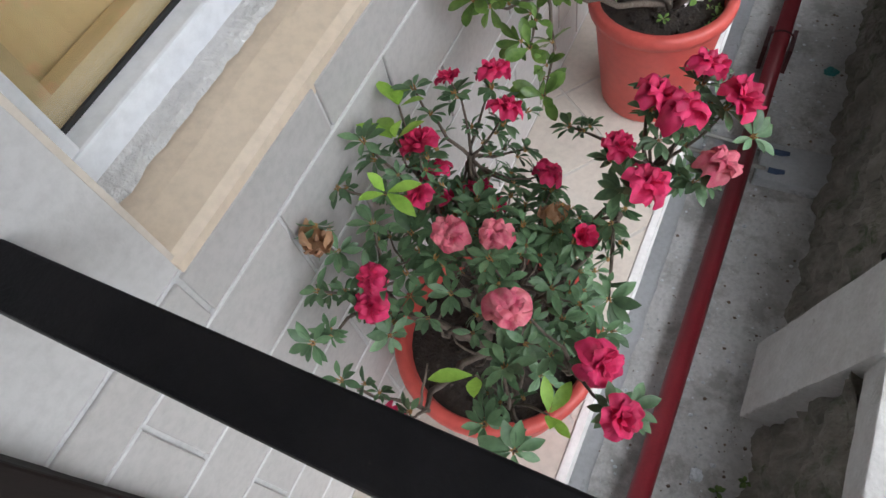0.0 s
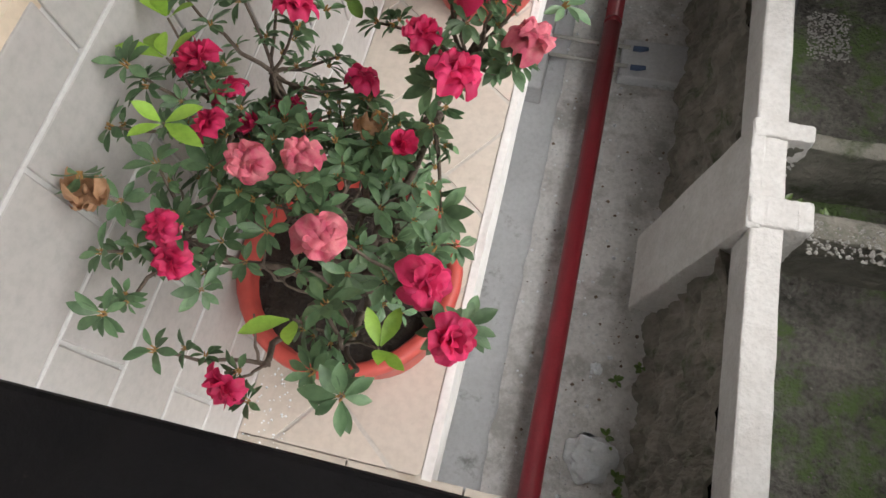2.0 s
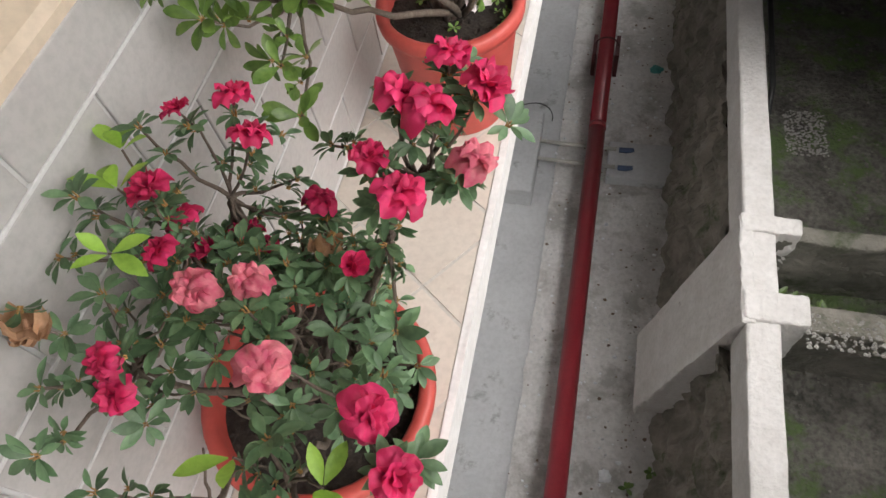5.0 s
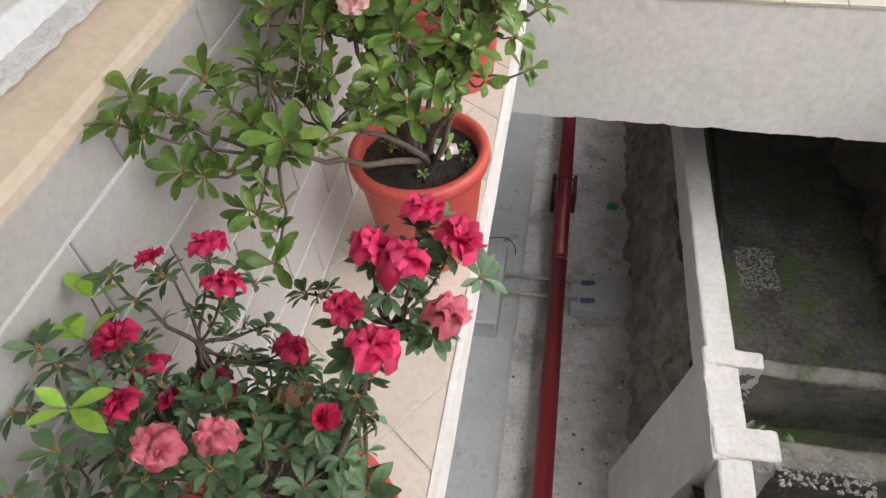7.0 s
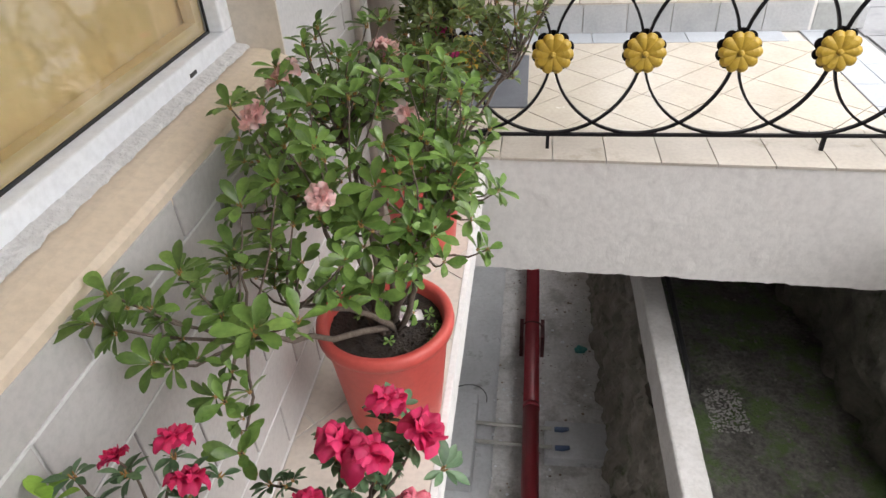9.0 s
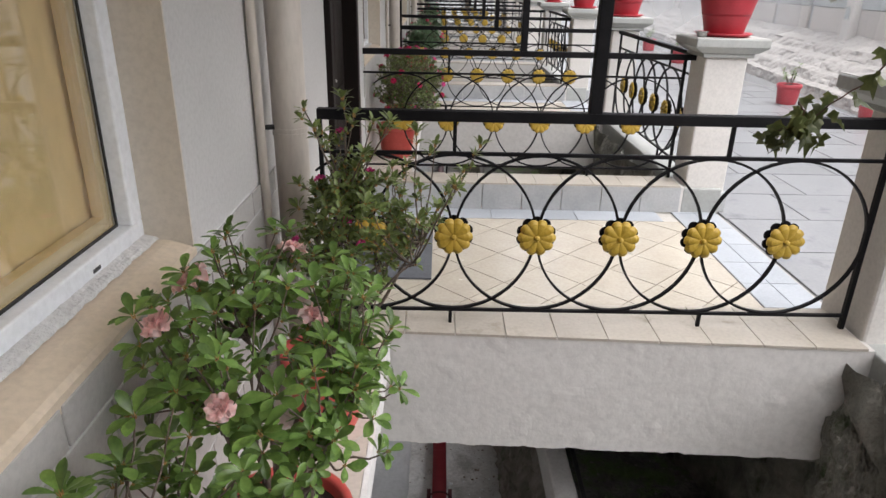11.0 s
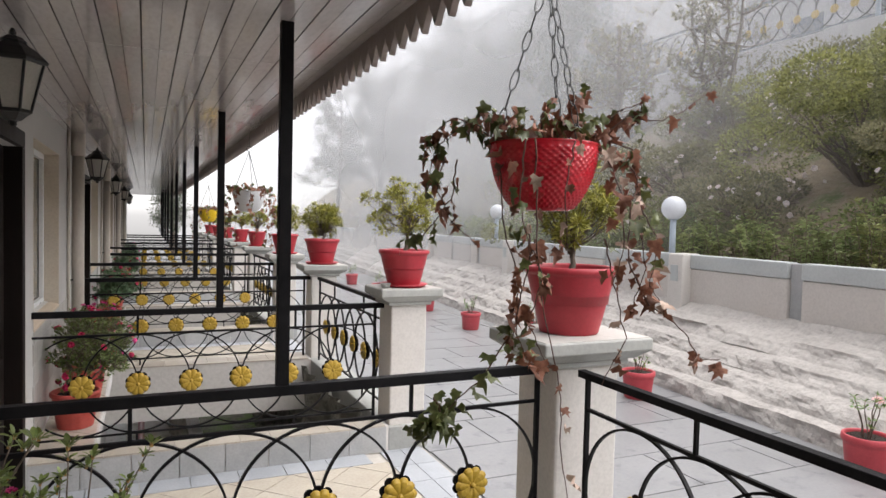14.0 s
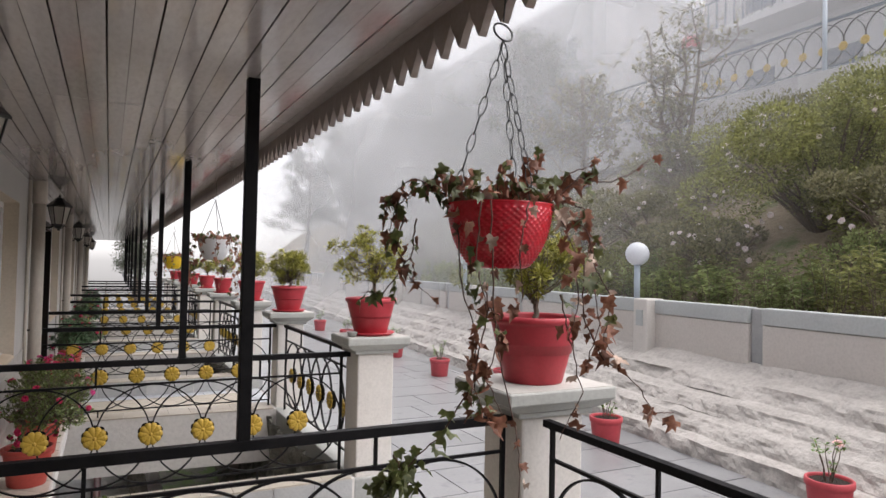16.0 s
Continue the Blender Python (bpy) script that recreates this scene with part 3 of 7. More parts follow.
    for p in young:
        twig(Vector(p))
        shared("young_leaves", rng.choice(LIME), th, axis_pose(p, (rng.uniform(-0.3, 0.3), rng.uniform(-0.3, 0.3), 1), rng.uniform(0, 6.28), rng.uniform(0.7, 1.0)), "fresh lime-green young leaves")
    for x, y, z, kinds, grow, text in flowers:
        p = Vector((x, y, z))
        d = twig(p)
        out = (p - crown).normalized() + Vector((rng.uniform(-0.3, 0.3), rng.uniform(-0.3, 0.1), 0.45))
        if kinds is BROWN:
            out = Vector((rng.uniform(-0.3, 0.3), -0.4, -0.6))
        shared("flower", rng.choice(kinds), th, axis_pose(p, out, rng.uniform(0, 6.28), grow), text)
        sprig(rng.choice(leaves), axis_pose(p - out.normalized() * 0.020, out + Vector((0, 0, 0.4)), rng.uniform(0, 6.28), leaf_scale * 1.05))
        q = p + Vector((rng.uniform(-0.03, 0.03), rng.uniform(-0.03, 0.03), -0.03))
        sprig(rng.choice(leaves), axis_pose(q, (rng.uniform(-0.7, 0.7), rng.uniform(-0.7, 0.7), 0.8), rng.uniform(0, 6.28), leaf_scale))
    if far:
        tagged(part("foliage", merged, "leaf_olive" if leaves is OLIVE else "leaf_dark", th, "many small green leaves", True), "", "", "", "stuff")
    else:
        merged.free()
    tagged(part("stem", stems, "bark", th, "grey-brown twiggy stem", True), "", "", "", "stuff")
    return th


# ---- the setting: building wall, verandas, light wells ----
P = 4.84          # from one room's veranda to the next
FLOOR = -0.20     # veranda floor and courtyard; the tiled kerbs' tops are at 0
FRONT, BACK = 2.58, 5.05   # kerb edges of the first veranda ahead
RAIL_A, RAIL_B = 2.70, 5.03
ROOF = 2.27
DRAIN, WELLTOP, TERRACE = -2.65, -1.18, -1.6
NEAR, FAR = -2, 4  # verandas behind and ahead


def edge_y(x):
    """The veranda's front edge, which runs slightly askew."""
    return FRONT + 0.055 - 0.045 * x


def structure(name, bm, material, label, category="", smooth=False):
    return tagged(part(name, bm, material, None, "", smooth), label, category or name.split("_")[0], "", "structure")


def clip_poly(poly, x0, x1, y0, y1):
    for axis, lim, sign in ((0, x0, 1), (0, x1, -1), (1, y0, 1), (1, y1, -1)):
        out = []
        for i, p in enumerate(poly):
            q = poly[(i + 1) % len(poly)]
            dp, dq = (p[axis] - lim) * sign, (q[axis] - lim) * sign
            if dp >= 0:
                out.append(p)
            if dp * dq < 0:
                t = dp / (dp - dq)
                out.append((p[0] + (q[0] - p[0]) * t, p[1] + (q[1] - p[1]) * t))
        poly = out
        if len(poly) < 3:
            return []
    return poly


def tile_mesh(poly, z0, z1, bm):
    lo = [bm.verts.new((x, y, z0)) for x, y in poly]
    hi = [bm.verts.new((x, y, z1)) for x, y in poly]
    bm.faces.new(hi)
    for i in range(len(poly)):
        j = (i + 1) % len(poly)
        bm.faces.new((lo[i], lo[j], hi[j], hi[i]))


def diagonal_tiles(x0, x1, y0, y1, size, gap, turn=45):
    c, s = math.cos(radians(turn)), math.sin(radians(turn))
    n = int(max(x1 - x0, y1 - y0) / size) + 3
    for i in range(-n, n):
        for j in range(-n, n):
            u0, u1, v0, v1 = i * size + gap / 2, (i + 1) * size - gap / 2, j * size + gap / 2, (j + 1) * size - gap / 2
            mx, my = (x0 + x1) / 2, (y0 + y1) / 2
            poly = clip_poly([(mx + u * c - v * s, my + u * s + v * c) for u, v in ((u0, v0), (u1, v0), (u1, v1), (u0, v1))], x0, x1, y0, y1)
            area = sum(poly[k][0] * poly[(k + 1) % len(poly)][1] - poly[(k + 1) % len(poly)][0] * poly[k][1] for k in range(len(poly))) / 2 if poly else 0
            if area > size * size * 0.02:
                yield poly


# building wall: piers, strips under and over the windows and doors
WIN_Y0, WIN_Y1, WIN_Z0, WIN_Z1 = 0.25, 1.60, 0.785, 2.02
DOOR_Y0, DOOR_Y1, DOOR_Z1 = 3.48, 4.58, 1.90
wall_bm = bmesh.new()
for k in range(NEAR, FAR + 1):
    o = k * P
    box(-0.28, 0, WIN_Y1 + o, DOOR_Y0 + o, DRAIN - 0.3, ROOF + 0.3, bm=wall_bm)
    box(-0.28, 0, DOOR_Y1 + o, WIN_Y0 + P + o, DRAIN - 0.3, ROOF + 0.3, bm=wall_bm)
    box(-0.28, -0.012, WIN_Y0 + o, WIN_Y1 + o, DRAIN - 0.3, WIN_Z0 - 0.012, bm=wall_bm)
    box(-0.28, 0, WIN_Y0 + o, WIN_Y1 + o, WIN_Z1, ROOF + 0.3, bm=wall_bm)
    box(-0.28, 0, DOOR_Y0 + o, DOOR_Y1 + o, DRAIN - 0.3, FLOOR, bm=wall_bm)
    box(-0.28, 0, DOOR_Y0 + o, DOOR_Y1 + o, DOOR_Z1, ROOF + 0.3, bm=wall_bm)
wall_west = structure("wall_west", wall_bm, "wall", "off-white painted wall of the guest rooms", "wall")
structure("wall_room_back", box(-1.6, -1.5, NEAR * P, (FAR + 1) * P + 1, -0.3, ROOF + 0.3), "wall", "plain back wall inside the rooms", "wall")
structure("wall_behind", box(-1.6, 6.5, -9.6, -9.4, -0.4, 3.2), "wall", "plain wall closing the passage behind", "wall")


def window(k):
    o = k * P
    w = tagged(new("window_%d" % (k - NEAR + 1)), "white framed window with a golden curtain behind the glass", "window", "", "structure")
    w.matrix_basis = Matrix.Translation((0, o, 0))
    y0, y1, z0, z1 = WIN_Y0, WIN_Y1, WIN_Z0, WIN_Z1
    rv = bmesh.new()
    for ya, yb in ((y0, y0 + 0.006), (y1 - 0.006, y1)):
        box(-0.125, 0.001, ya, yb, z0, z1, bm=rv)
    box(-0.125, 0.001, y0, y1, z1 - 0.006, z1, bm=rv)
    part("reveal", rv, "tan_pale", w)
    sill = bmesh.new()
    prof = ((0.004, z0 - 0.033), (0.006, z0 - 0.006), (-0.004, z0 + 0.002), (-0.045, z0 + 0.014), (-0.052, z0 + 0.015), (-0.13, z0 + 0.018), (-0.13, z0 - 0.033))
    rows_ = [[sill.verts.new((x + 0.0016 * noise.noise(Vector((y * 8, n, 3))), y, z + 0.0016 * noise.noise(Vector((y * 7, n, 9))))) for n, (x, z) in enumerate(prof)] for y in [y0 + (y1 - y0) * t / 40 for t in range(41)]]
    for r0, r1 in zip(rows_, rows_[1:]):
        for n in range(len(prof)):
            m_ = (n + 1) % len(prof)
            sill.faces.new((r0[n], r1[n], r1[m_], r0[m_]))
    sill.faces.new(rows_[0])
    sill.faces.new(rows_[-1][::-1])
    part("window_sill", sill, "tan", w, "sloping tan painted sill with a bright front bevel", False)
    bead = bmesh.new()
    ragged = [[(-0.074 - 0.008 * noise.noise(Vector((t * 0.45, 1, 0))) - 0.004 * noise.noise(Vector((t * 1.7, 4, 0))), z0 + 0.0185), (-0.082, z0 + 0.024 + 0.003 * noise.noise(Vector((t * 0.9, 2, 0)))), (-0.098, z0 + 0.027 + 0.005 * noise.noise(Vector((t * 0.6, 7, 0)))), (-0.108, z0 + 0.030)] for t in range(91)]
    strip = [[bead.verts.new((x, y0 + (y1 - y0) * t / 90, z)) for x, z in row] for t, row in enumerate(ragged)]
    for r0, r1 in zip(strip, strip[1:]):
        for n in range(3):
            bead.faces.new((r0[n], r1[n], r1[n + 1], r0[n + 1]))
    part("plaster_bead", bead, "caulk", w)
    fz0 = z0 + 0.012
    FW = 0.052
    fr = bmesh.new()
    box(-0.17, -0.105, y0, y1, fz0, fz0 + FW, 0.004, fr)
    box(-0.17, -0.105, y0, y1, z1 - FW, z1, 0.004, fr)
    box(-0.17, -0.105, y0, y0 + FW, fz0 + FW, z1 - FW, 0.004, fr)
    box(-0.17, -0.105, y1 - FW, y1, fz0 + FW, z1 - FW, 0.004, fr)
    part("window_frame", fr, "frame", w, "chipped white plastic frame")
    seal = bmesh.new()
    a0, a1, b0, b1 = y0 + FW, y1 - FW, fz0 + FW, z1 - FW
    bead_in = bmesh.new()
    for ob_, xa, xb, w_ in ((seal, -0.1400, -0.1360, 0.0055), (bead_in, -0.172, -0.1465, 0.030)):
        box(xa, xb, a0, a1, b0, b0 + w_, bm=ob_)
        box(xa, xb, a0, a1, b1 - w_, b1, bm=ob_)
        box(xa, xb, a0, a0 + w_, b0 + w_, b1 - w_, bm=ob_)
        box(xa, xb, a1 - w_, a1, b0 + w_, b1 - w_, bm=ob_)
    part("glazing_bead", bead_in, "gold_bead", w, "golden beige inner glazing bead")
    part("seal", seal, "rubber", w, "black rubber glazing seal")
    part("trim", box(-0.168, -0.152, a0 + 0.004, a1 - 0.004, b0 + 0.0055, b0 + 0.012), "brass", w, "thin gold trim")
    for name, y in (("drain_slot", y0 + 0.32), ("drain_slot", y1 - 0.22)):
        part(name, box(-0.106, -0.1035, y - 0.014, y + 0.014, fz0 + 0.022, fz0 + 0.030, 0.001), "rubber", w)
    pane = part("pane", box(-0.146, -0.141, a0 + 0.006, a1 - 0.006, b0 + 0.006, b1 - 0.006), "glass", w)
    pane.visible_shadow = False
    cur = bmesh.new()
    n = 60
    lo, hi = [], []
    for i in range(n + 1):
        y = y0 + (y1 - y0) * i / n
        x = -0.186 + 0.006 * math.sin(i * 0.9) + 0.004 * math.sin(i * 2.3)
        lo.append(cur.verts.new((x, y, z0 + 0.02)))
        hi.append(cur.verts.new((x, y, z1)))
    for i in range(n):
        cur.faces.new((lo[i], lo[i + 1], hi[i + 1], hi[i]))
    part("curtain", cur, "curtain", w, "golden patterned curtain", True)


for k in range(NEAR, FAR + 1):
    window(k)


def door(k):
    d = tagged(new("door_%d" % (k - NEAR + 1)), "dark stained wooden door, closed, with a steel handle", "door", "", "structure")
    d.matrix_basis = Matrix.Translation((0, k * P, 0))
    fr = bmesh.new()
    box(-0.20, 0.03, DOOR_Y0, DOOR_Y0 + 0.09, FLOOR, DOOR_Z1, 0.004, fr)
    box(-0.20, 0.03, DOOR_Y1 - 0.09, DOOR_Y1, FLOOR, DOOR_Z1, 0.004, fr)
    box(-0.20, 0.03, DOOR_Y0, DOOR_Y1, DOOR_Z1, DOOR_Z1 + 0.09, 0.004, fr)
    part("door_frame", fr, "door", d)
    leaf = box(-0.10, -0.06, DOOR_Y0 + 0.09, DOOR_Y1 - 0.09, FLOOR + 0.01, DOOR_Z1, 0.003)
    for z0, z1 in ((0.0, 0.75), (0.9, 1.75)):
        for y0, y1 in ((DOOR_Y0 + 0.18, (DOOR_Y0 + DOOR_Y1) / 2 - 0.04), ((DOOR_Y0 + DOOR_Y1) / 2 + 0.04, DOOR_Y1 - 0.18)):
            box(-0.062, -0.048, y0, y1, z0, z1, 0.008, leaf)
    part("door_leaf", leaf, "door", d)
    hd = bmesh.new()
    tube(hd, [(-0.06, DOOR_Y0 + 0.16, 0.85), (-0.005, DOOR_Y0 + 0.16, 0.85), (-0.002, DOOR_Y0 + 0.27, 0.85)], 0.011, 8)
    part("door_handle", hd, "cup", d, "brushed steel lever handle", True)


for k in range(NEAR, FAR + 1):
    door(k)
part("jamb", box(0.0, 0.03, 4.60, 4.89, FLOOR, DOOR_Z1, 0.003), "door", bpy.data.objects["door_2"], "dark brown wooden side panel")

# veranda slabs with kerbs front and back, and the ledges along the wells
for k in range(NEAR, FAR + 1):
    o = k * P
    s = box(0, 2.62, FRONT + o + 0.10, BACK + o - 0.02, -0.42, FLOOR - 0.012)
    structure("floor" if k == 0 else "floor_%d" % (k - NEAR), s, "grout", "veranda floor bed under cream tiles", "floor")
    kb = bmesh.new()
    box(0.0, 2.34, FRONT + o, FRONT + o + 0.30, -0.565, -0.012, bm=kb, cuts=0)
    if k == 0:
        bmesh.ops.subdivide_edges(kb, edges=[e for e in kb.edges if e.calc_length() > 1], cuts=140)
        bmesh.ops.subdivide_edges(kb, edges=[e for e in kb.edges if 0.5 < e.calc_length() < 0.6], cuts=28, use_grid_fill=True)
    for v in kb.verts:
        if v.co.y < FRONT + o + 0.1:
            v.co.y += edge_y(v.co.x) - FRONT
    if k == 0:
        for v in kb.verts:
            p = v.co
            swell = noise.noise(Vector((p.x * 3.1, p.z * 4, 2))) * 0.0018 + noise.noise(Vector((p.x * 14, p.z * 17, 5))) * 0.0008
            scab = max(0.0, noise.noise(Vector((p.x * 7, p.z * 9, 11))) - 0.34) * 0.012
            if p.y < FRONT + 0.1:
                p.y -= swell + scab
            if p.z < -0.55:
                p.z += 0.010 * noise.noise(Vector((p.x * 9, 3, 1))) + 0.007 * noise.noise(Vector((p.x * 31, 3, 1)))
            elif p.z > -0.03:
                p.z += 0.003 * noise.noise(Vector((p.x * 25, 8, 1)))
    kerb = structure("beam_%d" % (2 * (k - NEAR) + 1), kb, "beam", "rough white plastered beam under the veranda edge", "beam")
    kb = box(0.0, 2.34, BACK + o - 0.24, BACK + o, -0.54, -0.012)
    structure("beam_%d" % (2 * (k - NEAR) + 2), kb, "beam", "white plastered beam under the veranda edge", "beam")
    # ledge along the well
    lb = box(0.0, 0.345, BACK + o - P, FRONT + o, -0.11, -0.0025)
    structure("ledge_%d" % (k - NEAR + 1), lb, "grout", "narrow tiled ledge under the windows", "ledge")
    eb = box(0.345, 0.362, BACK + o - P, FRONT + o, -0.115, 0.001, cuts=14 if k == 0 else 0)
    if k == 0:
        roughen(eb, 0.0022, 30)
    structure("ledge_edge_%d" % (k - NEAR + 1), eb, "edge", "chipped white plaster edge of the ledge", "trim")

# courtyard ground, stopping at the wells, with paving
gr = bmesh.new()
box(2.62, 60, -40, 120, -0.9, FLOOR - 0.012, bm=gr)
ground = structure("ground", gr, "paving_joint", "grey paved courtyard ground", "ground")
kerbs = bmesh.new()
for k in range(NEAR, FAR + 2):
    o = k * P
    box(2.34, 2.62, BACK + o - P - 0.24, FRONT + o + 0.30, -0.55, -0.02, 0.01, kerbs)
structure("kerb", kerbs, "cap", "grey painted kerb along the light wells", "kerb")

# the well below: drain floor, retaining wall, terrace, rocks
LEN0, LEN1 = -6.0, 16.0
dr = bmesh.new()
nx, ny = 14, 150
grid = [[dr.verts.new((-0.05 + 1.35 * i / nx, LEN0 + (LEN1 - LEN0) * j / ny, DRAIN + 0.012 * noise.noise(Vector((i * 0.5, j * 0.4, 0))) + (0.02 if i < 4 else 0))) for i in range(nx + 1)] for j in range(ny + 1)]
for j in range(ny):
    for i in range(nx):
        dr.faces.new((grid[j][i], grid[j][i + 1], grid[j + 1][i + 1], grid[j + 1][i]))
structure("drain_floor", dr, "concrete", "stained concrete floor of the open drain", "ground", True)


st = bmesh.new()
g = [[st.verts.new((x, LEN0 + (LEN1 - LEN0) * j / 400, DRAIN + 0.036 * (i < 5) - 0.05 * (i == 6) + 0.006 * noise.noise(Vector((i, j * 0.21, 4))))) for i, x in enumerate((-0.05, 0.05, 0.15, 0.25, 0.315 + 0.012 * noise.noise(Vector((j * 0.3, 1, 1))), 0.34 + 0.02 * noise.noise(Vector((j * 0.37, 5, 1))), 0.345))] for j in range(401)]
for r0, r1 in zip(g, g[1:]):
    for i in range(6):
        st.faces.new((r0[i], r0[i + 1], r1[i + 1], r1[i]))
structure("drain_strip", st, "concrete_pale", "smooth pale cement strip along the foot of the building", "ground", True)


def slab_grid(fn, nu, nv):
    bm = bmesh.new()
    g = [[bm.verts.new(fn(i / nu, j / nv)) for i in range(nu + 1)] for j in range(nv + 1)]
    for j in range(nv):
        for i in range(nu):
            bm.faces.new((g[j][i], g[j][i + 1], g[j + 1][i + 1], g[j + 1][i]))
    return bm


def stones(p):
    """Height of rounded rubble stones with sunken joints, 0 to 1."""
    d = noise.voronoi(p)[0]
    return min(1.0, (d[1] - d[0]) * 2.6)


def stone_face(u, v):
    y = LEN0 + (LEN1 - LEN0) * u
    z = DRAIN - 0.05 + (WELLTOP - 0.22 - DRAIN + 0.05) * v
    p = Vector((y * 2.2, z * 3.0, 0))
    return (1.222 - 0.10 * (1 - v) + 0.035 * noise.noise(p * 1.3) - 0.055 * stones(p * 2.0) + 0.02 + 0.022 * noise.noise(p * 7) + 0.014 * noise.noise(p * 17), y, z)


structure("retaining_wall_base", slab_grid(stone_face, 1000, 44), "damp_stone", "dark mossy stone face of the retaining wall", "wall", False)
rw = box(1.200, 1.325, LEN0, LEN1, WELLTOP - 0.225, WELLTOP, 0.012)
bmesh.ops.subdivide_edges(rw, edges=[e for e in rw.edges if e.calc_length() > 5], cuts=260)
roughen(rw, 0.0045, 14)
structure("retaining_wall", rw, "white_rough", "white plastered coping on the retaining wall", "wall")


def terrace(u, v):
    x = 1.30 + 1.05 * u
    y = LEN0 + (LEN1 - LEN0) * v
    p = Vector((x * 3, y * 3, 0))
    return (x, y, TERRACE + 0.03 * noise.noise(p) + 0.015 * noise.noise(p * 3.3) - 0.12 * max(0, y - 3.4) * (y < 6))


structure("terrace_ground", slab_grid(terrace, 14, 240), "moss", "damp mossy earth behind the retaining wall", "ground", True)


def rock_face(u, v):
    y = LEN0 + (LEN1 - LEN0) * u
    open_well = (y - BACK) % P < FRONT - BACK + P - 0.02
    z = TERRACE - 0.6 + ((-0.07 if open_well else -0.5) - TERRACE + 0.6) * v
    p = Vector((y * 1.7, z * 2.2, 4))
    return (2.29 + 0.10 * noise.noise(p) - 0.07 * stones(p * 1.6) + 0.03 * noise.noise(p * 7), y, z)


structure("rock_wall", slab_grid(rock_face, 330, 34), "dark_stone", "dark rough rock face under the courtyard", "wall", True)
for n, (y0, y1) in enumerate(((1.43, 1.54), (1.82, 1.90))):
    arm = box(1.30, 2.35, y0, y1, TERRACE - 0.5, WELLTOP - 0.03, 0.012)
    bmesh.ops.subdivide_edges(arm, edges=arm.edges[:], cuts=7, use_grid_fill=True)
    roughen(arm, 0.012, 9, n)
    structure("channel_wall_%d" % (n + 1), arm, "dark_stone", "low mossy side wall of a drain channel", "wall")
# the buttress with its hollow top
bt = bmesh.new()
tri = [bt.verts.new(p) for p in ((1.186, 1.41, WELLTOP + 0.005), (1.186, 1.87, WELLTOP + 0.005), (0.96, 1.87, -2.42), (0.96, 1.43, -2.42), (1.23, 1.41, WELLTOP), (1.23, 1.87, WELLTOP), (1.23, 1.87, -2.42), (1.23, 1.43, -2.42))]
for f in ((0, 1, 2, 3), (0, 3, 7, 4), (1, 5, 6, 2), (3, 2, 6, 7), (0, 4, 5, 1)):
    bt.faces.new([tri[i] for i in f])
bmesh.ops.subdivide_edges(bt, edges=[e for e in bt.edges if e.calc_length() > 0.2], cuts=16, use_grid_fill=True)
roughen(bt, 0.006, 17, 2)
roughen(bt, 0.003, 60, 5)
buttress = structure("buttress", bt, "white_rough", "white plastered sloping buttress with a hollow top", "buttress")
for x0, x1, y0, y1, lift in ((1.182, 1.236, 1.41, 1.90, 0.012), (1.190, 1.425, 1.42, 1.55, 0.018), (1.190, 1.42, 1.82, 1.90, 0.018)):
    rim_ = box(x0, x1, y0, y1, WELLTOP - 0.3, WELLTOP + lift, 0.01)
    bmesh.ops.subdivide_edges(rim_, edges=[e for e in rim_.edges if e.calc_length() > 0.15], cuts=14, use_grid_fill=True)
    part("plaster_rim", roughen(roughen(rim_, 0.006, 17, 2), 0.003, 60, 5), "white_rough", buttress)
rng = random.Random(5)
fr = bmesh.new()
for i in range(70):
    t = i / 69
    x = 0.965 + 0.2 * t
    z = -2.40 + 1.05 * t
    if z > -1.75:
        continue
    ln = rng.uniform(0.01, 0.045)
    tube(fr, [(x, 1.425, z), (x + rng.uniform(-0.01, 0.01), 1.425 - rng.uniform(0.005, 0.02), z - ln)], [0.006, 0.001], 4)
tagged(part("plaster_drips", fr, "white_rough"), "ragged hardened plaster drips on the buttress edge", "plaster", "", "stuff")

# tiles: ledge, kerb and floor of the first wells and verandas
def lay_tiles(polys, z0, z1, material, parent, name="tile"):
    for poly in polys:
        bm = bmesh.new()
        tile_mesh(poly, z0, z1, bm)
        part(name, bm, material, parent)


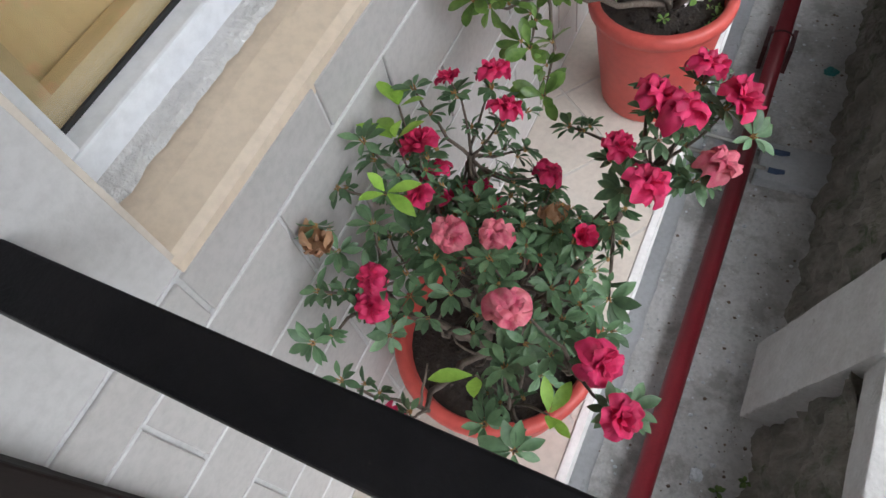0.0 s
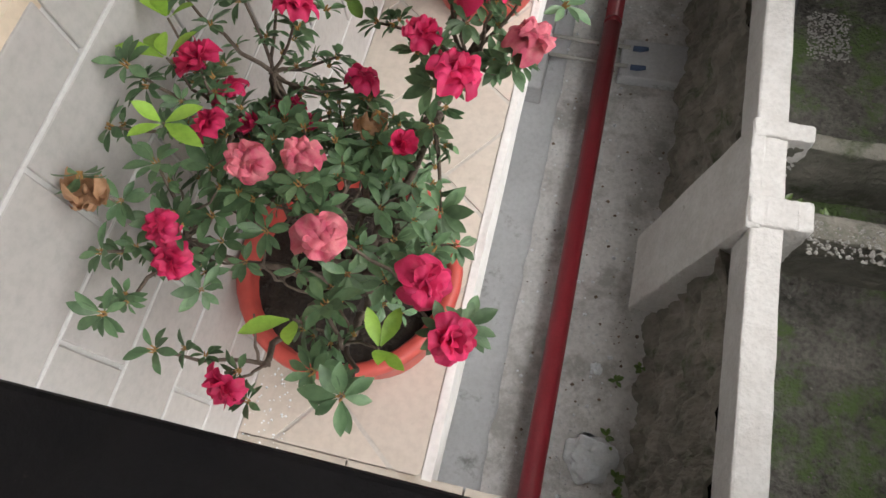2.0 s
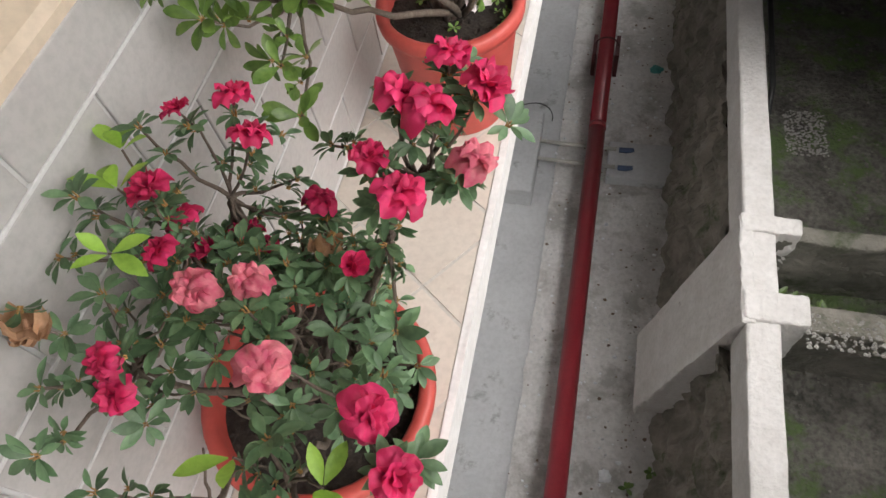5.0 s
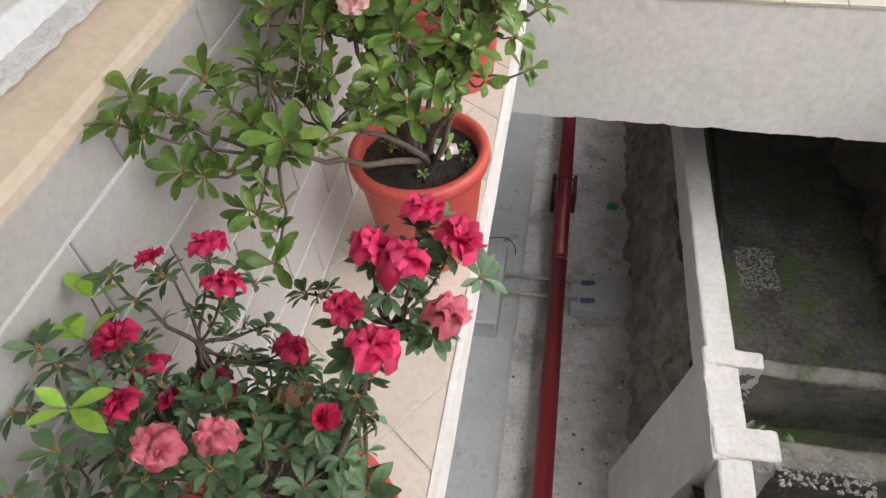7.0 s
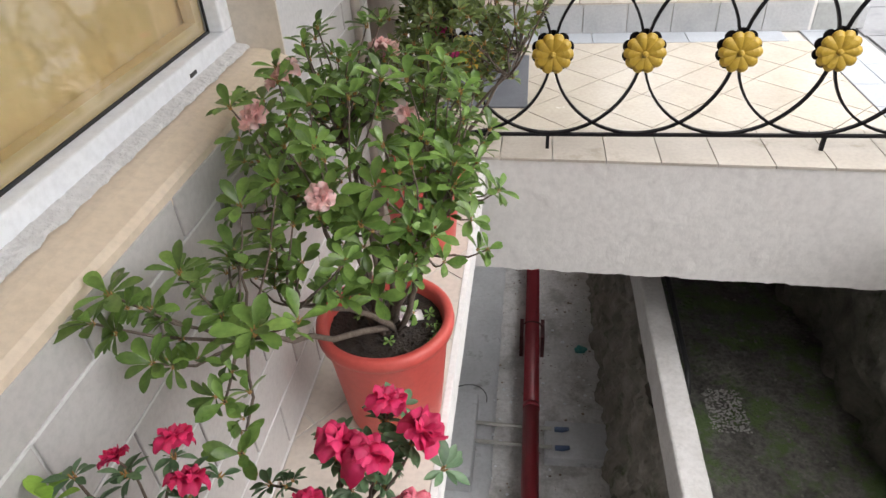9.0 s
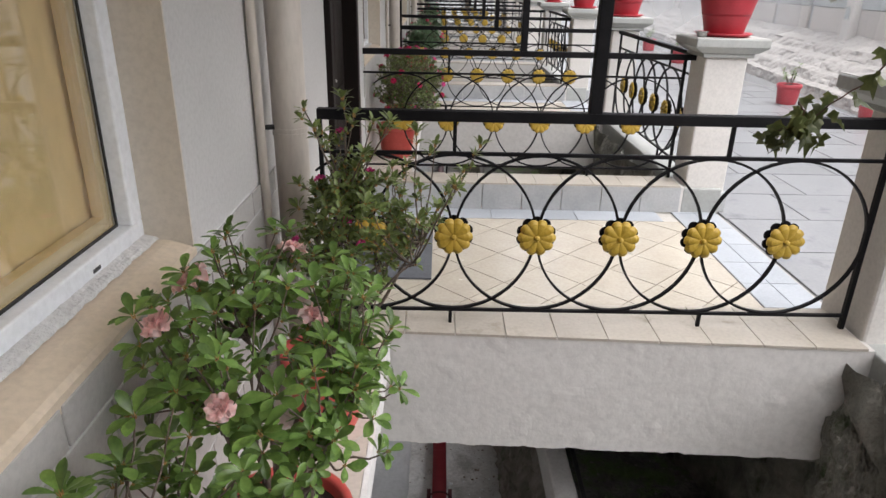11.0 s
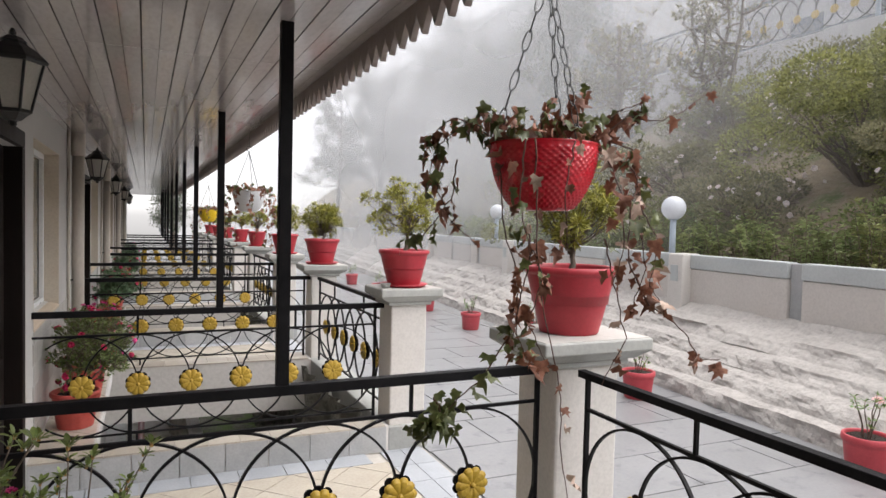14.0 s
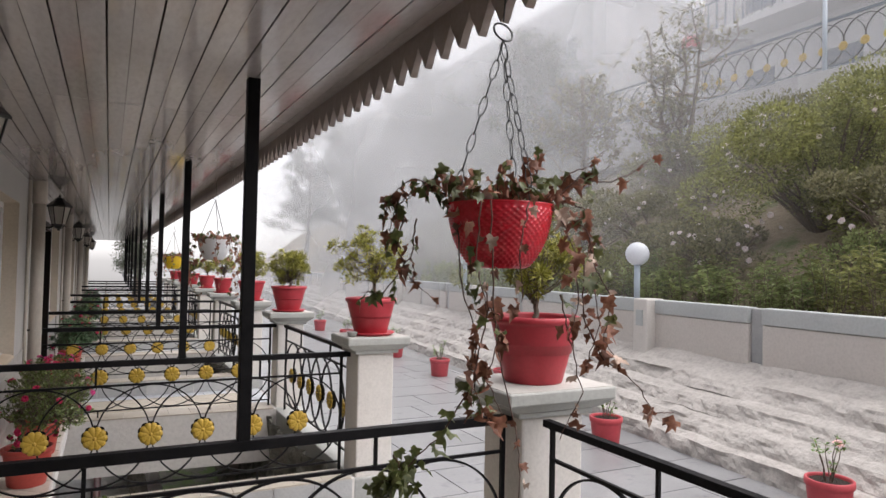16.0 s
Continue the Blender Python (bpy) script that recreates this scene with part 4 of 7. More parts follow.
floor_of = {k: bpy.data.objects["floor" if k == 0 else "floor_%d" % (k - NEAR)] for k in range(NEAR, FAR + 1)}
for k in (-1, 0, 1, 2, 3, 4):
    o = k * P
    own = k in (0, 1)
    target = floor_of[k]
    lip = [[(0.003 + a * 0.21, edge_y(0.003 + a * 0.21) + o - 0.004), (0.209 + a * 0.21, edge_y(0.209 + a * 0.21) + o - 0.004), (0.209 + a * 0.21, FRONT + o + 0.302), (0.003 + a * 0.21, FRONT + o + 0.302)] for a in range(11)]
    groups = [(list(diagonal_tiles(0.02, 2.26, FRONT + o + 0.32, BACK + o - 0.46, 0.30, 0.006)), "floor_tile", FLOOR - 0.012, FLOOR),
              ([[(2.272 + a * 0.165, FRONT + o + 0.1 + b * 0.30), (2.272 + a * 0.165 + 0.16, FRONT + o + 0.1 + b * 0.30), (2.272 + a * 0.165 + 0.16, FRONT + o + 0.395 + b * 0.30), (2.272 + a * 0.165, FRONT + o + 0.395 + b * 0.30)] for a in range(2) for b in range(1, 8)], "blue_tile", FLOOR - 0.012, FLOOR),
              ([[(0.02 + a * 0.305, BACK + o - 0.452), (0.32 + a * 0.305, BACK + o - 0.452), (0.32 + a * 0.305, BACK + o - 0.25), (0.02 + a * 0.305, BACK + o - 0.25)] for a in range(7)], "blue_tile", FLOOR - 0.012, FLOOR),
              (lip, "lip_tile", -0.012, 0.0),
              ([[(0.003 + a * 0.21, BACK + o - 0.252), (0.209 + a * 0.21, BACK + o - 0.252), (0.209 + a * 0.21, BACK + o + 0.004), (0.003 + a * 0.21, BACK + o + 0.004)] for a in range(11)], "lip_tile", -0.012, 0.0)]
    for polys, mat_, z0, z1 in groups:
        if own:
            lay_tiles(polys, z0, z1, mat_, target)
        else:
            bm = bmesh.new()
            for poly in polys:
                tile_mesh(poly, z0, z1, bm)
            tagged(part("tiles", bm, mat_, target), "", "", "", "stuff")
    # grey facing tiles on the inner side of the back kerb
    for a in range(8):
        bm = box(0.003 + a * 0.29, 0.287 + a * 0.29, BACK + o - 0.252, BACK + o - 0.24, FLOOR, -0.013)
        if own:
            part("tile", bm, "grey_tile", target)
        else:
            tagged(part("tiles", bm, "grey_tile", target), "", "", "", "stuff")
for k, n in ((0, 1), (1, 2), (2, 3), (3, 4)):
    ledge = bpy.data.objects["ledge_%d" % (k - NEAR + 1)]
    lay_tiles(diagonal_tiles(0.004, 0.343, BACK - P + k * P + 0.002, FRONT + k * P, 0.215, 0.008, 52), -0.010, 0.0, "ledge_tile", ledge)

# tiled skirting of the wall under the windows, in courses
def wall_courses(k):
    o = k * P
    zs = [0.022, 0.151, 0.283, 0.415, 0.547, 0.690, 0.768]
    y0 = BACK + o - P - (0.52 if k == 0 else 0.0)
    jb = box(-0.012, 0.0015, y0, FRONT + o, 0.0, 0.7685)
    bed = part("joint_bed", jb, "joint", wall_west)
    # Raised joint strips; the light they catch is put in as paler colour.
    for z in zs[1:-1]:
        part("joint_line", box(0.0010, 0.0080, y0, FRONT + o, z - 0.0028, z + 0.0024, 0.001), "joint", bed)
    for c in range(len(zs) - 1):
        y = y0 - 0.10 + (0.13 if c % 2 else 0)
        while y < FRONT + o:
            a, b = max(y + 0.003, y0), min(y + 0.257, FRONT + o)
            if b - a > 0.02:
                bm = box(0.0015, 0.0075, a, b, zs[c] + 0.003, zs[c + 1] - 0.003, 0.002)
                part("tile", bm, "walltile", bed)
            y += 0.26
    return bed


wall_courses(0)
wall_courses(1)

# paving slabs of the courtyard
rng = random.Random(8)
pv = bmesh.new()
y = -4.0
row = 0
while y < 34:
    d = 0.62
    x = 2.64 + (0.3 if row % 2 else 0.0) - 0.3
    while x < 6.0:
        w = 0.9
        a, b = max(x, 2.63), min(x + w - 0.012, 6.0)
        if b - a > 0.05:
            if -1 < y < 12:
                bm = bmesh.new()
                tile_mesh([(a, y), (b, y), (b, y + d - 0.012), (a, y + d - 0.012)], FLOOR - 0.012, FLOOR + rng.uniform(-0.001, 0.001), bm)
                part("paving_slab", bm, "paving", ground)
            else:
                tile_mesh([(a, y), (b, y), (b, y + d - 0.012), (a, y + d - 0.012)], FLOOR - 0.012, FLOOR, pv)
        x += w
    y += d
    row += 1
tagged(part("paving_rest", pv, "paving", ground), "", "", "", "stuff")

# roof: soffit boards in one mesh, fascia, sheet above
Y0, Y1 = -9.4, (FAR + 1) * P + 1.5
sb = bmesh.new()
x = -0.02
gap = 0.0015
while x < 1.46:
    y = Y0
    while y < Y1:
        box(x + gap, min(x + 0.0725 - 0.0005, 1.475), y, min(y + 3.2, Y1) - 0.003, ROOF, ROOF + 0.014, bm=sb)
        y += 3.2
    x += 0.0725
    gap = 0.0070 - gap
ceiling = structure("ceiling", sb, "soffit", "glossy white boarded veranda ceiling", "ceiling")
structure("ceiling_backing", box(-0.3, 1.48, Y0, Y1, ROOF + 0.0145, ROOF + 0.04), "soffit_gap", "dark space behind the ceiling boards", "ceiling")
structure("roof", box(-1.7, 1.56, Y0, Y1, ROOF + 0.16, ROOF + 0.20), "roof", "roof sheet over the rooms and veranda", "roof")
def fascia_board(bm, y):
    """One board with a rounded drop, narrow slits to its neighbours."""
    w = 0.105
    prof = [(y + 0.001 + (w - 0.002) * i / 10, ROOF - 0.040 - 0.050 * abs(math.sin(math.pi * i / 10)) ** 0.75 - 0.028 * math.exp(-((i / 10 - 0.5) / 0.15) ** 2)) for i in range(11)]
    poly = prof + [(y + w - 0.001, ROOF + 0.16), (y + 0.001, ROOF + 0.16)]
    f0 = [bm.verts.new((1.478, a, b)) for a, b in poly]
    f1 = [bm.verts.new((1.500, a, b)) for a, b in poly]
    bm.faces.new(f0[::-1])
    bm.faces.new(f1)
    for i in range(len(poly)):
        j = (i + 1) % len(poly)
        bm.faces.new((f0[i], f0[j], f1[j], f1[i]))
    return bm


fascia = structure("fascia", box(1.502, 1.516, Y0, Y1, ROOF - 0.010, ROOF + 0.16), "fascia", "weathered wooden fascia with a scalloped lower edge", "trim")
board = mesh_of("board", fascia_board(bmesh.new(), 0.0), "fascia")
fb = bmesh.new()
for n in range(int((Y1 - Y0) / 0.105)):
    y = Y0 + n * 0.105
    if 0.5 < y < 15:
        shared("board", board, fascia, Matrix.Translation((0, y, 0)))
    else:
        fascia_board(fb, y)
tagged(part("boards", fb, "fascia", fascia), "", "", "", "stuff")

# rock outcrop where the kerb meets the beam
ro = bmesh.new()
bmesh.ops.create_icosphere(ro, subdivisions=6, radius=1.0)
for v in ro.verts:
    d = 1 + 0.30 * noise.noise(v.co * 1.9) + 0.20 * noise.noise(v.co * 4.7) + 0.15 * noise.noise(v.co * 10) + 0.11 * noise.noise(v.co * 22)
    v.co = Vector((2.29 + v.co.x * 0.10 * d, 2.34 + v.co.y * 0.22 * d, -0.62 + v.co.z * 0.52 * d))
structure("rock_outcrop", ro, "dark_stone", "dark mossy rock under the end of the beam", "rock")


# ---- railings ----
RING, LENG = 0.335, 2.29


def ring_mesh(radius, half, wide):
    bm = bmesh.new()
    n = 56
    rs = []
    for k in range(n):
        a = 2 * math.pi * k / n
        c, s = math.cos(a), math.sin(a)
        rs.append([bm.verts.new((r * c, y, r * s)) for r, y in ((radius, -wide), (radius, wide), (radius - half, wide), (radius - half, -wide))])
    for k in range(n):
        a, b = rs[k], rs[(k + 1) % n]
        for i in range(4):
            j = (i + 1) % 4
            bm.faces.new((a[i], b[i], b[j], a[j]))
    return mesh_of("ring", bm, "black")


def cut_ring_mesh(radius, half, wide, x_cut):
    bm = bmesh.new()
    n = 64
    rs = []
    for k in range(n + 1):
        a = -math.acos(x_cut / radius) + 2 * math.acos(x_cut / radius) * k / n
        c, s = math.cos(a), math.sin(a)
        rs.append([bm.verts.new((r * c, y, r * s)) for r, y in ((radius, -wide), (radius, wide), (radius - half, wide), (radius - half, -wide))])
    for k in range(n):
        a, b = rs[k], rs[k + 1]
        for i in range(4):
            j = (i + 1) % 4
            bm.faces.new((a[i], b[i], b[j], a[j]))
    return mesh_of("ring", bm, "black")


def flower_disc(radius, material, petals=10):
    """A pressed sheet-metal flower that faces -y, with a raised middle and grooved petals."""
    bm = bmesh.new()
    n = petals * 6
    fr, prev = [], None
    for r_i, t in enumerate((0.16, 0.30, 0.55, 0.80, 1.0)):
        ring = []
        for k in range(n):
            a = 2 * math.pi * k / n
            lobe = abs(math.cos(a * petals / 2))
            r = radius * t * (1 - 0.13 * (1 - lobe ** 0.6) * t)
            h = -0.010 * math.sin(min(1.0, t) * math.pi * 0.8 + 0.3) - 0.005 * lobe * t + (0.006 if t == 1.0 else 0)
            ring.append(bm.verts.new((r * math.cos(a), h, r * math.sin(a))))
        fr.append(ring)
    c = bm.verts.new((0, -0.013, 0))
    for k in range(n):
        bm.faces.new((c, fr[0][k], fr[0][(k + 1) % n]))
    for r0, r1 in zip(fr, fr[1:]):
        for k in range(n):
            bm.faces.new((r0[k], r1[k], r1[(k + 1) % n], r0[(k + 1) % n]))
    back = [bm.verts.new((v.co.x, 0.004, v.co.z)) for v in fr[-1]]
    for k in range(n):
        bm.faces.new((fr[-1][k], back[k], back[(k + 1) % n], fr[-1][(k + 1) % n]))
    bm.faces.new(back)
    return mesh_of("flower_plate", bm, material)


RINGS = ring_mesh(RING, 0.009, 0.008)
CUT = cut_ring_mesh(RING, 0.009, 0.008, -0.30 + 0.09)
PLATE = flower_disc(0.077, "yellow")
BACKPLATE = flower_disc(0.081, "black")
KNOB = mesh_of("knob", lathe([(0, 0.010), (0.008, 0.008), (0.011, 0.002), (0.011, -0.004), (0, -0.004)], 12), "yellow", True)
MIDZ = 0.40


def railing(k, y, post=True, length=LENG, start=0.09, top=0.90, bare=0.03, label="", group="veranda railings across the light wells"):
    """A black railing along x with a row of crossing rings and yellow flowers."""
    r = thing("railing", label or "black iron railing of crossing rings with yellow metal flowers", "railing", Matrix.Translation((0, y, 0)), group)
    part("top_rail", box(start, length + 0.12, -0.022, 0.022, top - 0.040, top, 0.003), "black", r)
    part("upper_bar", box(start if bare < 0.5 else bare, length, -0.008, 0.008, 0.728, 0.742, 0.001), "black", r)
    part("lower_bar", box(start if bare < 0.5 else bare, length, -0.008, 0.008, 0.056, 0.068, 0.001), "black", r)
    part("end_post", box(length - 0.012, length + 0.008, -0.010, 0.010, 0.0, top - 0.032, 0.001), "black", r)
    foot = start if bare < 0.5 else bare
    part("end_post", box(foot, foot + 0.016, -0.010, 0.010, 0.056, top - 0.032, 0.001), "black", r)
    for x in (length - 0.62, length - 1.68):
        part("strut", box(x - 0.007, x + 0.007, -0.007, 0.007, 0.742, top - 0.032), "black", r)
        part("foot", box(x - 0.007, x + 0.007, -0.007, 0.007, -0.0, 0.056), "black", r)
    n = int((length - start) / RING)
    for i in range(1, n + 1):
        x = length - i * RING
        if x < start + bare - 0.03:
            continue
        if x - RING > start - 0.01:
            shared("ring", RINGS, r, Matrix.Translation((x, 0, MIDZ)))
        else:
            shared("ring", CUT, r, Matrix.Translation((x, 0, MIDZ)))
        if x > start + bare:
            f = shared("flower", PLATE, r, Matrix.Translation((x, -0.020, MIDZ)), "mustard yellow pressed metal flower")
            shared("knob", KNOB, f, Matrix.LocRotScale((0, -0.014, 0), Euler((radians(90), 0, 0)), None))
            shared("flower_back", BACKPLATE, r, Matrix.LocRotScale((x, 0.012, MIDZ), Euler((0, radians(18), radians(180))), None), "black metal backing flower")
    if post:
        part("roof_post", box(1.112, 1.158, -0.023, 0.023, 0.90, ROOF, 0.002), "black", r, "slim black square post up to the roof")
    return r


rail_src = railing(0, RAIL_A)
rail_back = railing(0, RAIL_B - 2 * P, start=-0.02)
for k in range(-1, FAR + 1):
    if k:
        copy_thing(rail_src, Matrix.Translation((0, RAIL_A + k * P, 0)))
    if k >= 0:
        copy_thing(rail_back, Matrix.Translation((0, RAIL_B + k * P, 0)))
railing(0, RAIL_B - P - 0.03, start=-0.02, top=0.94, bare=0.6)

# side railings, on the kerb between the pillars
side = thing("railing", "black iron side railing of crossing rings with yellow flowers between pillars", "railing", Matrix.Translation((2.42, 0, 0)), "side railings along the courtyard")
S0, S1 = 0.30, 2.50
part("top_rail", box(-0.02, 0.02, S0 - 0.05, S1 + 0.05, 0.868, 0.90, 0.003), "black", side)
part("upper_bar", box(-0.008, 0.008, S0, S1, 0.728, 0.742), "black", side)
part("lower_bar", box(-0.008, 0.008, S0, S1, 0.056, 0.068), "black", side)
for y in (S0, S1):
    part("end_post", box(-0.01, 0.01, y - 0.008, y + 0.008, -0.02, 0.868), "black", side)
for y in (S1 - 0.62, S1 - 1.60):
    part("strut", box(-0.007, 0.007, y - 0.007, y + 0.007, 0.742, 0.868), "black", side)
    part("foot", box(-0.007, 0.007, y - 0.007, y + 0.007, -0.02, 0.056), "black", side)
turn = Euler((0, 0, radians(-90))).to_matrix().to_4x4()
for i in range(1, 6):
    y = S1 - i * RING
    shared("ring", RINGS, side, Matrix.Translation((0, y, MIDZ)) @ turn)
for i in range(1, 7):
    y = S1 - i * RING
    f = shared("flower", PLATE, side, Matrix.Translation((-0.020, y, MIDZ)) @ turn, "mustard yellow pressed metal flower")
    shared("knob", KNOB, f, Matrix.LocRotScale((0, -0.014, 0), Euler((radians(90), 0, 0)), None))
    shared("flower_back", BACKPLATE, side, Matrix.Translation((0.012, y, MIDZ)) @ Euler((0, 0, radians(90))).to_matrix().to_4x4(), "black metal backing flower")
for k in range(0, FAR + 1):
    if k:
        copy_thing(side, Matrix.Translation((2.42, k * P, 0)))


# ---- pillars ----
def pillar(x, y, wide=1.0):
    p = thing("pillar", "cream painted square pillar with a grey moulded cap", "pillar", Matrix.Translation((x, y, FLOOR)), "pillars along the courtyard")
    H = 1.03 - FLOOR
    sh = box(-0.145, 0.145, -0.14, 0.14, 0.0, H - 0.13, 0.012)
    bmesh.ops.scale(sh, verts=sh.verts[:], vec=(wide, wide, 1))
    part("shaft", sh, "pillar", p)
    part("base", box(-0.19, 0.17, -0.165, 0.165, 0.0, 0.15, 0.012), "grey_tile", p, "stained grey base block")
    cp = bmesh.new()
    box(-0.175, 0.175, -0.165, 0.165, H - 0.13, H - 0.10, 0.008, cp)
    a = [cp.verts.new((sx * 0.19, sy * 0.175, H - 0.10)) for sx, sy in ((-1, -1), (1, -1), (1, 1), (-1, 1))]
    b = [cp.verts.new((sx * 0.245, sy * 0.21, H - 0.062)) for sx, sy in ((-1, -1), (1, -1), (1, 1), (-1, 1))]
    cp.faces.new(a[::-1])
    cp.faces.new(b)
    for i in range(4):
        j = (i + 1) % 4
        cp.faces.new((a[i], a[j], b[j], b[i]))
    box(-0.25, 0.25, -0.215, 0.215, H - 0.062, H - 0.003, 0.008, cp)
    bmesh.ops.scale(cp, verts=cp.verts[:], vec=(wide, wide, 1))
    part("cap", cp, "cap", p, "grey painted moulded cap")
    part("cap_top", box(-0.242 * wide, 0.242 * wide, -0.207 * wide, 0.207 * wide, H - 0.004, H), "cap_top", p, "top of the cap, paler than its sides")
    return p


pillar(2.50, 2.77, 1.18)
pil = pillar(2.50, 2.77 + P)
for k in range(-1, FAR + 1):
    if k not in (0, 1):
        copy_thing(pil, Matrix.Translation((2.50, 2.77 + k * P, FLOOR)))
    copy_thing(pil, Matrix.Translation((2.50, 4.98 + k * P, FLOOR)))


# ---- fixtures on the wall ----
def lantern(k):
    l = thing("wall_lantern", "black iron wall lantern with frosted glass panes", "lamp", Matrix.Translation((0.0, 3.20 + k * P, 1.92)), "wall lanterns")
    ar = bmesh.new()
    box(0.0, 0.012, -0.03, 0.03, -0.06, 0.10, 0.003, ar)
    tube(ar, [(0.01, 0, 0.02), (0.05, 0, -0.02), (0.10, 0, -0.03), (0.14, 0, -0.005), (0.17, 0, 0.0)], 0.010, 8)
    tube(ar, [(0.01, 0, 0.06), (0.045, 0, 0.055), (0.055, 0, 0.03), (0.04, 0, 0.015)], 0.007, 8)
    part("arm", ar, "lamp_black", l, "", True)
    C = 0.185
    def hexa(prof):
        bm = lathe(prof, 6)
        bmesh.ops.translate(bm, verts=bm.verts[:], vec=(C, 0, 0))
        return bm
    part("foot", hexa([(0, -0.055), (0.014, -0.05), (0.014, -0.035), (0.03, -0.03), (0.055, -0.005), (0.066, 0.0), (0.066, 0.012), (0, 0.012)]), "lamp_black", l)
    part("roof", hexa([(0, 0.19), (0.118, 0.19), (0.122, 0.20), (0.112, 0.212), (0.075, 0.245), (0.050, 0.262), (0.046, 0.268), (0.050, 0.272), (0.030, 0.29), (0.010, 0.295), (0.014, 0.305), (0.006, 0.322), (0, 0.324)]), "lamp_black", l)
    for i in range(6):
        a0, a1 = 2 * math.pi * i / 6, 2 * math.pi * (i + 1) / 6
        gp = bmesh.new()
        v = [gp.verts.new((C + r * math.cos(a), r * math.sin(a), z)) for r, a, z in ((0.060, a0, 0.012), (0.060, a1, 0.012), (0.101, a1, 0.19), (0.101, a0, 0.19))]
        v2 = [gp.verts.new((C + r * math.cos(a), r * math.sin(a), z)) for r, a, z in ((0.056, a0, 0.012), (0.056, a1, 0.012), (0.097, a1, 0.19), (0.097, a0, 0.19))]
        gp.faces.new(v)
        gp.faces.new(v2[::-1])
        for q in range(4):
            w = (q + 1) % 4
            gp.faces.new((v[q], v2[q], v2[w], v[w]))
        part("pane", gp, "lamp_glass", l)
        rb = bmesh.new()
        tube(rb, [(C + 0.062 * math.cos(a0), 0.062 * math.sin(a0), 0.01), (C + 0.104 * math.cos(a0), 0.104 * math.sin(a0), 0.195)], 0.006, 5)
        part("rib", rb, "lamp_black", l)
    return l


lan = lantern(0)
for k in range(-1, FAR + 1):
    if k:
        copy_thing(lan, Matrix.Translation((0.0, 3.20 + k * P, 1.92)))


def downpipe(k):
    d = thing("downpipe", "thick cream painted downpipe strapped to the wall", "pipe", Matrix.Translation((0.0, 2.265 + k * P, 0.0)), "downpipes")
    b = bmesh.new()
    tube(b, [(0.085, 0, 0.0), (0.085, 0, 2.10)], 0.053, 24)
    part("pipe", b, "downpipe", d, "", True)
    b = bmesh.new()
    tube(b, [(0.085, 0, 2.07), (0.085, 0, ROOF)], 0.060, 24)
    part("collar", b, "downpipe", d, "", True)
    for z in (0.90, 0.915):
        b = bmesh.new()
        tube(b, [(0.085, 0, z - 0.005), (0.085, 0, z + 0.005)], 0.0555, 24)
        part("strap", b, "downpipe", d)
    b = bmesh.new()
    tube(b, [(0.0, -0.075, 0.93), (0.05, -0.06, 0.93)], 0.008, 8)
    part("bolt", b, "lamp_black", d)
    b = bmesh.new()
    tube(b, [(0.018, -0.10, 0.0), (0.018, -0.10, ROOF)], 0.014, 10)
    part("cable_tube", b, "downpipe", d, "thin cream cable tube", True)
    return d


dp = downpipe(0)
for k in range(-1, FAR + 1):
    if k:
        copy_thing(dp, Matrix.Translation((0.0, 2.265 + k * P, 0.0)))
for k in range(0, 5):
    sw = thing("switch_plate", "small white switch plate beside the door", "switch", Matrix.Translation((0.0, 3.20 + k * P, 1.40)), "switch plates")
    part("plate", box(0.0, 0.010, -0.035, 0.035, 0.0, 0.12, 0.003), "plate", sw)
    part("rocker", box(0.010, 0.014, -0.015, 0.015, 0.035, 0.085, 0.002), "plate", sw)
    mt = thing("door_mat", "dark grey mat on the veranda floor by the door", "mat", Matrix.Translation((0.0, k * P, FLOOR)), "door mats")
    part("mat", box(0.06, 0.52, 3.55, 4.35, 0.0, 0.012, 0.004), "mat", mt)

# ---- the drain ----
pp = thing("fire_pipe", "long dark red painted pipe along the drain", "pipe", Matrix.Translation((0.60, 0, DRAIN + 0.22)))
b = bmesh.new()
tube(b, [(0.0, LEN0, 0), (0.0, 3.42, 0)], 0.058, 20)
part("pipe", b, "red_pipe", pp, "", True)
b = bmesh.new()
tube(b, [(0.0, 3.42, 0.0), (0.0, LEN1, 0.0)], 0.0575, 20)
part("pipe", b, "red_pipe", pp, "", True)
b = bmesh.new()
tube(b, [(0.0, 3.40, 0), (0.0, 3.44, 0)], 0.0605, 20)
part("joint", b, "red_pipe", pp, "", True)
for y in (0.05 - 4.0, 4.25, 8.4):
    for x in (-0.085, 0.085):
        part("bracket", box(x - 0.015, x + 0.015, y - 0.11, y + 0.11, -0.215, 0.005, 0.002), "pipe_clamp", pp, "dark red steel bracket")
    b = bmesh.new()
    tube(b, [(0.085 * math.cos(a), y, 0.002 + 0.075 * math.sin(a)) for a in [math.pi * i / 10 for i in range(11)]], 0.007, 6)
    part("clamp", b, "pipe_clamp", pp)
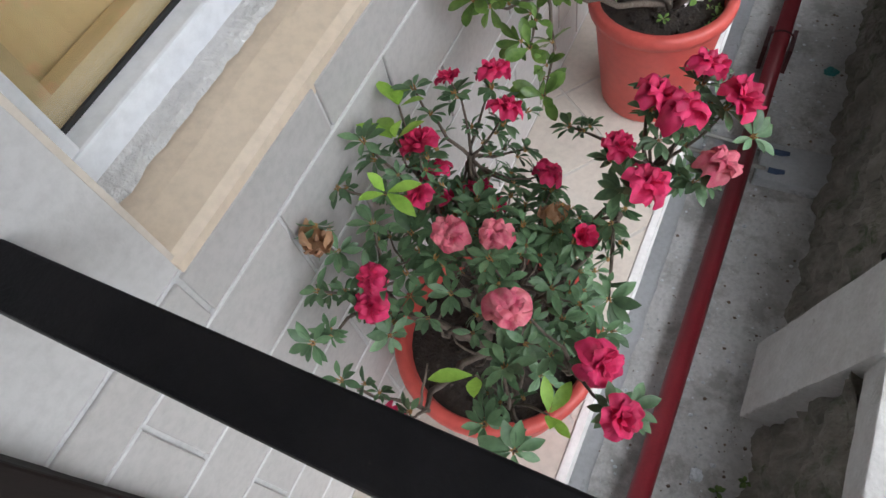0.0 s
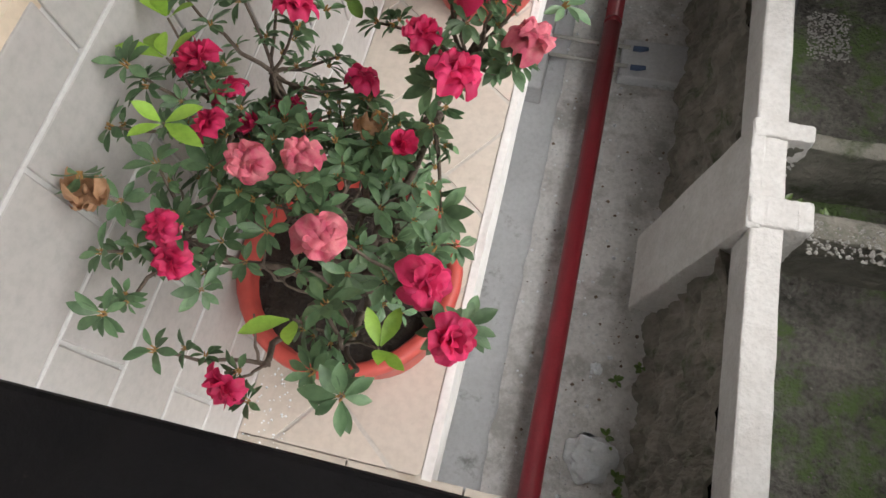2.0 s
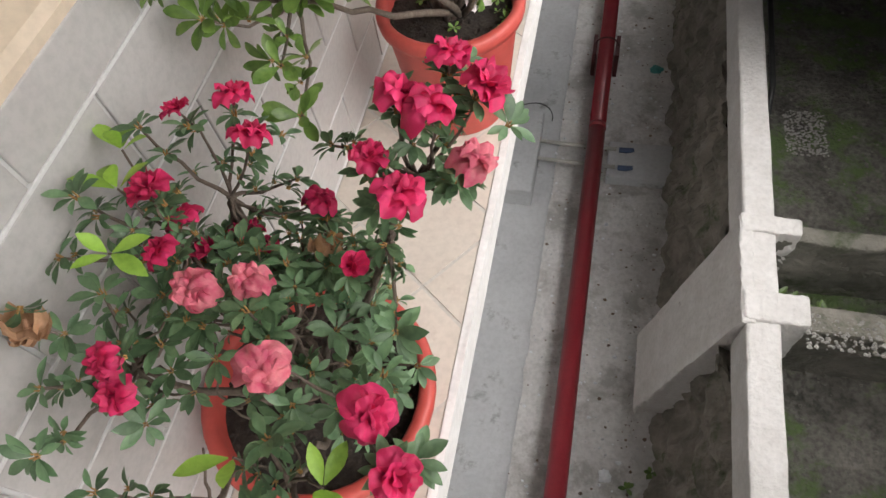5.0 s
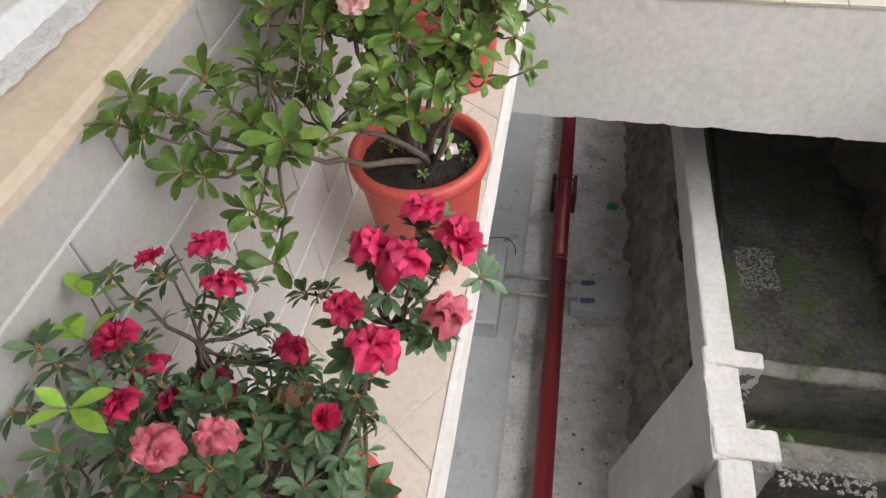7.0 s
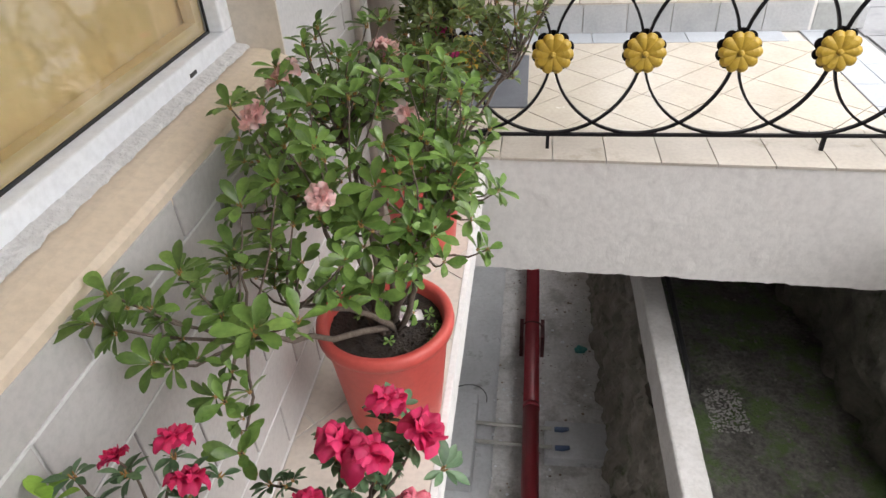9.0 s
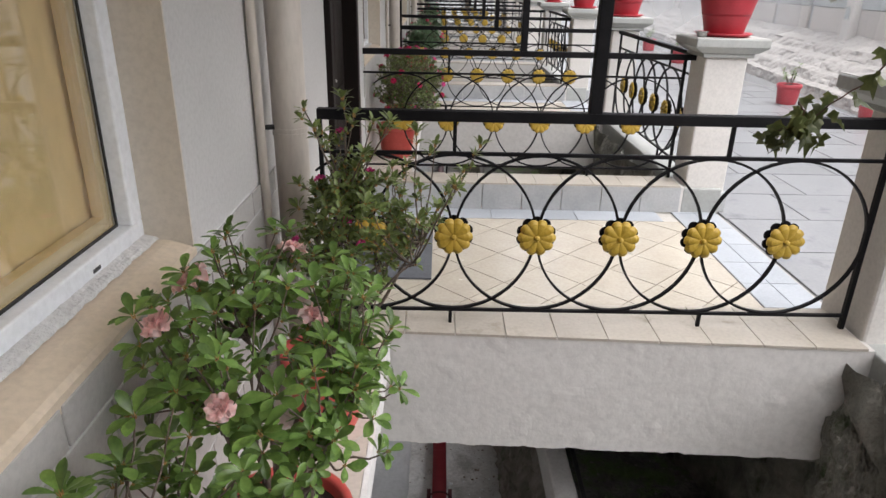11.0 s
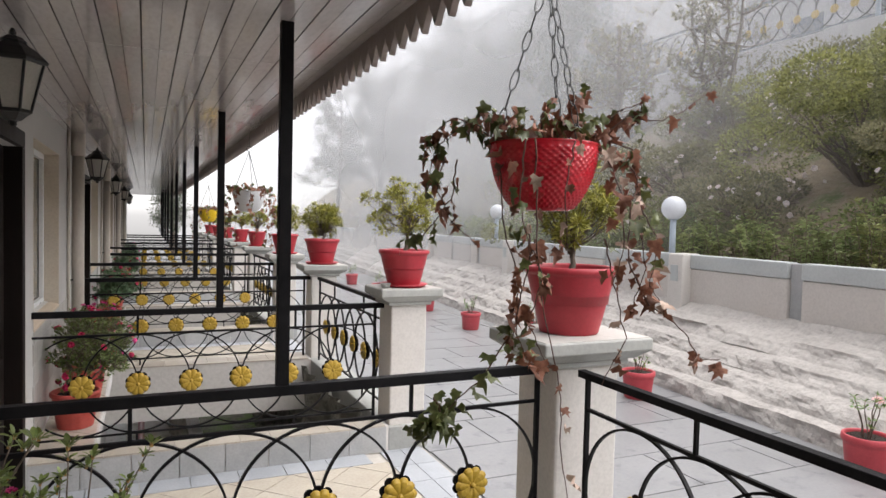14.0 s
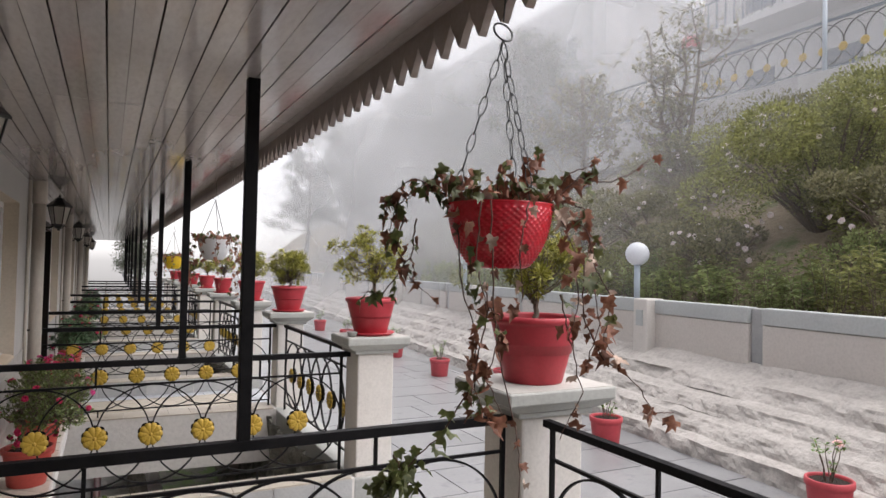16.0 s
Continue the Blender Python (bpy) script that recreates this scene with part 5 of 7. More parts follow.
for y in (3.02,):
    bk = thing("cement_block", "pale grey cement block over the drain edge", "block", Matrix.Translation((0, 0, DRAIN)))
    part("block", roughen(box(-0.04, 0.215, 2.82, 3.55, -0.02, 0.20, 0.012, cuts=3), 0.006, 9), "concrete_pale", bk)
    bk = thing("cement_block", "low grey cement sill across the drain", "block", Matrix.Translation((0, 0, DRAIN)))
    part("block", roughen(box(0.70, 1.14, 3.10, 3.42, -0.02, 0.09, 0.012, cuts=3), 0.006, 9), "concrete_pale", bk)
    for i, yy in enumerate((3.17, 3.33)):
        t = thing("drain_tube", "thin pale plastic tube across the drain", "pipe", Matrix.Translation((0, 0, DRAIN)), "drain tubes")
        b = bmesh.new()
        tube(b, [(0.15, yy, 0.13), (0.75, yy, 0.11)], 0.014, 8)
        part("tube", b, "pvc", t, "", True)
w = thing("loose_wire", "thin dark loose wire curling over the block", "wire", Matrix.Translation((0.1, 3.45, DRAIN + 0.2)))
b = bmesh.new()
tube(b, [(0.18 * math.cos(a) + 0.02 * a, 0.16 * math.sin(a), 0.012 + 0.01 * math.sin(2 * a)) for a in [0.25 * i for i in range(11)]], 0.004, 5)
part("wire", b, "rubber", w)


hose = thing("black_hose", "black plastic hose lying along the retaining wall", "hose", Matrix.Translation((1.37, 0, WELLTOP - 0.10)))
b = bmesh.new()
tube(b, [(0.0, 2.62, -0.06), (0.01, 2.75, 0.0), (0.012, 3.1, 0.02), (0.02, 3.6, 0.02), (0.03, 4.6, 0.01)], 0.014, 8)
part("hose", b, "rubber", hose, "", True)
for yy in (3.17, 3.33):
    cp_ = thing("tube_cap", "blue plastic cap on a drain tube", "cap", Matrix.Translation((0.82, yy, DRAIN + 0.105)), "tube caps")
    b = bmesh.new()
    tube(b, [(-0.05, 0, 0), (0.0, 0.0, 0), (0.05, 0.01, 0)], [0.018, 0.02, 0.014], 10)
    part("cap", b, "blue_plastic", cp_, "", True)


def scatter(name, label, count, area, zfun, smin, smax, material, seed):
    rng = random.Random(seed)
    bm = bmesh.new()
    for i in range(count):
        x, y = rng.uniform(area[0], area[1]), rng.uniform(area[2], area[3])
        s = rng.uniform(smin, smax)
        base = len(bm.verts)
        c = Vector((x, y, zfun(x, y) + s * 0.25))
        a = rng.uniform(0, 6.28)
        vs = []
        for k in range(5):
            t = a + k * 1.256
            vs.append(bm.verts.new(c + Vector((math.cos(t) * s * rng.uniform(0.6, 1.1), math.sin(t) * s * rng.uniform(0.5, 1.0), -s * 0.3))))
        top = bm.verts.new(c + Vector((rng.uniform(-0.2, 0.2) * s, 0, s * rng.uniform(0.2, 0.6))))
        for k in range(5):
            bm.faces.new((vs[k], vs[(k + 1) % 5], top))
    return tagged(part(name, bm, material), label, name.split("_")[-1], "", "stuff")


scatter("drain_grit", "pale grit and chips on the drain floor", 1900, (0.02, 1.05, -0.5, 6.5), lambda x, y: DRAIN + (0.02 if x < 0.34 else 0.0), 0.002, 0.010, "concrete_pale", 3)
scatter("drain_chips", "white paint chips on the drain floor", 260, (0.02, 1.08, -0.3, 5.0), lambda x, y: DRAIN + (0.02 if x < 0.34 else 0.0), 0.006, 0.020, "paper", 31)
scatter("dead_leaf_litter", "brown dead leaf litter on the drain floor", 150, (0.30, 1.08, 0.0, 6.0), lambda x, y: DRAIN + 0.003, 0.005, 0.015, "dead_leaf", 4)
scatter("drain_grime", "dark grit and rotten leaves along the foot of the stone wall", 260, (0.90, 1.09, -0.4, 6.0), lambda x, y: DRAIN + 0.002, 0.002, 0.007, "dead_leaf", 33)
# Dirt crumbs below the pipe; their dark colour also stands in for its shade.
scatter("drain_dirt", "dark dirt crumbs under the pipe, doubling as its shade", 220, (0.46, 0.66, -0.4, 6.0), lambda x, y: DRAIN + 0.002, 0.0015, 0.005, "dead_leaf", 34)
scatter("terrace_rubble", "small stones and rubble on the mossy terrace", 900, (1.36, 2.25, -0.2, 5.0), lambda x, y: TERRACE + 0.004, 0.004, 0.015, "dark_rubble", 6)
scatter("cement_rubble", "heap of pale cement crumbs on the terrace", 520, (1.53, 1.73, 2.60, 2.90), lambda x, y: TERRACE + 0.012, 0.002, 0.011, "rubble", 7)
scatter("cement_rubble", "pale cement crumbs beside the drain channel", 170, (1.42, 1.75, 1.36, 1.50), lambda x, y: WELLTOP - 0.03, 0.004, 0.014, "rubble", 9)
scatter("paint_flakes", "flakes of white paint and plaster in the ledge corner", 70, (0.010, 0.085, 0.20, 0.36), lambda x, y: 0.0, 0.001, 0.004, "paper", 35)
rng = random.Random(12)
for x, y, z, s, label in ((0.89, 0.60, DRAIN, 0.13, "crumpled white plastic bag lying in the drain"), (0.86, 1.10, DRAIN, 0.035, "scrap of white paper on the drain floor"), (1.75, 1.62, WELLTOP - 0.3, 0.05, "crumpled white wrapper in the channel"), (1.0, 4.25, DRAIN, 0.045, "crumpled teal wrapper on the drain floor")):
    t = thing("litter", label, "litter", Matrix.Translation((x, y, z)), "litter in the well")
    bm = bmesh.new()
    bmesh.ops.create_icosphere(bm, subdivisions=4, radius=s)
    for v in bm.verts:
        n = noise.noise(v.co * 5 / s * 0.3 + Vector((s * 90, 0, 0)))
        n2 = noise.noise(v.co * 2.2 / s + Vector((s * 50, 7, 0)))
        v.co *= 1 + 0.35 * n + 0.28 * n2
        v.co.z = max(0.0, v.co.z * 0.45 + s * 0.1)
    part("sheet", bm, "teal_foil" if "teal" in label else "paper", t)
wd = bmesh.new()
for x, y, z in [(rng.uniform(1.36, 1.8), rng.uniform(1.52, 1.76), WELLTOP - 0.36) for _ in range(14)] + [(rng.uniform(0.95, 1.1), rng.uniform(0.4, 1.2), DRAIN) for _ in range(6)]:
    for k in range(6):
        a = rng.uniform(0, 6.28)
        add_leaf(wd, (x, y, z + 0.02), (math.cos(a), math.sin(a), 0.5), (0, 0, 1), rng.uniform(0.03, 0.06), 0.025)
tagged(part("weeds", wd, "leaf_mid"), "small green weeds in the damp channel", "weeds", "", "stuff")


# ---- potted azaleas on the ledge ----
A = (0.19, 0.48, 0.0)
R_, F_, B_, U_ = (RED, "crimson double azalea flower"), (FADED, "faded pink drooping flower"), (BROWN, "withered brown flower"), (BUD, "small crimson bud")
spots = [(.10, .63, .673, R_, .8), (.143, .672, .655, R_, 1.1), (.177, .629, .643, R_, 1.05), (.098, .538, .650, R_, 1.2), (.108, .540, .595, R_, 1.05), (.112, .49, .61, R_, .95),
         (.148, .572, .529, R_, .95), (.126, .526, .548, U_, 1.5), (.18, .557, .527, R_, .8), (.237, .614, .552, R_, 1.0), (.179, .444, .626, F_, 1.05), (.229, .465, .625, F_, .9),
         (.33, .588, .677, R_, .95), (.376, .541, .69, R_, 1.2), (.319, .506, .601, U_, 1.4), (.273, .542, .566, B_, .9), (.034, .377, .636, B_, 1.0), (.114, .363, .618, R_, .9),
         (.113, .344, .578, R_, 1.05), (.19, .239, .524, R_, 1.15), (.285, .373, .645, F_, 1.15), (.391, .348, .653, R_, 1.15), (.426, .304, .659, R_, 1.0), (.389, .623, .718, R_, 1.25), (0.396, 0.690, .72, R_, 1.1), (0.359, 0.634, .72, R_, 1.15), (0.438, 0.655, .72, R_, 1.25), (0.438, 0.581, .70, F_, 1.0)]
FL1 = [(x - A[0], y - A[1], z, k[0], g, k[1]) for x, y, z, k, g in spots]
tips1 = [(.039, .508, .671), (.01, .461, .62), (.056, .612, .661), (.082, .428, .622), (.231, .438, .611), (.075, .271, .593), (.097, .257, .52), (.344, .24, .64), (.345, .538, .598),
         (.268, .537, .437), (.186, .657, .53), (.113, .462, .50), (.05, .33, .60), (.30, .26, .60), (.38, .40, .60), (.37, .46, .56), (.06, .56, .62), (.25, .66, .60), (.42, .58, .66), (.30, .32, .62), (.35, .66, .70), (.41, .66, .70)]
azalea("bushy potted azalea with crimson double flowers and dark leaves", A, 0.178, 0.26, 1, (0.01, -0.01, 0.47), (0.17, 0.17, 0.13),
       [(x - A[0], y - A[1], z) for x, y, z in tips1], FL1, DARK, [(0.085, -0.18, 0.62), (0.17, -0.19, 0.62), (-0.12, 0.05, 0.66), (-0.10, -0.02, 0.65), (-0.14, 0.10, 0.66)], crown_count=125, leaf_scale=0.76, spacing=0.036, hollow=0.3, bare_front=True, limbs=[(.18, .13, .63), (.16, .07, .60), (-.06, .12, .56), (-.09, .05, .56), (-.10, -.10, .54), (.0, -.20, .44), (.17, -.12, .57), (.12, -.18, .56), (.06, -.03, .54)])

B = (0.23, 1.30, 0.0)
K_, W_ = (PINK, "pale pink azalea flower"), (WHITE, "white and pink azalea flower")
FL2 = [(x - B[0], y - B[1], z, k[0], g, k[1]) for x, y, z, k, g in ((.138, 1.225, .874, K_, 1.2), (.29, 1.298, .84, W_, 1.25), (.327, 1.279, .775, K_, 1.1), (.252, .99, .79, K_, .75), (.285, 1.325, .275, W_, 1.2), (.13, 1.10, .86, K_, .9), (.27, 1.40, .86, K_, 1.0))]
tips2 = [(.037, .747, .762), (.043, .784, .775), (.08, .874, .741), (.096, .976, .693), (.203, .803, .709), (.077, .765, .68), (.153, .768, .611), (.217, .902, .637), (.42, 1.157, .757), (.467, 1.306, .746),
         (.06, .82, .72), (.13, .86, .68), (.12, .95, .72), (.30, 1.0, .74), (.20, .70, .60), (.36, 1.05, .70), (.40, 1.22, .70), (.25, 1.0, .60), (.16, .88, .63)]
tall = azalea("tall leafy potted azalea with pale pink flowers", B, 0.155, 0.30, 2, (0.015, -0.06, 0.70), (0.27, 0.28, 0.27),
       [(x - B[0], y - B[1], z) for x, y, z in tips2], FL2, MID, crown_count=135, leaf_scale=0.80, spacing=0.050, limbs=[(-.06, -.30, .58), (-.10, -.42, .62), (.14, -.20, .62), (.0, -.12, .62), (-.05, .05, .70), (.10, .10, .66)])

rng = random.Random(63)
for i in range(12):
    a, r = rng.uniform(0, 6.283), 0.125 * math.sqrt(rng.random())
    shared("weed", rng.choice(MID), tall, axis_pose((r * math.cos(a), r * math.sin(a), 0.272), (rng.uniform(-0.3, 0.3), rng.uniform(-0.3, 0.3), 1), a, rng.uniform(0.2, 0.42)), "small green weed in the soil")

C = (0.20, 2.02, 0.0)
G_ = (MAGENTA, "small magenta azalea flower")
FL3 = [(x - C[0], y - C[1], z, G_[0], g, G_[1]) for x, y, z, g in ((.335, 2.188, .80, 1.0), (.29, 2.02, .70, 1.0), (.20, 2.10, .80, 1.0), (.25, 2.2, .92, .9), (.15, 1.95, .66, .9), (.32, 2.05, .62, .9))]
tips3 = [(.675, 2.169, .891), (.591, 1.796, .876), (.62, 2.0, .86), (.50, 2.0, .80), (.45, 2.2, .82), (.30, 2.15, .98), (.22, 2.05, .95), (.34, 2.0, .9), (.55, 1.9, .78), (.60, 2.1, .80), (.42, 1.85, .72), (.26, 2.2, 1.02), (.5, 1.75, .80), (.42, 1.96, 1.0), (.49, 1.97, .97), (.54, 2.0, .93), (.16, 2.12, 1.0), (.36, 2.10, .97), (.22, 1.95, .98), (.40, 2.2, .93)]
azalea("thin twiggy potted azalea with small magenta flowers", C, 0.14, 0.27, 3, (0.10, 0.04, 0.62), (0.20, 0.18, 0.26),
       [(x - C[0], y - C[1], z) for x, y, z in tips3], FL3, OLIVE, crown_count=175, leaf_scale=0.98, hollow=0.4, limbs=[(.30, .0, .64), (.22, .12, .66), (.06, .10, .74), (.28, -.12, .62)])


def flowering(seed, n, crown, size, kinds, text, grow=1.0):
    rng = random.Random(seed)
    out = []
    for i in range(n):
        v = Vector((rng.gauss(0, 1), rng.gauss(0, 1), rng.gauss(0.3, 1))).normalized()
        out.append((crown[0] + v.x * size[0], crown[1] + v.y * size[1], crown[2] + v.z * size[2], kinds, grow * rng.uniform(0.8, 1.1), text))
    return out


for i, (x, y, hgt, seed) in enumerate(((0.20, 5.55, 0.55, 21), (0.20, 6.35, 0.50, 22), (0.20, 10.3, 0.52, 23), (0.20, 11.2, 0.5, 24), (0.20, 15.2, 0.5, 25), (0.2, 20.1, 0.5, 26))):
    cr, sz = (0.09, 0.0, hgt), (0.30, 0.36, 0.30)
    azalea("red-flowered potted azalea on the ledge by the window", (x, y, 0.0), 0.165, 0.26, seed, cr, sz, [], flowering(seed, 26 if i < 2 else 12, cr, sz, MAGENTA if i % 2 else RED, "red azalea flower", 1.15), OLIVE if i < 2 else DARK, crown_count=260 if i < 2 else 150, leaf_scale=0.85 if i < 2 else 1.2, hollow=0.4, far=True)


# ---- pots on the pillars ----
def spray_mesh(name, seed, count, spread, material):
    """A tuft of fine conifer sprays."""
    rng = random.Random(seed)
    bm = bmesh.new()
    for i in range(count):
        v = Vector((rng.gauss(0, 1), rng.gauss(0, 1), rng.gauss(0.4, 1))).normalized()
        b = v * spread * rng.uniform(0.0, 0.55)
        add_leaf(bm, b, v + Vector((rng.uniform(-0.4, 0.4), rng.uniform(-0.4, 0.4), 0.3)), (rng.uniform(-1, 1), rng.uniform(-1, 1), 1), spread * rng.uniform(0.22, 0.50), spread * rng.uniform(0.06, 0.12), 0.1, 0.1)
    return mesh_of(name, bm, material)


SPRAY = [spray_mesh("foliage_tuft", 200 + i, 84, 0.078, "thuja") for i in range(4)]


def pillar_pot(label, y, rim, height, seed, trunk, crown, size, tufts, saucer=True, x=2.5, lean=0.0, pot="pillar_red"):
    rng = random.Random(seed)
    th = thing("potted_conifer", label, "potted plant", Matrix.Translation((x, y, 1.03)), "potted shrubs on the pillars")
    z = 0.0
    if saucer:
        part("saucer", lathe([(0, 0), (rim * 0.78, 0), (rim * 0.95, 0.022), (rim * 0.93, 0.026), (rim * 0.76, 0.008), (0, 0.008)], 36), pot, th, "", True)
        z = 0.009
    pb = lathe(pot_profile(rim, rim * 0.63, height), 40)
    bmesh.ops.translate(pb, verts=pb.verts[:], vec=(0, 0, z))
    part("pot", pb, pot, th, "red painted plastic pot", True)
    part("soil", soil_bm(rim - 0.022, height - 0.03 + z, seed, 30), "soil", th)
    st = bmesh.new()
    top = Vector((lean, 0, height + trunk))
    tube(st, bend((0, 0, height - 0.05), top, (0.02, 0.01, 0), 8, 0.006, rng), [0.018, 0.016, 0.014, 0.013, 0.012, 0.011, 0.010, 0.008, 0.006], 8)
    crown, size = Vector(crown), Vector(size)
    for i in range(tufts):
        v = Vector((rng.gauss(0, 1), rng.gauss(0, 1), rng.gauss(0.1, 1))).normalized()
        p = crown + Vector((v.x * size.x, v.y * size.y, v.z * size.z)) * rng.uniform(0.45, 1.0)
        b = Vector((lean * 0.7, 0, height + trunk * rng.uniform(0.25, 0.95)))
        tube(st, bend(b, p, (0, 0, -0.025), 5, 0.008, rng), [0.006, 0.005, 0.004, 0.003, 0.0025, 0.002], 5)
        shared("foliage_tuft", rng.choice(SPRAY), th, axis_pose(p, v + Vector((0, 0, 0.8)), rng.uniform(0, 6.28), rng.uniform(0.7, 1.25)))
    tagged(part("trunk", st, "bark", th, "dark gnarled trunk and branches", True), "", "", "", "stuff")
    return th


pillar_pot("green clipped conifer in a large red pot on the pillar", 2.77, 0.222, 0.315, 31, 0.20, (0.0, 0.0, 0.62), (0.22, 0.2, 0.22), 60, saucer=False)
pillar_pot("thin yellowing conifer in a red pot with a saucer", 4.98, 0.20, 0.28, 32, 0.36, (-0.03, 0.0, 0.60), (0.31, 0.26, 0.25), 52, lean=0.04)
pillar_pot("round yellow-green conifer in a red pot with a saucer", 2.77 + P, 0.20, 0.28, 33, 0.16, (0, 0, 0.50), (0.23, 0.22, 0.19), 95)
pillar_pot("yellow-green conifer in a red pot with a saucer", 4.98 + P, 0.195, 0.28, 34, 0.25, (0, 0, 0.52), (0.22, 0.2, 0.2), 60)
for i, (y, s) in enumerate(((2.77 + 2 * P, 35), (4.98 + 2 * P, 36), (2.77 + 3 * P, 37), (4.98 + 3 * P, 38), (2.77 + 4 * P, 39))):
    pillar_pot("conifer in a red pot farther along the pillars", y, 0.17, 0.26, s, 0.2, (0, 0, 0.5), (0.2, 0.2, 0.18), 40)
cup = thing("steel_cup", "small dull steel cup beside the pot", "cup", Matrix.Translation((2.31, 4.86, 1.03)))
part("cup", lathe([(0, 0), (0.028, 0), (0.040, 0.035), (0.042, 0.037), (0.038, 0.036), (0.026, 0.006), (0, 0.006)], 20), "cup", cup, "", True)


# ---- hanging pots ----
def ivy_leaf(name, seed, material, size=0.044):
    rng = random.Random(seed)
    bm = bmesh.new()
    out = [(0.0, 0.0), (-0.28, -0.08), (-0.42, 0.16), (-0.26, 0.30), (-0.40, 0.56), (-0.15, 0.55), (0.0, 1.0), (0.15, 0.55), (0.40, 0.56), (0.26, 0.30), (0.42, 0.16), (0.28, -0.08)]
    c = bm.verts.new((0, 0.35 * size, 0.0))
    vs = [bm.verts.new((x * size, y * size, size * (0.30 * abs(x) * rng.uniform(0.2, 1.6) + rng.uniform(-0.2, 0.2) - 0.45 * y * y))) for x, y in out]
    for i in range(len(vs)):
        bm.faces.new((c, vs[i], vs[(i + 1) % len(vs)]))
    return mesh_of(name, bm, material, True)


IVY = {"g": [ivy_leaf("ivy_leaf", 300 + i, "ivy_green") for i in range(3)], "b": [ivy_leaf("ivy_leaf", 310 + i, "ivy_brown") for i in range(3)], "p": [ivy_leaf("ivy_leaf", 320 + i, "ivy_pale") for i in range(2)]}


def woven_bowl(radius, depth):
    """A rounded bowl with staggered raised scales in rows and a plain rim band."""
    bm = bmesh.new()
    n, rows_, sub = 240, 22, 3
    rings = []
    for i in range(rows_ * sub + 1):
        t = i / (rows_ * sub)
        r = radius * (0.50 + 0.50 * math.sin(t ** 0.75 * math.pi / 2))
        row, f = divmod(i, sub)
        swell = 0.0034 * (1 - f / sub) if 0 < row < rows_ - 1 else 0.0
        ring = []
        for k in range(n):
            a = 2 * math.pi * k / n
            bump = swell * max(0.0, math.cos(2 * math.pi * (k / 6 + 0.5 * (row % 2)))) ** 0.5
            ring.append(bm.verts.new(((r + bump) * math.cos(a), (r + bump) * math.sin(a), -depth + depth * t)))
        rings.append(ring)
    for r in (radius + 0.004, radius - 0.012, radius - 0.016):
        rings.append([bm.verts.new((r * math.cos(2 * math.pi * k / n), r * math.sin(2 * math.pi * k / n), 0.004 if r > radius - 0.014 else -0.05)) for k in range(n)])
    for r0, r1 in zip(rings, rings[1:]):
        for k in range(n):
            bm.faces.new((r0[k], r0[(k + 1) % n], r1[(k + 1) % n], r1[k]))
    bm.faces.new(rings[0][::-1])
    return bm


def chain_link(length, rad):
    bm = bmesh.new()
    pts = []
    for i in range(17):
        a = 2 * math.pi * i / 16
        pts.append((length * 0.20 * math.cos(a), 0, length * 0.62 * math.sin(a)))
    tube(bm, pts, rad, 5)
    return mesh_of("link", bm, "lamp_black", True)


LINK = chain_link(0.040, 0.0014)


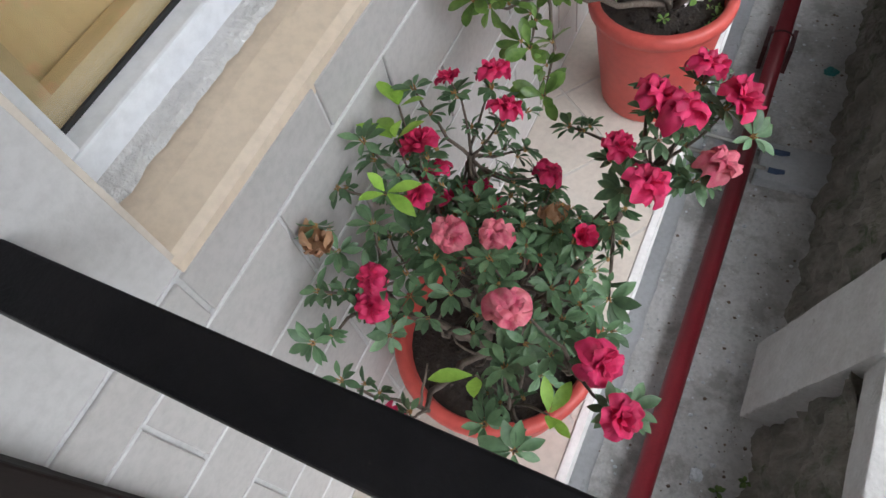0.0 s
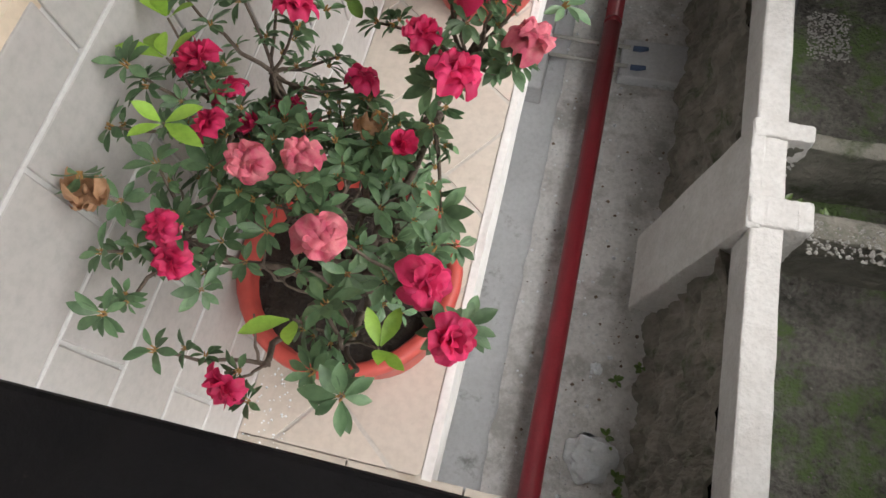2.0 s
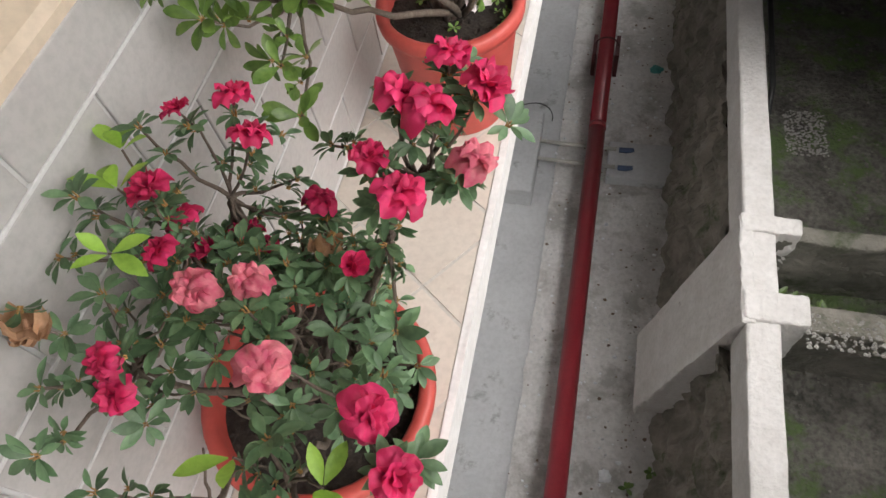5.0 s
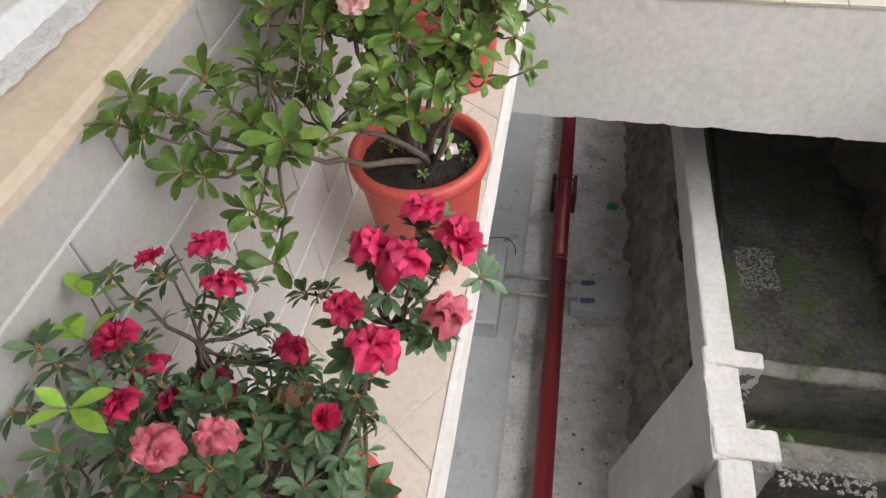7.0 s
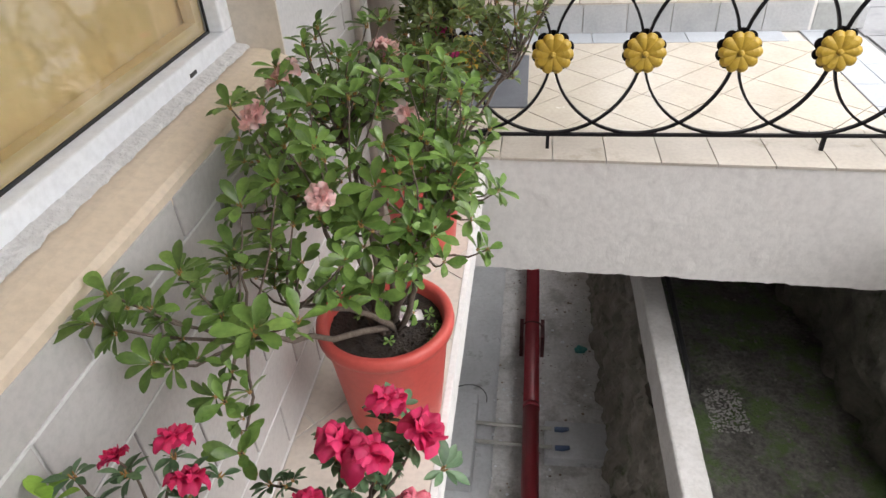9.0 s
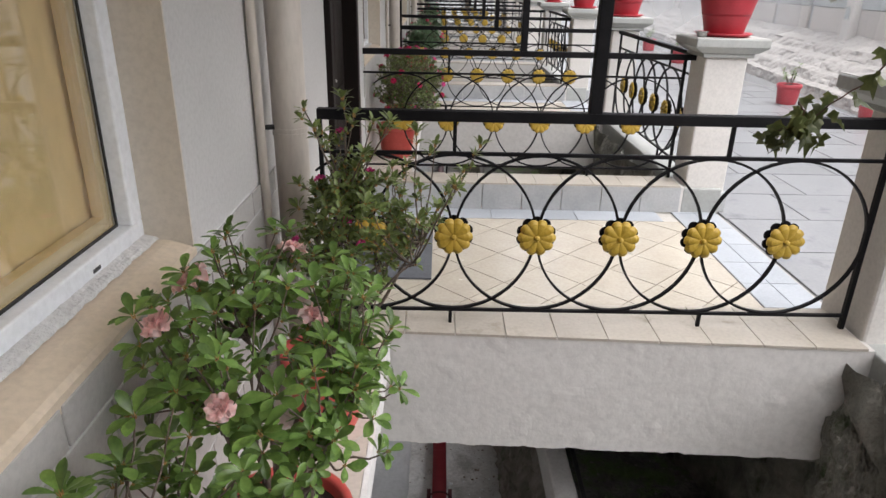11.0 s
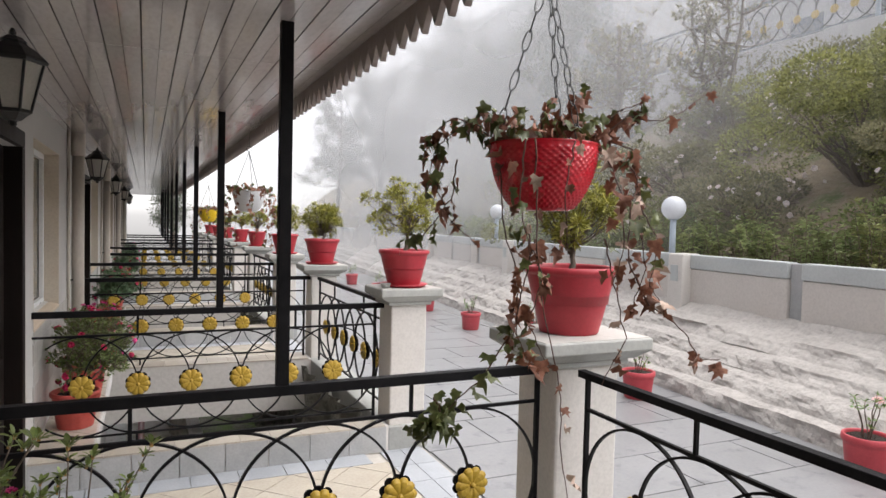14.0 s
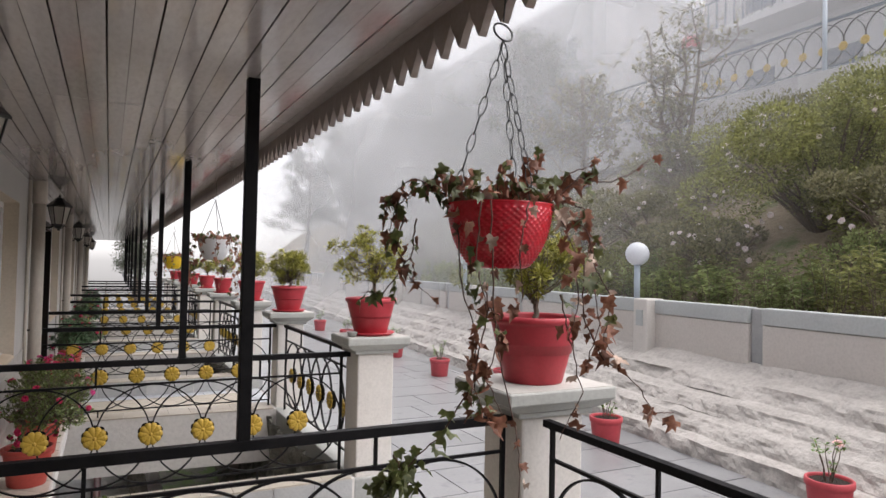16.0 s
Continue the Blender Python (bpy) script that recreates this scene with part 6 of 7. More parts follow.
def hanging_pot(label, at, radius, depth, ring_z, bowl, vines, seed, links=True, extra=24):
    rng = random.Random(seed)
    th = thing("hanging_pot", label, "hanging pot", Matrix.Translation(at), "hanging pots along the eaves")
    part("bowl", woven_bowl(radius, depth), bowl, th, "woven-pattern plastic bowl", True)
    part("soil", soil_bm(radius - 0.016, -0.03, seed, 30), "soil", th)
    b = bmesh.new()
    tube(b, [(0.024 * math.cos(a), 0.024 * math.sin(a) * 0.5, ring_z + 0.024 * math.sin(a)) for a in [2 * math.pi * i / 20 for i in range(21)]], 0.0025, 6)
    part("hook_ring", b, "lamp_black", th, "round steel hook ring", True)
    b = bmesh.new()
    tube(b, [(0, 0, ring_z + 0.024), (0.004, 0, ring_z + 0.07), (0.0, 0.0, ROOF - at[2])], 0.002, 6)
    part("hook_wire", b, "lamp_black", th)
    for k in range(3):
        a = 2.75 + k * 2.094
        p0, p1 = Vector((0, 0, ring_z - 0.024)), Vector((radius * 0.97 * math.cos(a), radius * 0.97 * math.sin(a), -0.005))
        d = p1 - p0
        if links:
            n = int(d.length / 0.040)
            for i in range(n):
                shared("link", LINK, th, axis_pose(p0 + d * ((i + 0.5) / n), d, math.pi / 2 * (i % 2)))
        else:
            b = bmesh.new()
            tube(b, [p0, p1], 0.003, 5)
            part("chain", b, "lamp_black", th)
    vb = bmesh.new()

    def leaf(p, kind, s):
        m = Matrix.LocRotScale(Vector(p), Euler((rng.uniform(-2.2, -0.6), rng.uniform(-0.6, 0.6), rng.uniform(0, 6.28))), (s, s, s))
        shared("ivy_leaf", rng.choice(IVY[kind]), th, m)
    for pts, kinds, step, s in vines:
        pts = [Vector(p) for p in pts]
        fine = []
        for a, c in zip(pts, pts[1:]):
            for i in range(6):
                fine.append(a.lerp(c, i / 6) + Vector((rng.uniform(-1, 1), rng.uniform(-1, 1), rng.uniform(-1, 1))) * 0.0028)
        fine.append(pts[-1])
        tube(vb, fine, [0.0020 - 0.0011 * i / len(fine) for i in range(len(fine))], 5)
        for i, p in enumerate(fine):
            if rng.random() < step:
                leaf(p + Vector((rng.uniform(-0.02, 0.02), rng.uniform(-0.02, 0.02), rng.uniform(-0.015, 0.015))), rng.choice(kinds), s * rng.uniform(0.5, 1.0))
    for i in range(extra):
        a = rng.uniform(0, 6.28)
        r = radius * rng.uniform(0.3, 1.15)
        leaf((r * math.cos(a), r * math.sin(a), rng.uniform(0.0, 0.07)), rng.choice("ggbbb"), rng.uniform(0.6, 1.1))
    tagged(part("vine", vb, "vine", th, "thin brown trailing vine", True), "", "", "", "stuff")
    return th


def across(r, z, d=0.0):
    """A place r metres to the courtyard side of the hanging pot, d metres farther."""
    return (0.89 * r + 0.45 * d, -0.45 * r + 0.89 * d, z)


vines = [
    ([across(-0.10, 0.01), across(-0.17, 0.05), across(-0.235, 0.0), across(-0.25, -0.06), across(-0.225, -0.10)], "ggb", 0.95, 1.0),
    ([across(-0.08, 0.02), across(-0.14, 0.09), across(-0.11, 0.05)], "bbg", 0.9, 1.0),
    ([across(-0.19, -0.03, 0.02), across(-0.20, -0.12), across(-0.26, -0.20), across(-0.31, -0.20)], "gb", 0.55, 0.9),
    ([across(-0.02, -0.20, -0.08), across(-0.045, -0.30, -0.08), across(-0.055, -0.40, -0.06), across(-0.02, -0.47, -0.05)], "bbg", 1.0, 1.05),
    ([across(-0.03, 0.0, -0.13), across(-0.02, -0.20, -0.10), across(0.0, -0.34, -0.06), across(0.045, -0.52, -0.05), across(0.05, -0.66, -0.05), across(0.09, -0.86, -0.04)], "bbp", 0.45, 0.95),
    ([across(-0.05, -0.38, -0.06), across(-0.12, -0.50, -0.05), across(-0.20, -0.58, -0.04), across(-0.235, -0.62, -0.04)], "ggg", 0.85, 1.1),
    ([across(-0.23, -0.55, -0.04), across(-0.21, -0.58, -0.04), across(-0.22, -0.60, -0.05), across(-0.25, -0.61, -0.04), across(-0.20, -0.62, -0.05)], "g", 1.0, 1.1),
    ([across(0.11, 0.01), across(0.18, 0.07), across(0.25, 0.06), across(0.31, 0.09), across(0.355, 0.13)], "b", 0.22, 0.8),
    ([across(0.10, 0.02), across(0.16, 0.08), across(0.21, 0.10), across(0.20, 0.04)], "bbbg", 1.0, 1.1),
    ([across(0.13, 0.0), across(0.20, -0.05), across(0.22, -0.14), across(0.255, -0.20), across(0.24, -0.30), across(0.28, -0.35)], "bbpgp", 0.85, 1.15),
    ([across(0.20, -0.10, 0.03), across(0.20, -0.25, 0.03), across(0.24, -0.34), across(0.32, -0.40), across(0.36, -0.46), across(0.40, -0.455)], "bpb", 0.4, 1.0),
    ([across(0.15, -0.20, 0.05), across(0.17, -0.30, 0.04), across(0.20, -0.42, 0.03), across(0.15, -0.53, 0.03)], "pbg", 0.35, 1.0),
    ([across(0.05, 0.0, -0.12), across(0.03, -0.1, -0.15), across(0.04, -0.21, -0.11)], "pb", 0.5, 0.85),
    ([across(-0.05, 0.0, -0.12), across(-0.06, -0.12, -0.14), across(-0.03, -0.24, -0.09)], "pgb", 0.4, 0.85),
    ([across(0.05, 0.03), across(0.07, 0.10), across(0.09, 0.12)], "bbg", 1.0, 1.0),
    ([across(0.0, 0.02), across(-0.01, 0.07), across(0.02, 0.10)], "gb", 0.8, 1.0),
    ([across(-0.10, 0.0, -0.05), across(-0.09, -0.16, -0.08), across(-0.05, -0.30, -0.06), across(-0.06, -0.44, -0.04)], "bbgp", 0.8, 1.0),
    ([across(-0.04, -0.18, -0.06), across(0.0, -0.28, -0.06), across(-0.03, -0.38, -0.07), across(0.01, -0.46, -0.06)], "bbg", 0.9, 1.0),
    ([across(0.12, 0.0, -0.03), across(0.17, -0.10, -0.02), across(0.18, -0.22, 0.0), across(0.16, -0.30, 0.0)], "bpb", 0.8, 1.0),
    ([across(0.14, 0.02, 0.02), across(0.20, 0.0, 0.02), across(0.215, -0.12, 0.02), across(0.23, -0.26, 0.0), across(0.20, -0.36, 0.0)], "bbg", 0.8, 1.0),
    ([across(-0.14, 0.04), across(-0.20, 0.06), across(-0.24, 0.03), across(-0.27, -0.03)], "bbg", 0.9, 1.0),
    ([across(-0.22, -0.02), across(-0.23, -0.10), across(-0.20, -0.17), across(-0.14, -0.22)], "gbb", 0.7, 1.0),
]
hanging_pot("red woven hanging pot with withering trailing ivy", (1.45, 1.41, 1.705), 0.116, 0.140, 0.40, "hang_red", vines, 41, True, 90)


def loose_vines(seed):
    rng = random.Random(seed)
    out = []
    for k in range(11):
        a = k * 0.58
        c, s = math.cos(a), math.sin(a)
        dz = rng.uniform(0.15, 0.5)
        out.append(([(0.1 * c, 0.1 * s, 0.02), (0.19 * c, 0.19 * s, 0.03), (0.21 * c, 0.21 * s, -dz * 0.5), (0.2 * c, 0.2 * s, -dz)], "bbgb", 0.9, 1.2))
    return out


hanging_pot("white hanging pot with brown trailing ivy", (1.45, 5.95, 1.76), 0.13, 0.17, 0.36, "white_plastic", loose_vines(1), 42, False, 30)
hanging_pot("yellow hanging pot with trailing ivy", (1.45, 9.9, 1.64), 0.13, 0.17, 0.36, "yellow_plastic", loose_vines(2), 43, False, 24)


SLANT = 0.095     # the garden wall runs at a slight angle to the rooms
slant = Matrix.Translation((6.2, 5.5, 0)) @ Matrix.Rotation(-math.atan(SLANT), 4, "Z") @ Matrix.Translation((-6.2, -5.5, 0))


# ---- courtyard: stepped stone base, panelled wall, lamps, pots ----
def stepped(u, v):
    y = -12 + 13 * (u / 0.06) if u < 0.06 else (1 + 21 * (u - 0.06) / 0.80 if u < 0.86 else 22 + 38 * (u - 0.86) / 0.14)
    prof = [(5.80, FLOOR - 0.05), (5.84, -0.06), (5.93, -0.02), (6.03, 0.11), (6.13, 0.16), (6.24, 0.285), (6.35, 0.335), (6.46, 0.465), (6.62, 0.53), (6.78, 0.64)]
    t = v * (len(prof) - 1)
    i = min(int(t), len(prof) - 2)
    f = t - i
    x, z = prof[i][0] + (prof[i + 1][0] - prof[i][0]) * f, prof[i][1] + (prof[i + 1][1] - prof[i][1]) * f
    p = Vector((y * 2.4, z * 5, 0))
    return (x + 0.03 * noise.noise(Vector((y * 0.9, i, 0))) + 0.024 * noise.noise(p) + 0.022 * noise.noise(p * 2.7) + 0.010 * noise.noise(p * 7) - 0.022 * stones(p * 1.3), y, z + 0.006 * stones(p * 1.3) + 0.016 * noise.noise(p * 1.1 + Vector((5, 5, 5))) + 0.005 * noise.noise(p * 4))


structure("stone_steps", slab_grid(stepped, 640, 45), "stone_white", "whitewashed rough stone stepped base of the garden wall", "wall", False).matrix_basis = slant
gw = structure("wall_garden", box(6.86, 7.02, -12, 60, 0.3, 1.14), "wall_panel", "cream garden wall with grey posts", "wall")
gw.matrix_basis = slant
for i in range(-5, 20):
    y = 4.83 + 1.72 * i
    part("panel", box(6.76, 6.87, y + 0.09, y + 1.63, 0.60, 1.038, 0.012), "wall_panel", gw)
    part("band", box(6.745, 6.90, y + 0.09, y + 1.63, 1.043, 1.215, 0.012), "wall_band", gw)
    if i % 3 == 1:
        part("lamp_pier", box(6.62, 6.90, y - 0.17, y + 0.10, 0.3, 1.225, 0.02), "pillar", gw)
        part("meter_box", box(6.605, 6.622, y - 0.10, y + 0.03, 0.88, 1.08, 0.004), "wall_band", gw)
    else:
        part("post", box(6.80, 6.90, y - 0.088, y + 0.088, 0.45, 1.205, 0.01), "grey_tile", gw)
for y in (6.72, 12.4, 18.1, 24.0):
    gl = thing("globe_lamp", "white globe garden lamp on a pale blue post", "lamp", Matrix.Translation((6.85 + SLANT * (y - 6.2), y, 1.16)), "globe lamps")
    b = bmesh.new()
    tube(b, [(0, 0, 0), (0, 0, 0.50)], 0.040, 12)
    part("post", b, "lamp_post", gl, "", True)
    b = bmesh.new()
    bmesh.ops.create_uvsphere(b, u_segments=28, v_segments=18, radius=0.155, matrix=Matrix.Translation((0, 0, 0.64)))
    part("globe", b, "globe", gl, "milky white glass globe", True)
    part("collar", lathe([(0, 0.49), (0.06, 0.49), (0.07, 0.52), (0.0, 0.52)], 16), "lamp_post", gl)
for i, (x, y, s) in enumerate(((5.25, 5.40, 1.0), (5.53, 9.75, 1.0), (5.42, 3.17, 1.0), (5.95, 8.45, 1.0), (5.71, 12.03, 1.0), (5.65, 14.8, 1.0), (5.8, 17.5, 1.0))):
    rng = random.Random(400 + i)
    th = thing("ground_pot", "rose red pot with a thin sparse plant on the paving", "potted plant", Matrix.Translation((x, y, FLOOR)), "ground pots")
    part("pot", lathe(pot_profile(0.168, 0.132, 0.28, 0.05), 32), "rose_pot", th, "", True)
    part("soil", soil_bm(0.146, 0.255, 400 + i, 20), "soil", th)
    st = bmesh.new()
    for k in range(7):
        a = k * 0.9
        top = Vector((0.13 * math.cos(a) * rng.uniform(0.3, 1), 0.13 * math.sin(a) * rng.uniform(0.3, 1), 0.25 + rng.uniform(0.12, 0.34)))
        tube(st, bend((0.01 * math.cos(a), 0.01 * math.sin(a), 0.2), top, (0, 0, 0.02), 5, 0.01, rng), [0.006, 0.005, 0.0045, 0.004, 0.003, 0.002], 5)
        for j in range(2):
            shared("leaf_sprig", rng.choice(MID), th, axis_pose(top - Vector((0, 0, 0.05 * j)), (rng.uniform(-0.5, 0.5), rng.uniform(-0.5, 0.5), 1), rng.uniform(0, 6), 0.9))
    tagged(part("stem", st, "bark", th, "", True), "", "", "", "stuff")
    if i == 2:
        shared("flower", PINK[0], th, axis_pose((0.1, 0.0, 0.52), (0, -0.5, 1), 0, 1.3), "single pink flower")


# ---- hillside ----
def hill_z(x, y):
    x -= SLANT * (y - 5.5)
    z = 1.0 + 0.25 * max(0, x - 7.0) ** 1.0 * 0.5
    z += 0.56 * max(0.0, x - 8.3)
    if x > 14.6:
        z = 1.0 + 0.125 * 7.6 + 0.56 * 6.3 + 0.25 * (x - 14.6)
    p = Vector((x * 0.35, y * 0.35, 0))
    return z + 0.25 * noise.noise(p) + 0.09 * noise.noise(p * 4)


def hill(u, v):
    y = -14 + 90 * v
    x = 6.95 + 45 * u ** 1.6 + SLANT * (y - 5.5)
    return (x, y, hill_z(x, y))


structure("hillside", slab_grid(hill, 60, 150), "earth", "brown earth hillside rising behind the garden wall", "ground", True)


def leaf_cloud(seed, count, centre, size, leaf, lumps=14):
    """Many small leaves on an uneven clumped outline."""
    rng = random.Random(seed)
    bm_v, bm_f = [], []
    clumps = [(Vector((rng.gauss(0, 0.5), rng.gauss(0, 0.5), rng.uniform(-0.6, 0.8))), rng.uniform(0.25, 0.5)) for _ in range(lumps)]
    for i in range(count):
        c, r = rng.choice(clumps)
        v = Vector((rng.gauss(0, 1), rng.gauss(0, 1), rng.gauss(0, 1))).normalized()
        p = c + v * r * rng.uniform(0.7, 1.0)
        p = Vector((centre[0] + p.x * size[0], centre[1] + p.y * size[1], centre[2] + p.z * size[2]))
        d = (v + Vector((rng.uniform(-1, 1), rng.uniform(-1, 1), rng.uniform(-0.4, 0.9)))).normalized()
        s = d.cross(Vector((rng.uniform(-1, 1), rng.uniform(-1, 1), rng.uniform(-1, 1)))).normalized()
        ln, w = leaf * rng.uniform(0.6, 1.3), leaf * rng.uniform(0.18, 0.34)
        n = len(bm_v)
        bm_v += [p, p + d * ln * 0.5 + s * w, p + d * ln, p + d * ln * 0.5 - s * w]
        bm_f.append((n, n + 1, n + 2, n + 3))
    return bm_v, bm_f


def cloud_part(name, data, material, parent, label=""):
    me = bpy.data.meshes.new(name)
    me.from_pydata([tuple(v) for v in data[0]], [], data[1])
    me.materials.append(M[material])
    ob = new(name, me)
    ob.parent = parent
    if label:
        ob["label"] = label
    return ob


def bush(name, label, x, y, size, count, leaf, material, seed, flowers=0, stems=10):
    z = hill_z(x, y)
    th = thing(name, label, "bush", Matrix.Translation((x, y, z)), "bushes on the hillside")
    cloud_part("foliage", leaf_cloud(seed, count, (0, 0, size[2] * 0.75), size, leaf), material, th)
    rng = random.Random(seed)
    b = bmesh.new()
    for k in range(stems):
        a = rng.uniform(0, 6.28)
        tube(b, bend((0.1 * math.cos(a), 0.1 * math.sin(a), -0.1), (size[0] * 0.7 * math.cos(a), size[1] * 0.7 * math.sin(a), size[2] * rng.uniform(0.5, 1.3)), (0, 0, 0.1), 5, 0.04, rng), [0.03, 0.025, 0.02, 0.015, 0.012, 0.008], 5)
    tagged(part("stem", b, "bark", th, "", True), "", "", "", "stuff")
    for k in range(flowers):
        v = Vector((rng.gauss(0, 1), rng.gauss(0, 1), rng.gauss(0.4, 0.8))).normalized()
        shared("flower", WHITE[0], th, axis_pose((v.x * size[0] * 0.85, v.y * size[1] * 0.85, size[2] * 0.75 + v.z * size[2] * 0.8), v + Vector((-0.4, -0.4, 0.5)), k, rng.uniform(1.1, 1.9)), "white flower")


def hedge_shrub(label, x, y, spread, height, shoots, material, seed):
    """Upright leafy shoots with gaps between them."""
    rng = random.Random(seed)
    th = thing("hedge_shrub", label, "bush", Matrix.Translation((x, y, hill_z(x, y))), "bushes on the hillside")
    b = bmesh.new()
    vs, fs = [], []
    for k in range(shoots):
        a, r = rng.uniform(0, 6.28), spread * math.sqrt(rng.random())
        foot = Vector((r * math.cos(a), r * math.sin(a), -0.12))
        foot.z = hill_z(x + foot.x, y + foot.y) - hill_z(x, y) - 0.03
        h = height * rng.uniform(0.35, 1.0)
        top = foot + Vector((rng.uniform(-0.16, 0.16), rng.uniform(-0.16, 0.16), h))
        line = bend(foot, top, (rng.uniform(-0.04, 0.04), rng.uniform(-0.04, 0.04), 0), 5, 0.01, rng)
        tube(b, line, [0.007, 0.006, 0.005, 0.004, 0.003, 0.002], 4)
        for n in range(int(10 + 26 * h)):
            t = 0.15 + 0.85 * rng.random() ** 0.7
            p = foot.lerp(top, t)
            c = n * 2.4
            d = Vector((math.cos(c), math.sin(c), rng.uniform(-0.1, 0.9))).normalized()
            side = d.cross(Vector((0, 0, 1))).normalized()
            ln = rng.uniform(0.07, 0.13)
            w = ln * rng.uniform(0.13, 0.19)
            q = len(vs)
            vs += [p, p + d * ln * 0.5 + side * w, p + d * ln - Vector((0, 0, ln * 0.25)), p + d * ln * 0.5 - side * w]
            fs.append((q, q + 1, q + 2, q + 3))
    cloud_part("foliage", (vs, fs), material, th)
    tagged(part("stem", b, "bark", th, "", True), "", "", "", "stuff")


rng = random.Random(900)
for i in range(22):
    hedge_shrub("low fresh green leafy shrub along the garden wall", 7.50 + SLANT * (i * 0.95 - 3.5) + rng.uniform(-0.1, 0.55), 2.0 + i * 0.95 + rng.uniform(-0.2, 0.2), rng.uniform(0.5, 0.75), rng.uniform(0.55, 1.05), 60, "bush" if i % 5 == 2 else "hedge", 500 + i)
for i, (x, y, s, n, m, fl) in enumerate(((10.0, 6.2, (1.7, 1.7, 1.25), 15000, "bush", 34), (10.4, 4.0, (1.4, 1.5, 0.9), 6000, "bush", 12), (9.6, 9.0, (1.1, 1.3, 0.7), 5000, "bush_dull", 10),
                                         (9.7, 11.4, (1.2, 1.5, 0.75), 5000, "bush_dull", 8), (12.3, 8.0, (1.4, 2.0, 0.7), 6000, "bush_dull", 14), (12.8, 5.2, (1.2, 1.8, 0.7), 5000, "bush", 8),
                                         (10.5, 14.0, (1.5, 1.8, 0.9), 4500, "bush", 6), (9.5, 17.5, (1.4, 2.0, 0.9), 3500, "bush_dull", 0), (12.5, 11.3, (1.2, 1.6, 0.6), 4000, "bush", 4), (11.6, 6.2, (1.4, 1.6, 0.8), 6000, "bush", 16), (11.3, 9.6, (1.2, 1.5, 0.7), 4500, "bush_dull", 8), (8.9, 7.2, (0.8, 1.0, 0.5), 3000, "bush_dull", 8), (8.7, 9.6, (0.8, 1.1, 0.5), 3000, "bush", 5), (9.2, 4.6, (0.9, 1.0, 0.6), 3600, "bush_dull", 8), (8.9, 12.5, (0.9, 1.3, 0.6), 3000, "bush", 0), (8.9, 3.1, (0.6, 0.8, 0.45), 2200, "hedge", 0), (8.6, 4.9, (0.5, 0.6, 0.4), 1600, "hedge", 0))):
    bush("flowering_bush", "olive green bush with white flowers on the hillside" if fl else "green bush on the hillside", x, y, s, int(n * 2.2), 0.055, m, 600 + i, int(fl * 2.2), 34)


def tree(label, x, y, height, crown, leaves, leaf, seed, material="tree_far", bare=False):
    z = hill_z(x, y) if x > 6.95 else FLOOR
    rng = random.Random(seed)
    th = thing("tree", label, "tree", Matrix.Translation((x, y, z)), "misty trees")
    b = bmesh.new()
    vs, fs = [], []
    for trunk in range(3 if bare else 1):
        tip = Vector((rng.uniform(-0.7, 0.7), rng.uniform(-0.7, 0.7), height * 0.85)) if bare else Vector((rng.uniform(-0.3, 0.3), rng.uniform(-0.3, 0.3), height * 0.9))
        tube(b, bend((0.12 * trunk, 0.08 * trunk, -0.3), tip, (0.12, 0.1, 0), 8, 0.05, rng), [(0.085 if bare else 0.16) * (1 - 0.1 * i) for i in range(9)], 7)
        for k in range(12 if bare else 46):
            a = rng.uniform(0, 6.28)
            t = rng.uniform(0.25, 0.95)
            root = tip * t
            r = crown * rng.uniform(0.45, 1.0) * (1.15 - 0.55 * t)
            e = root + Vector((r * math.cos(a), r * math.sin(a), height * rng.uniform(0.02, 0.22)))
            tube(b, bend(root, e, (0, 0, -0.12), 6, 0.05, rng), [0.028, 0.024, 0.02, 0.016, 0.012, 0.009, 0.006], 5)
            for q in range(6):
                g = root.lerp(e, rng.uniform(0.4, 1.0))
                f = g + Vector((rng.uniform(-0.45, 0.45), rng.uniform(-0.45, 0.45), rng.uniform(0.0, 0.5)))
                tube(b, bend(g, f, (0, 0, 0.03), 3, 0.03, rng), [0.009, 0.007, 0.005, 0.003], 4)
                for n in range(leaves):
                    v = Vector((rng.gauss(0, 1), rng.gauss(0, 1), rng.gauss(0, 1))).normalized()
                    p = g.lerp(f, rng.uniform(0.3, 1.05)) + v * rng.uniform(0.0, 0.03 if bare else 0.30)
                    d = (v + Vector((0, 0, -0.3))).normalized()
                    s_ = d.cross(Vector((rng.uniform(-1, 1), rng.uniform(-1, 1), rng.uniform(-1, 1)))).normalized()
                    ln = leaf * rng.uniform(0.6, 1.3)
                    m_ = len(vs)
                    vs += [p, p + d * ln * 0.5 + s_ * ln * 0.2, p + d * ln, p + d * ln * 0.5 - s_ * ln * 0.2]
                    fs.append((m_, m_ + 1, m_ + 2, m_ + 3))
    part("trunk", b, "bark", th, "", True)
    cloud_part("crown", (vs, fs), material, th)


tree("half-bare leafy tree on the hillside in the mist", 11.6, 10.6, 4.6, 1.5, 12, 0.10, 701, "bush_dull", True)
tree("half-bare leafy tree on the hillside in the mist", 11.2, 13.2, 4.2, 1.6, 14, 0.10, 702, "bush_dull", True)
for i, (x, y, h, c) in enumerate(((12.0, 20.5, 5.5, 2.0), (12.5, 17.0, 5.5, 2.0), (12.6, 25, 6.5, 2.4), (12, 24, 7, 2.6), (11, 31, 8, 3.0), (13.5, 36, 8, 3.0), (14.5, 30, 8, 3.0), (11.8, 28, 6, 2.2), (13, 46, 8, 3), (12, 42, 9, 3.4))):
    tree("leafy tree standing in thick mist", x, y, h, c, 70, 0.10, 720 + i)

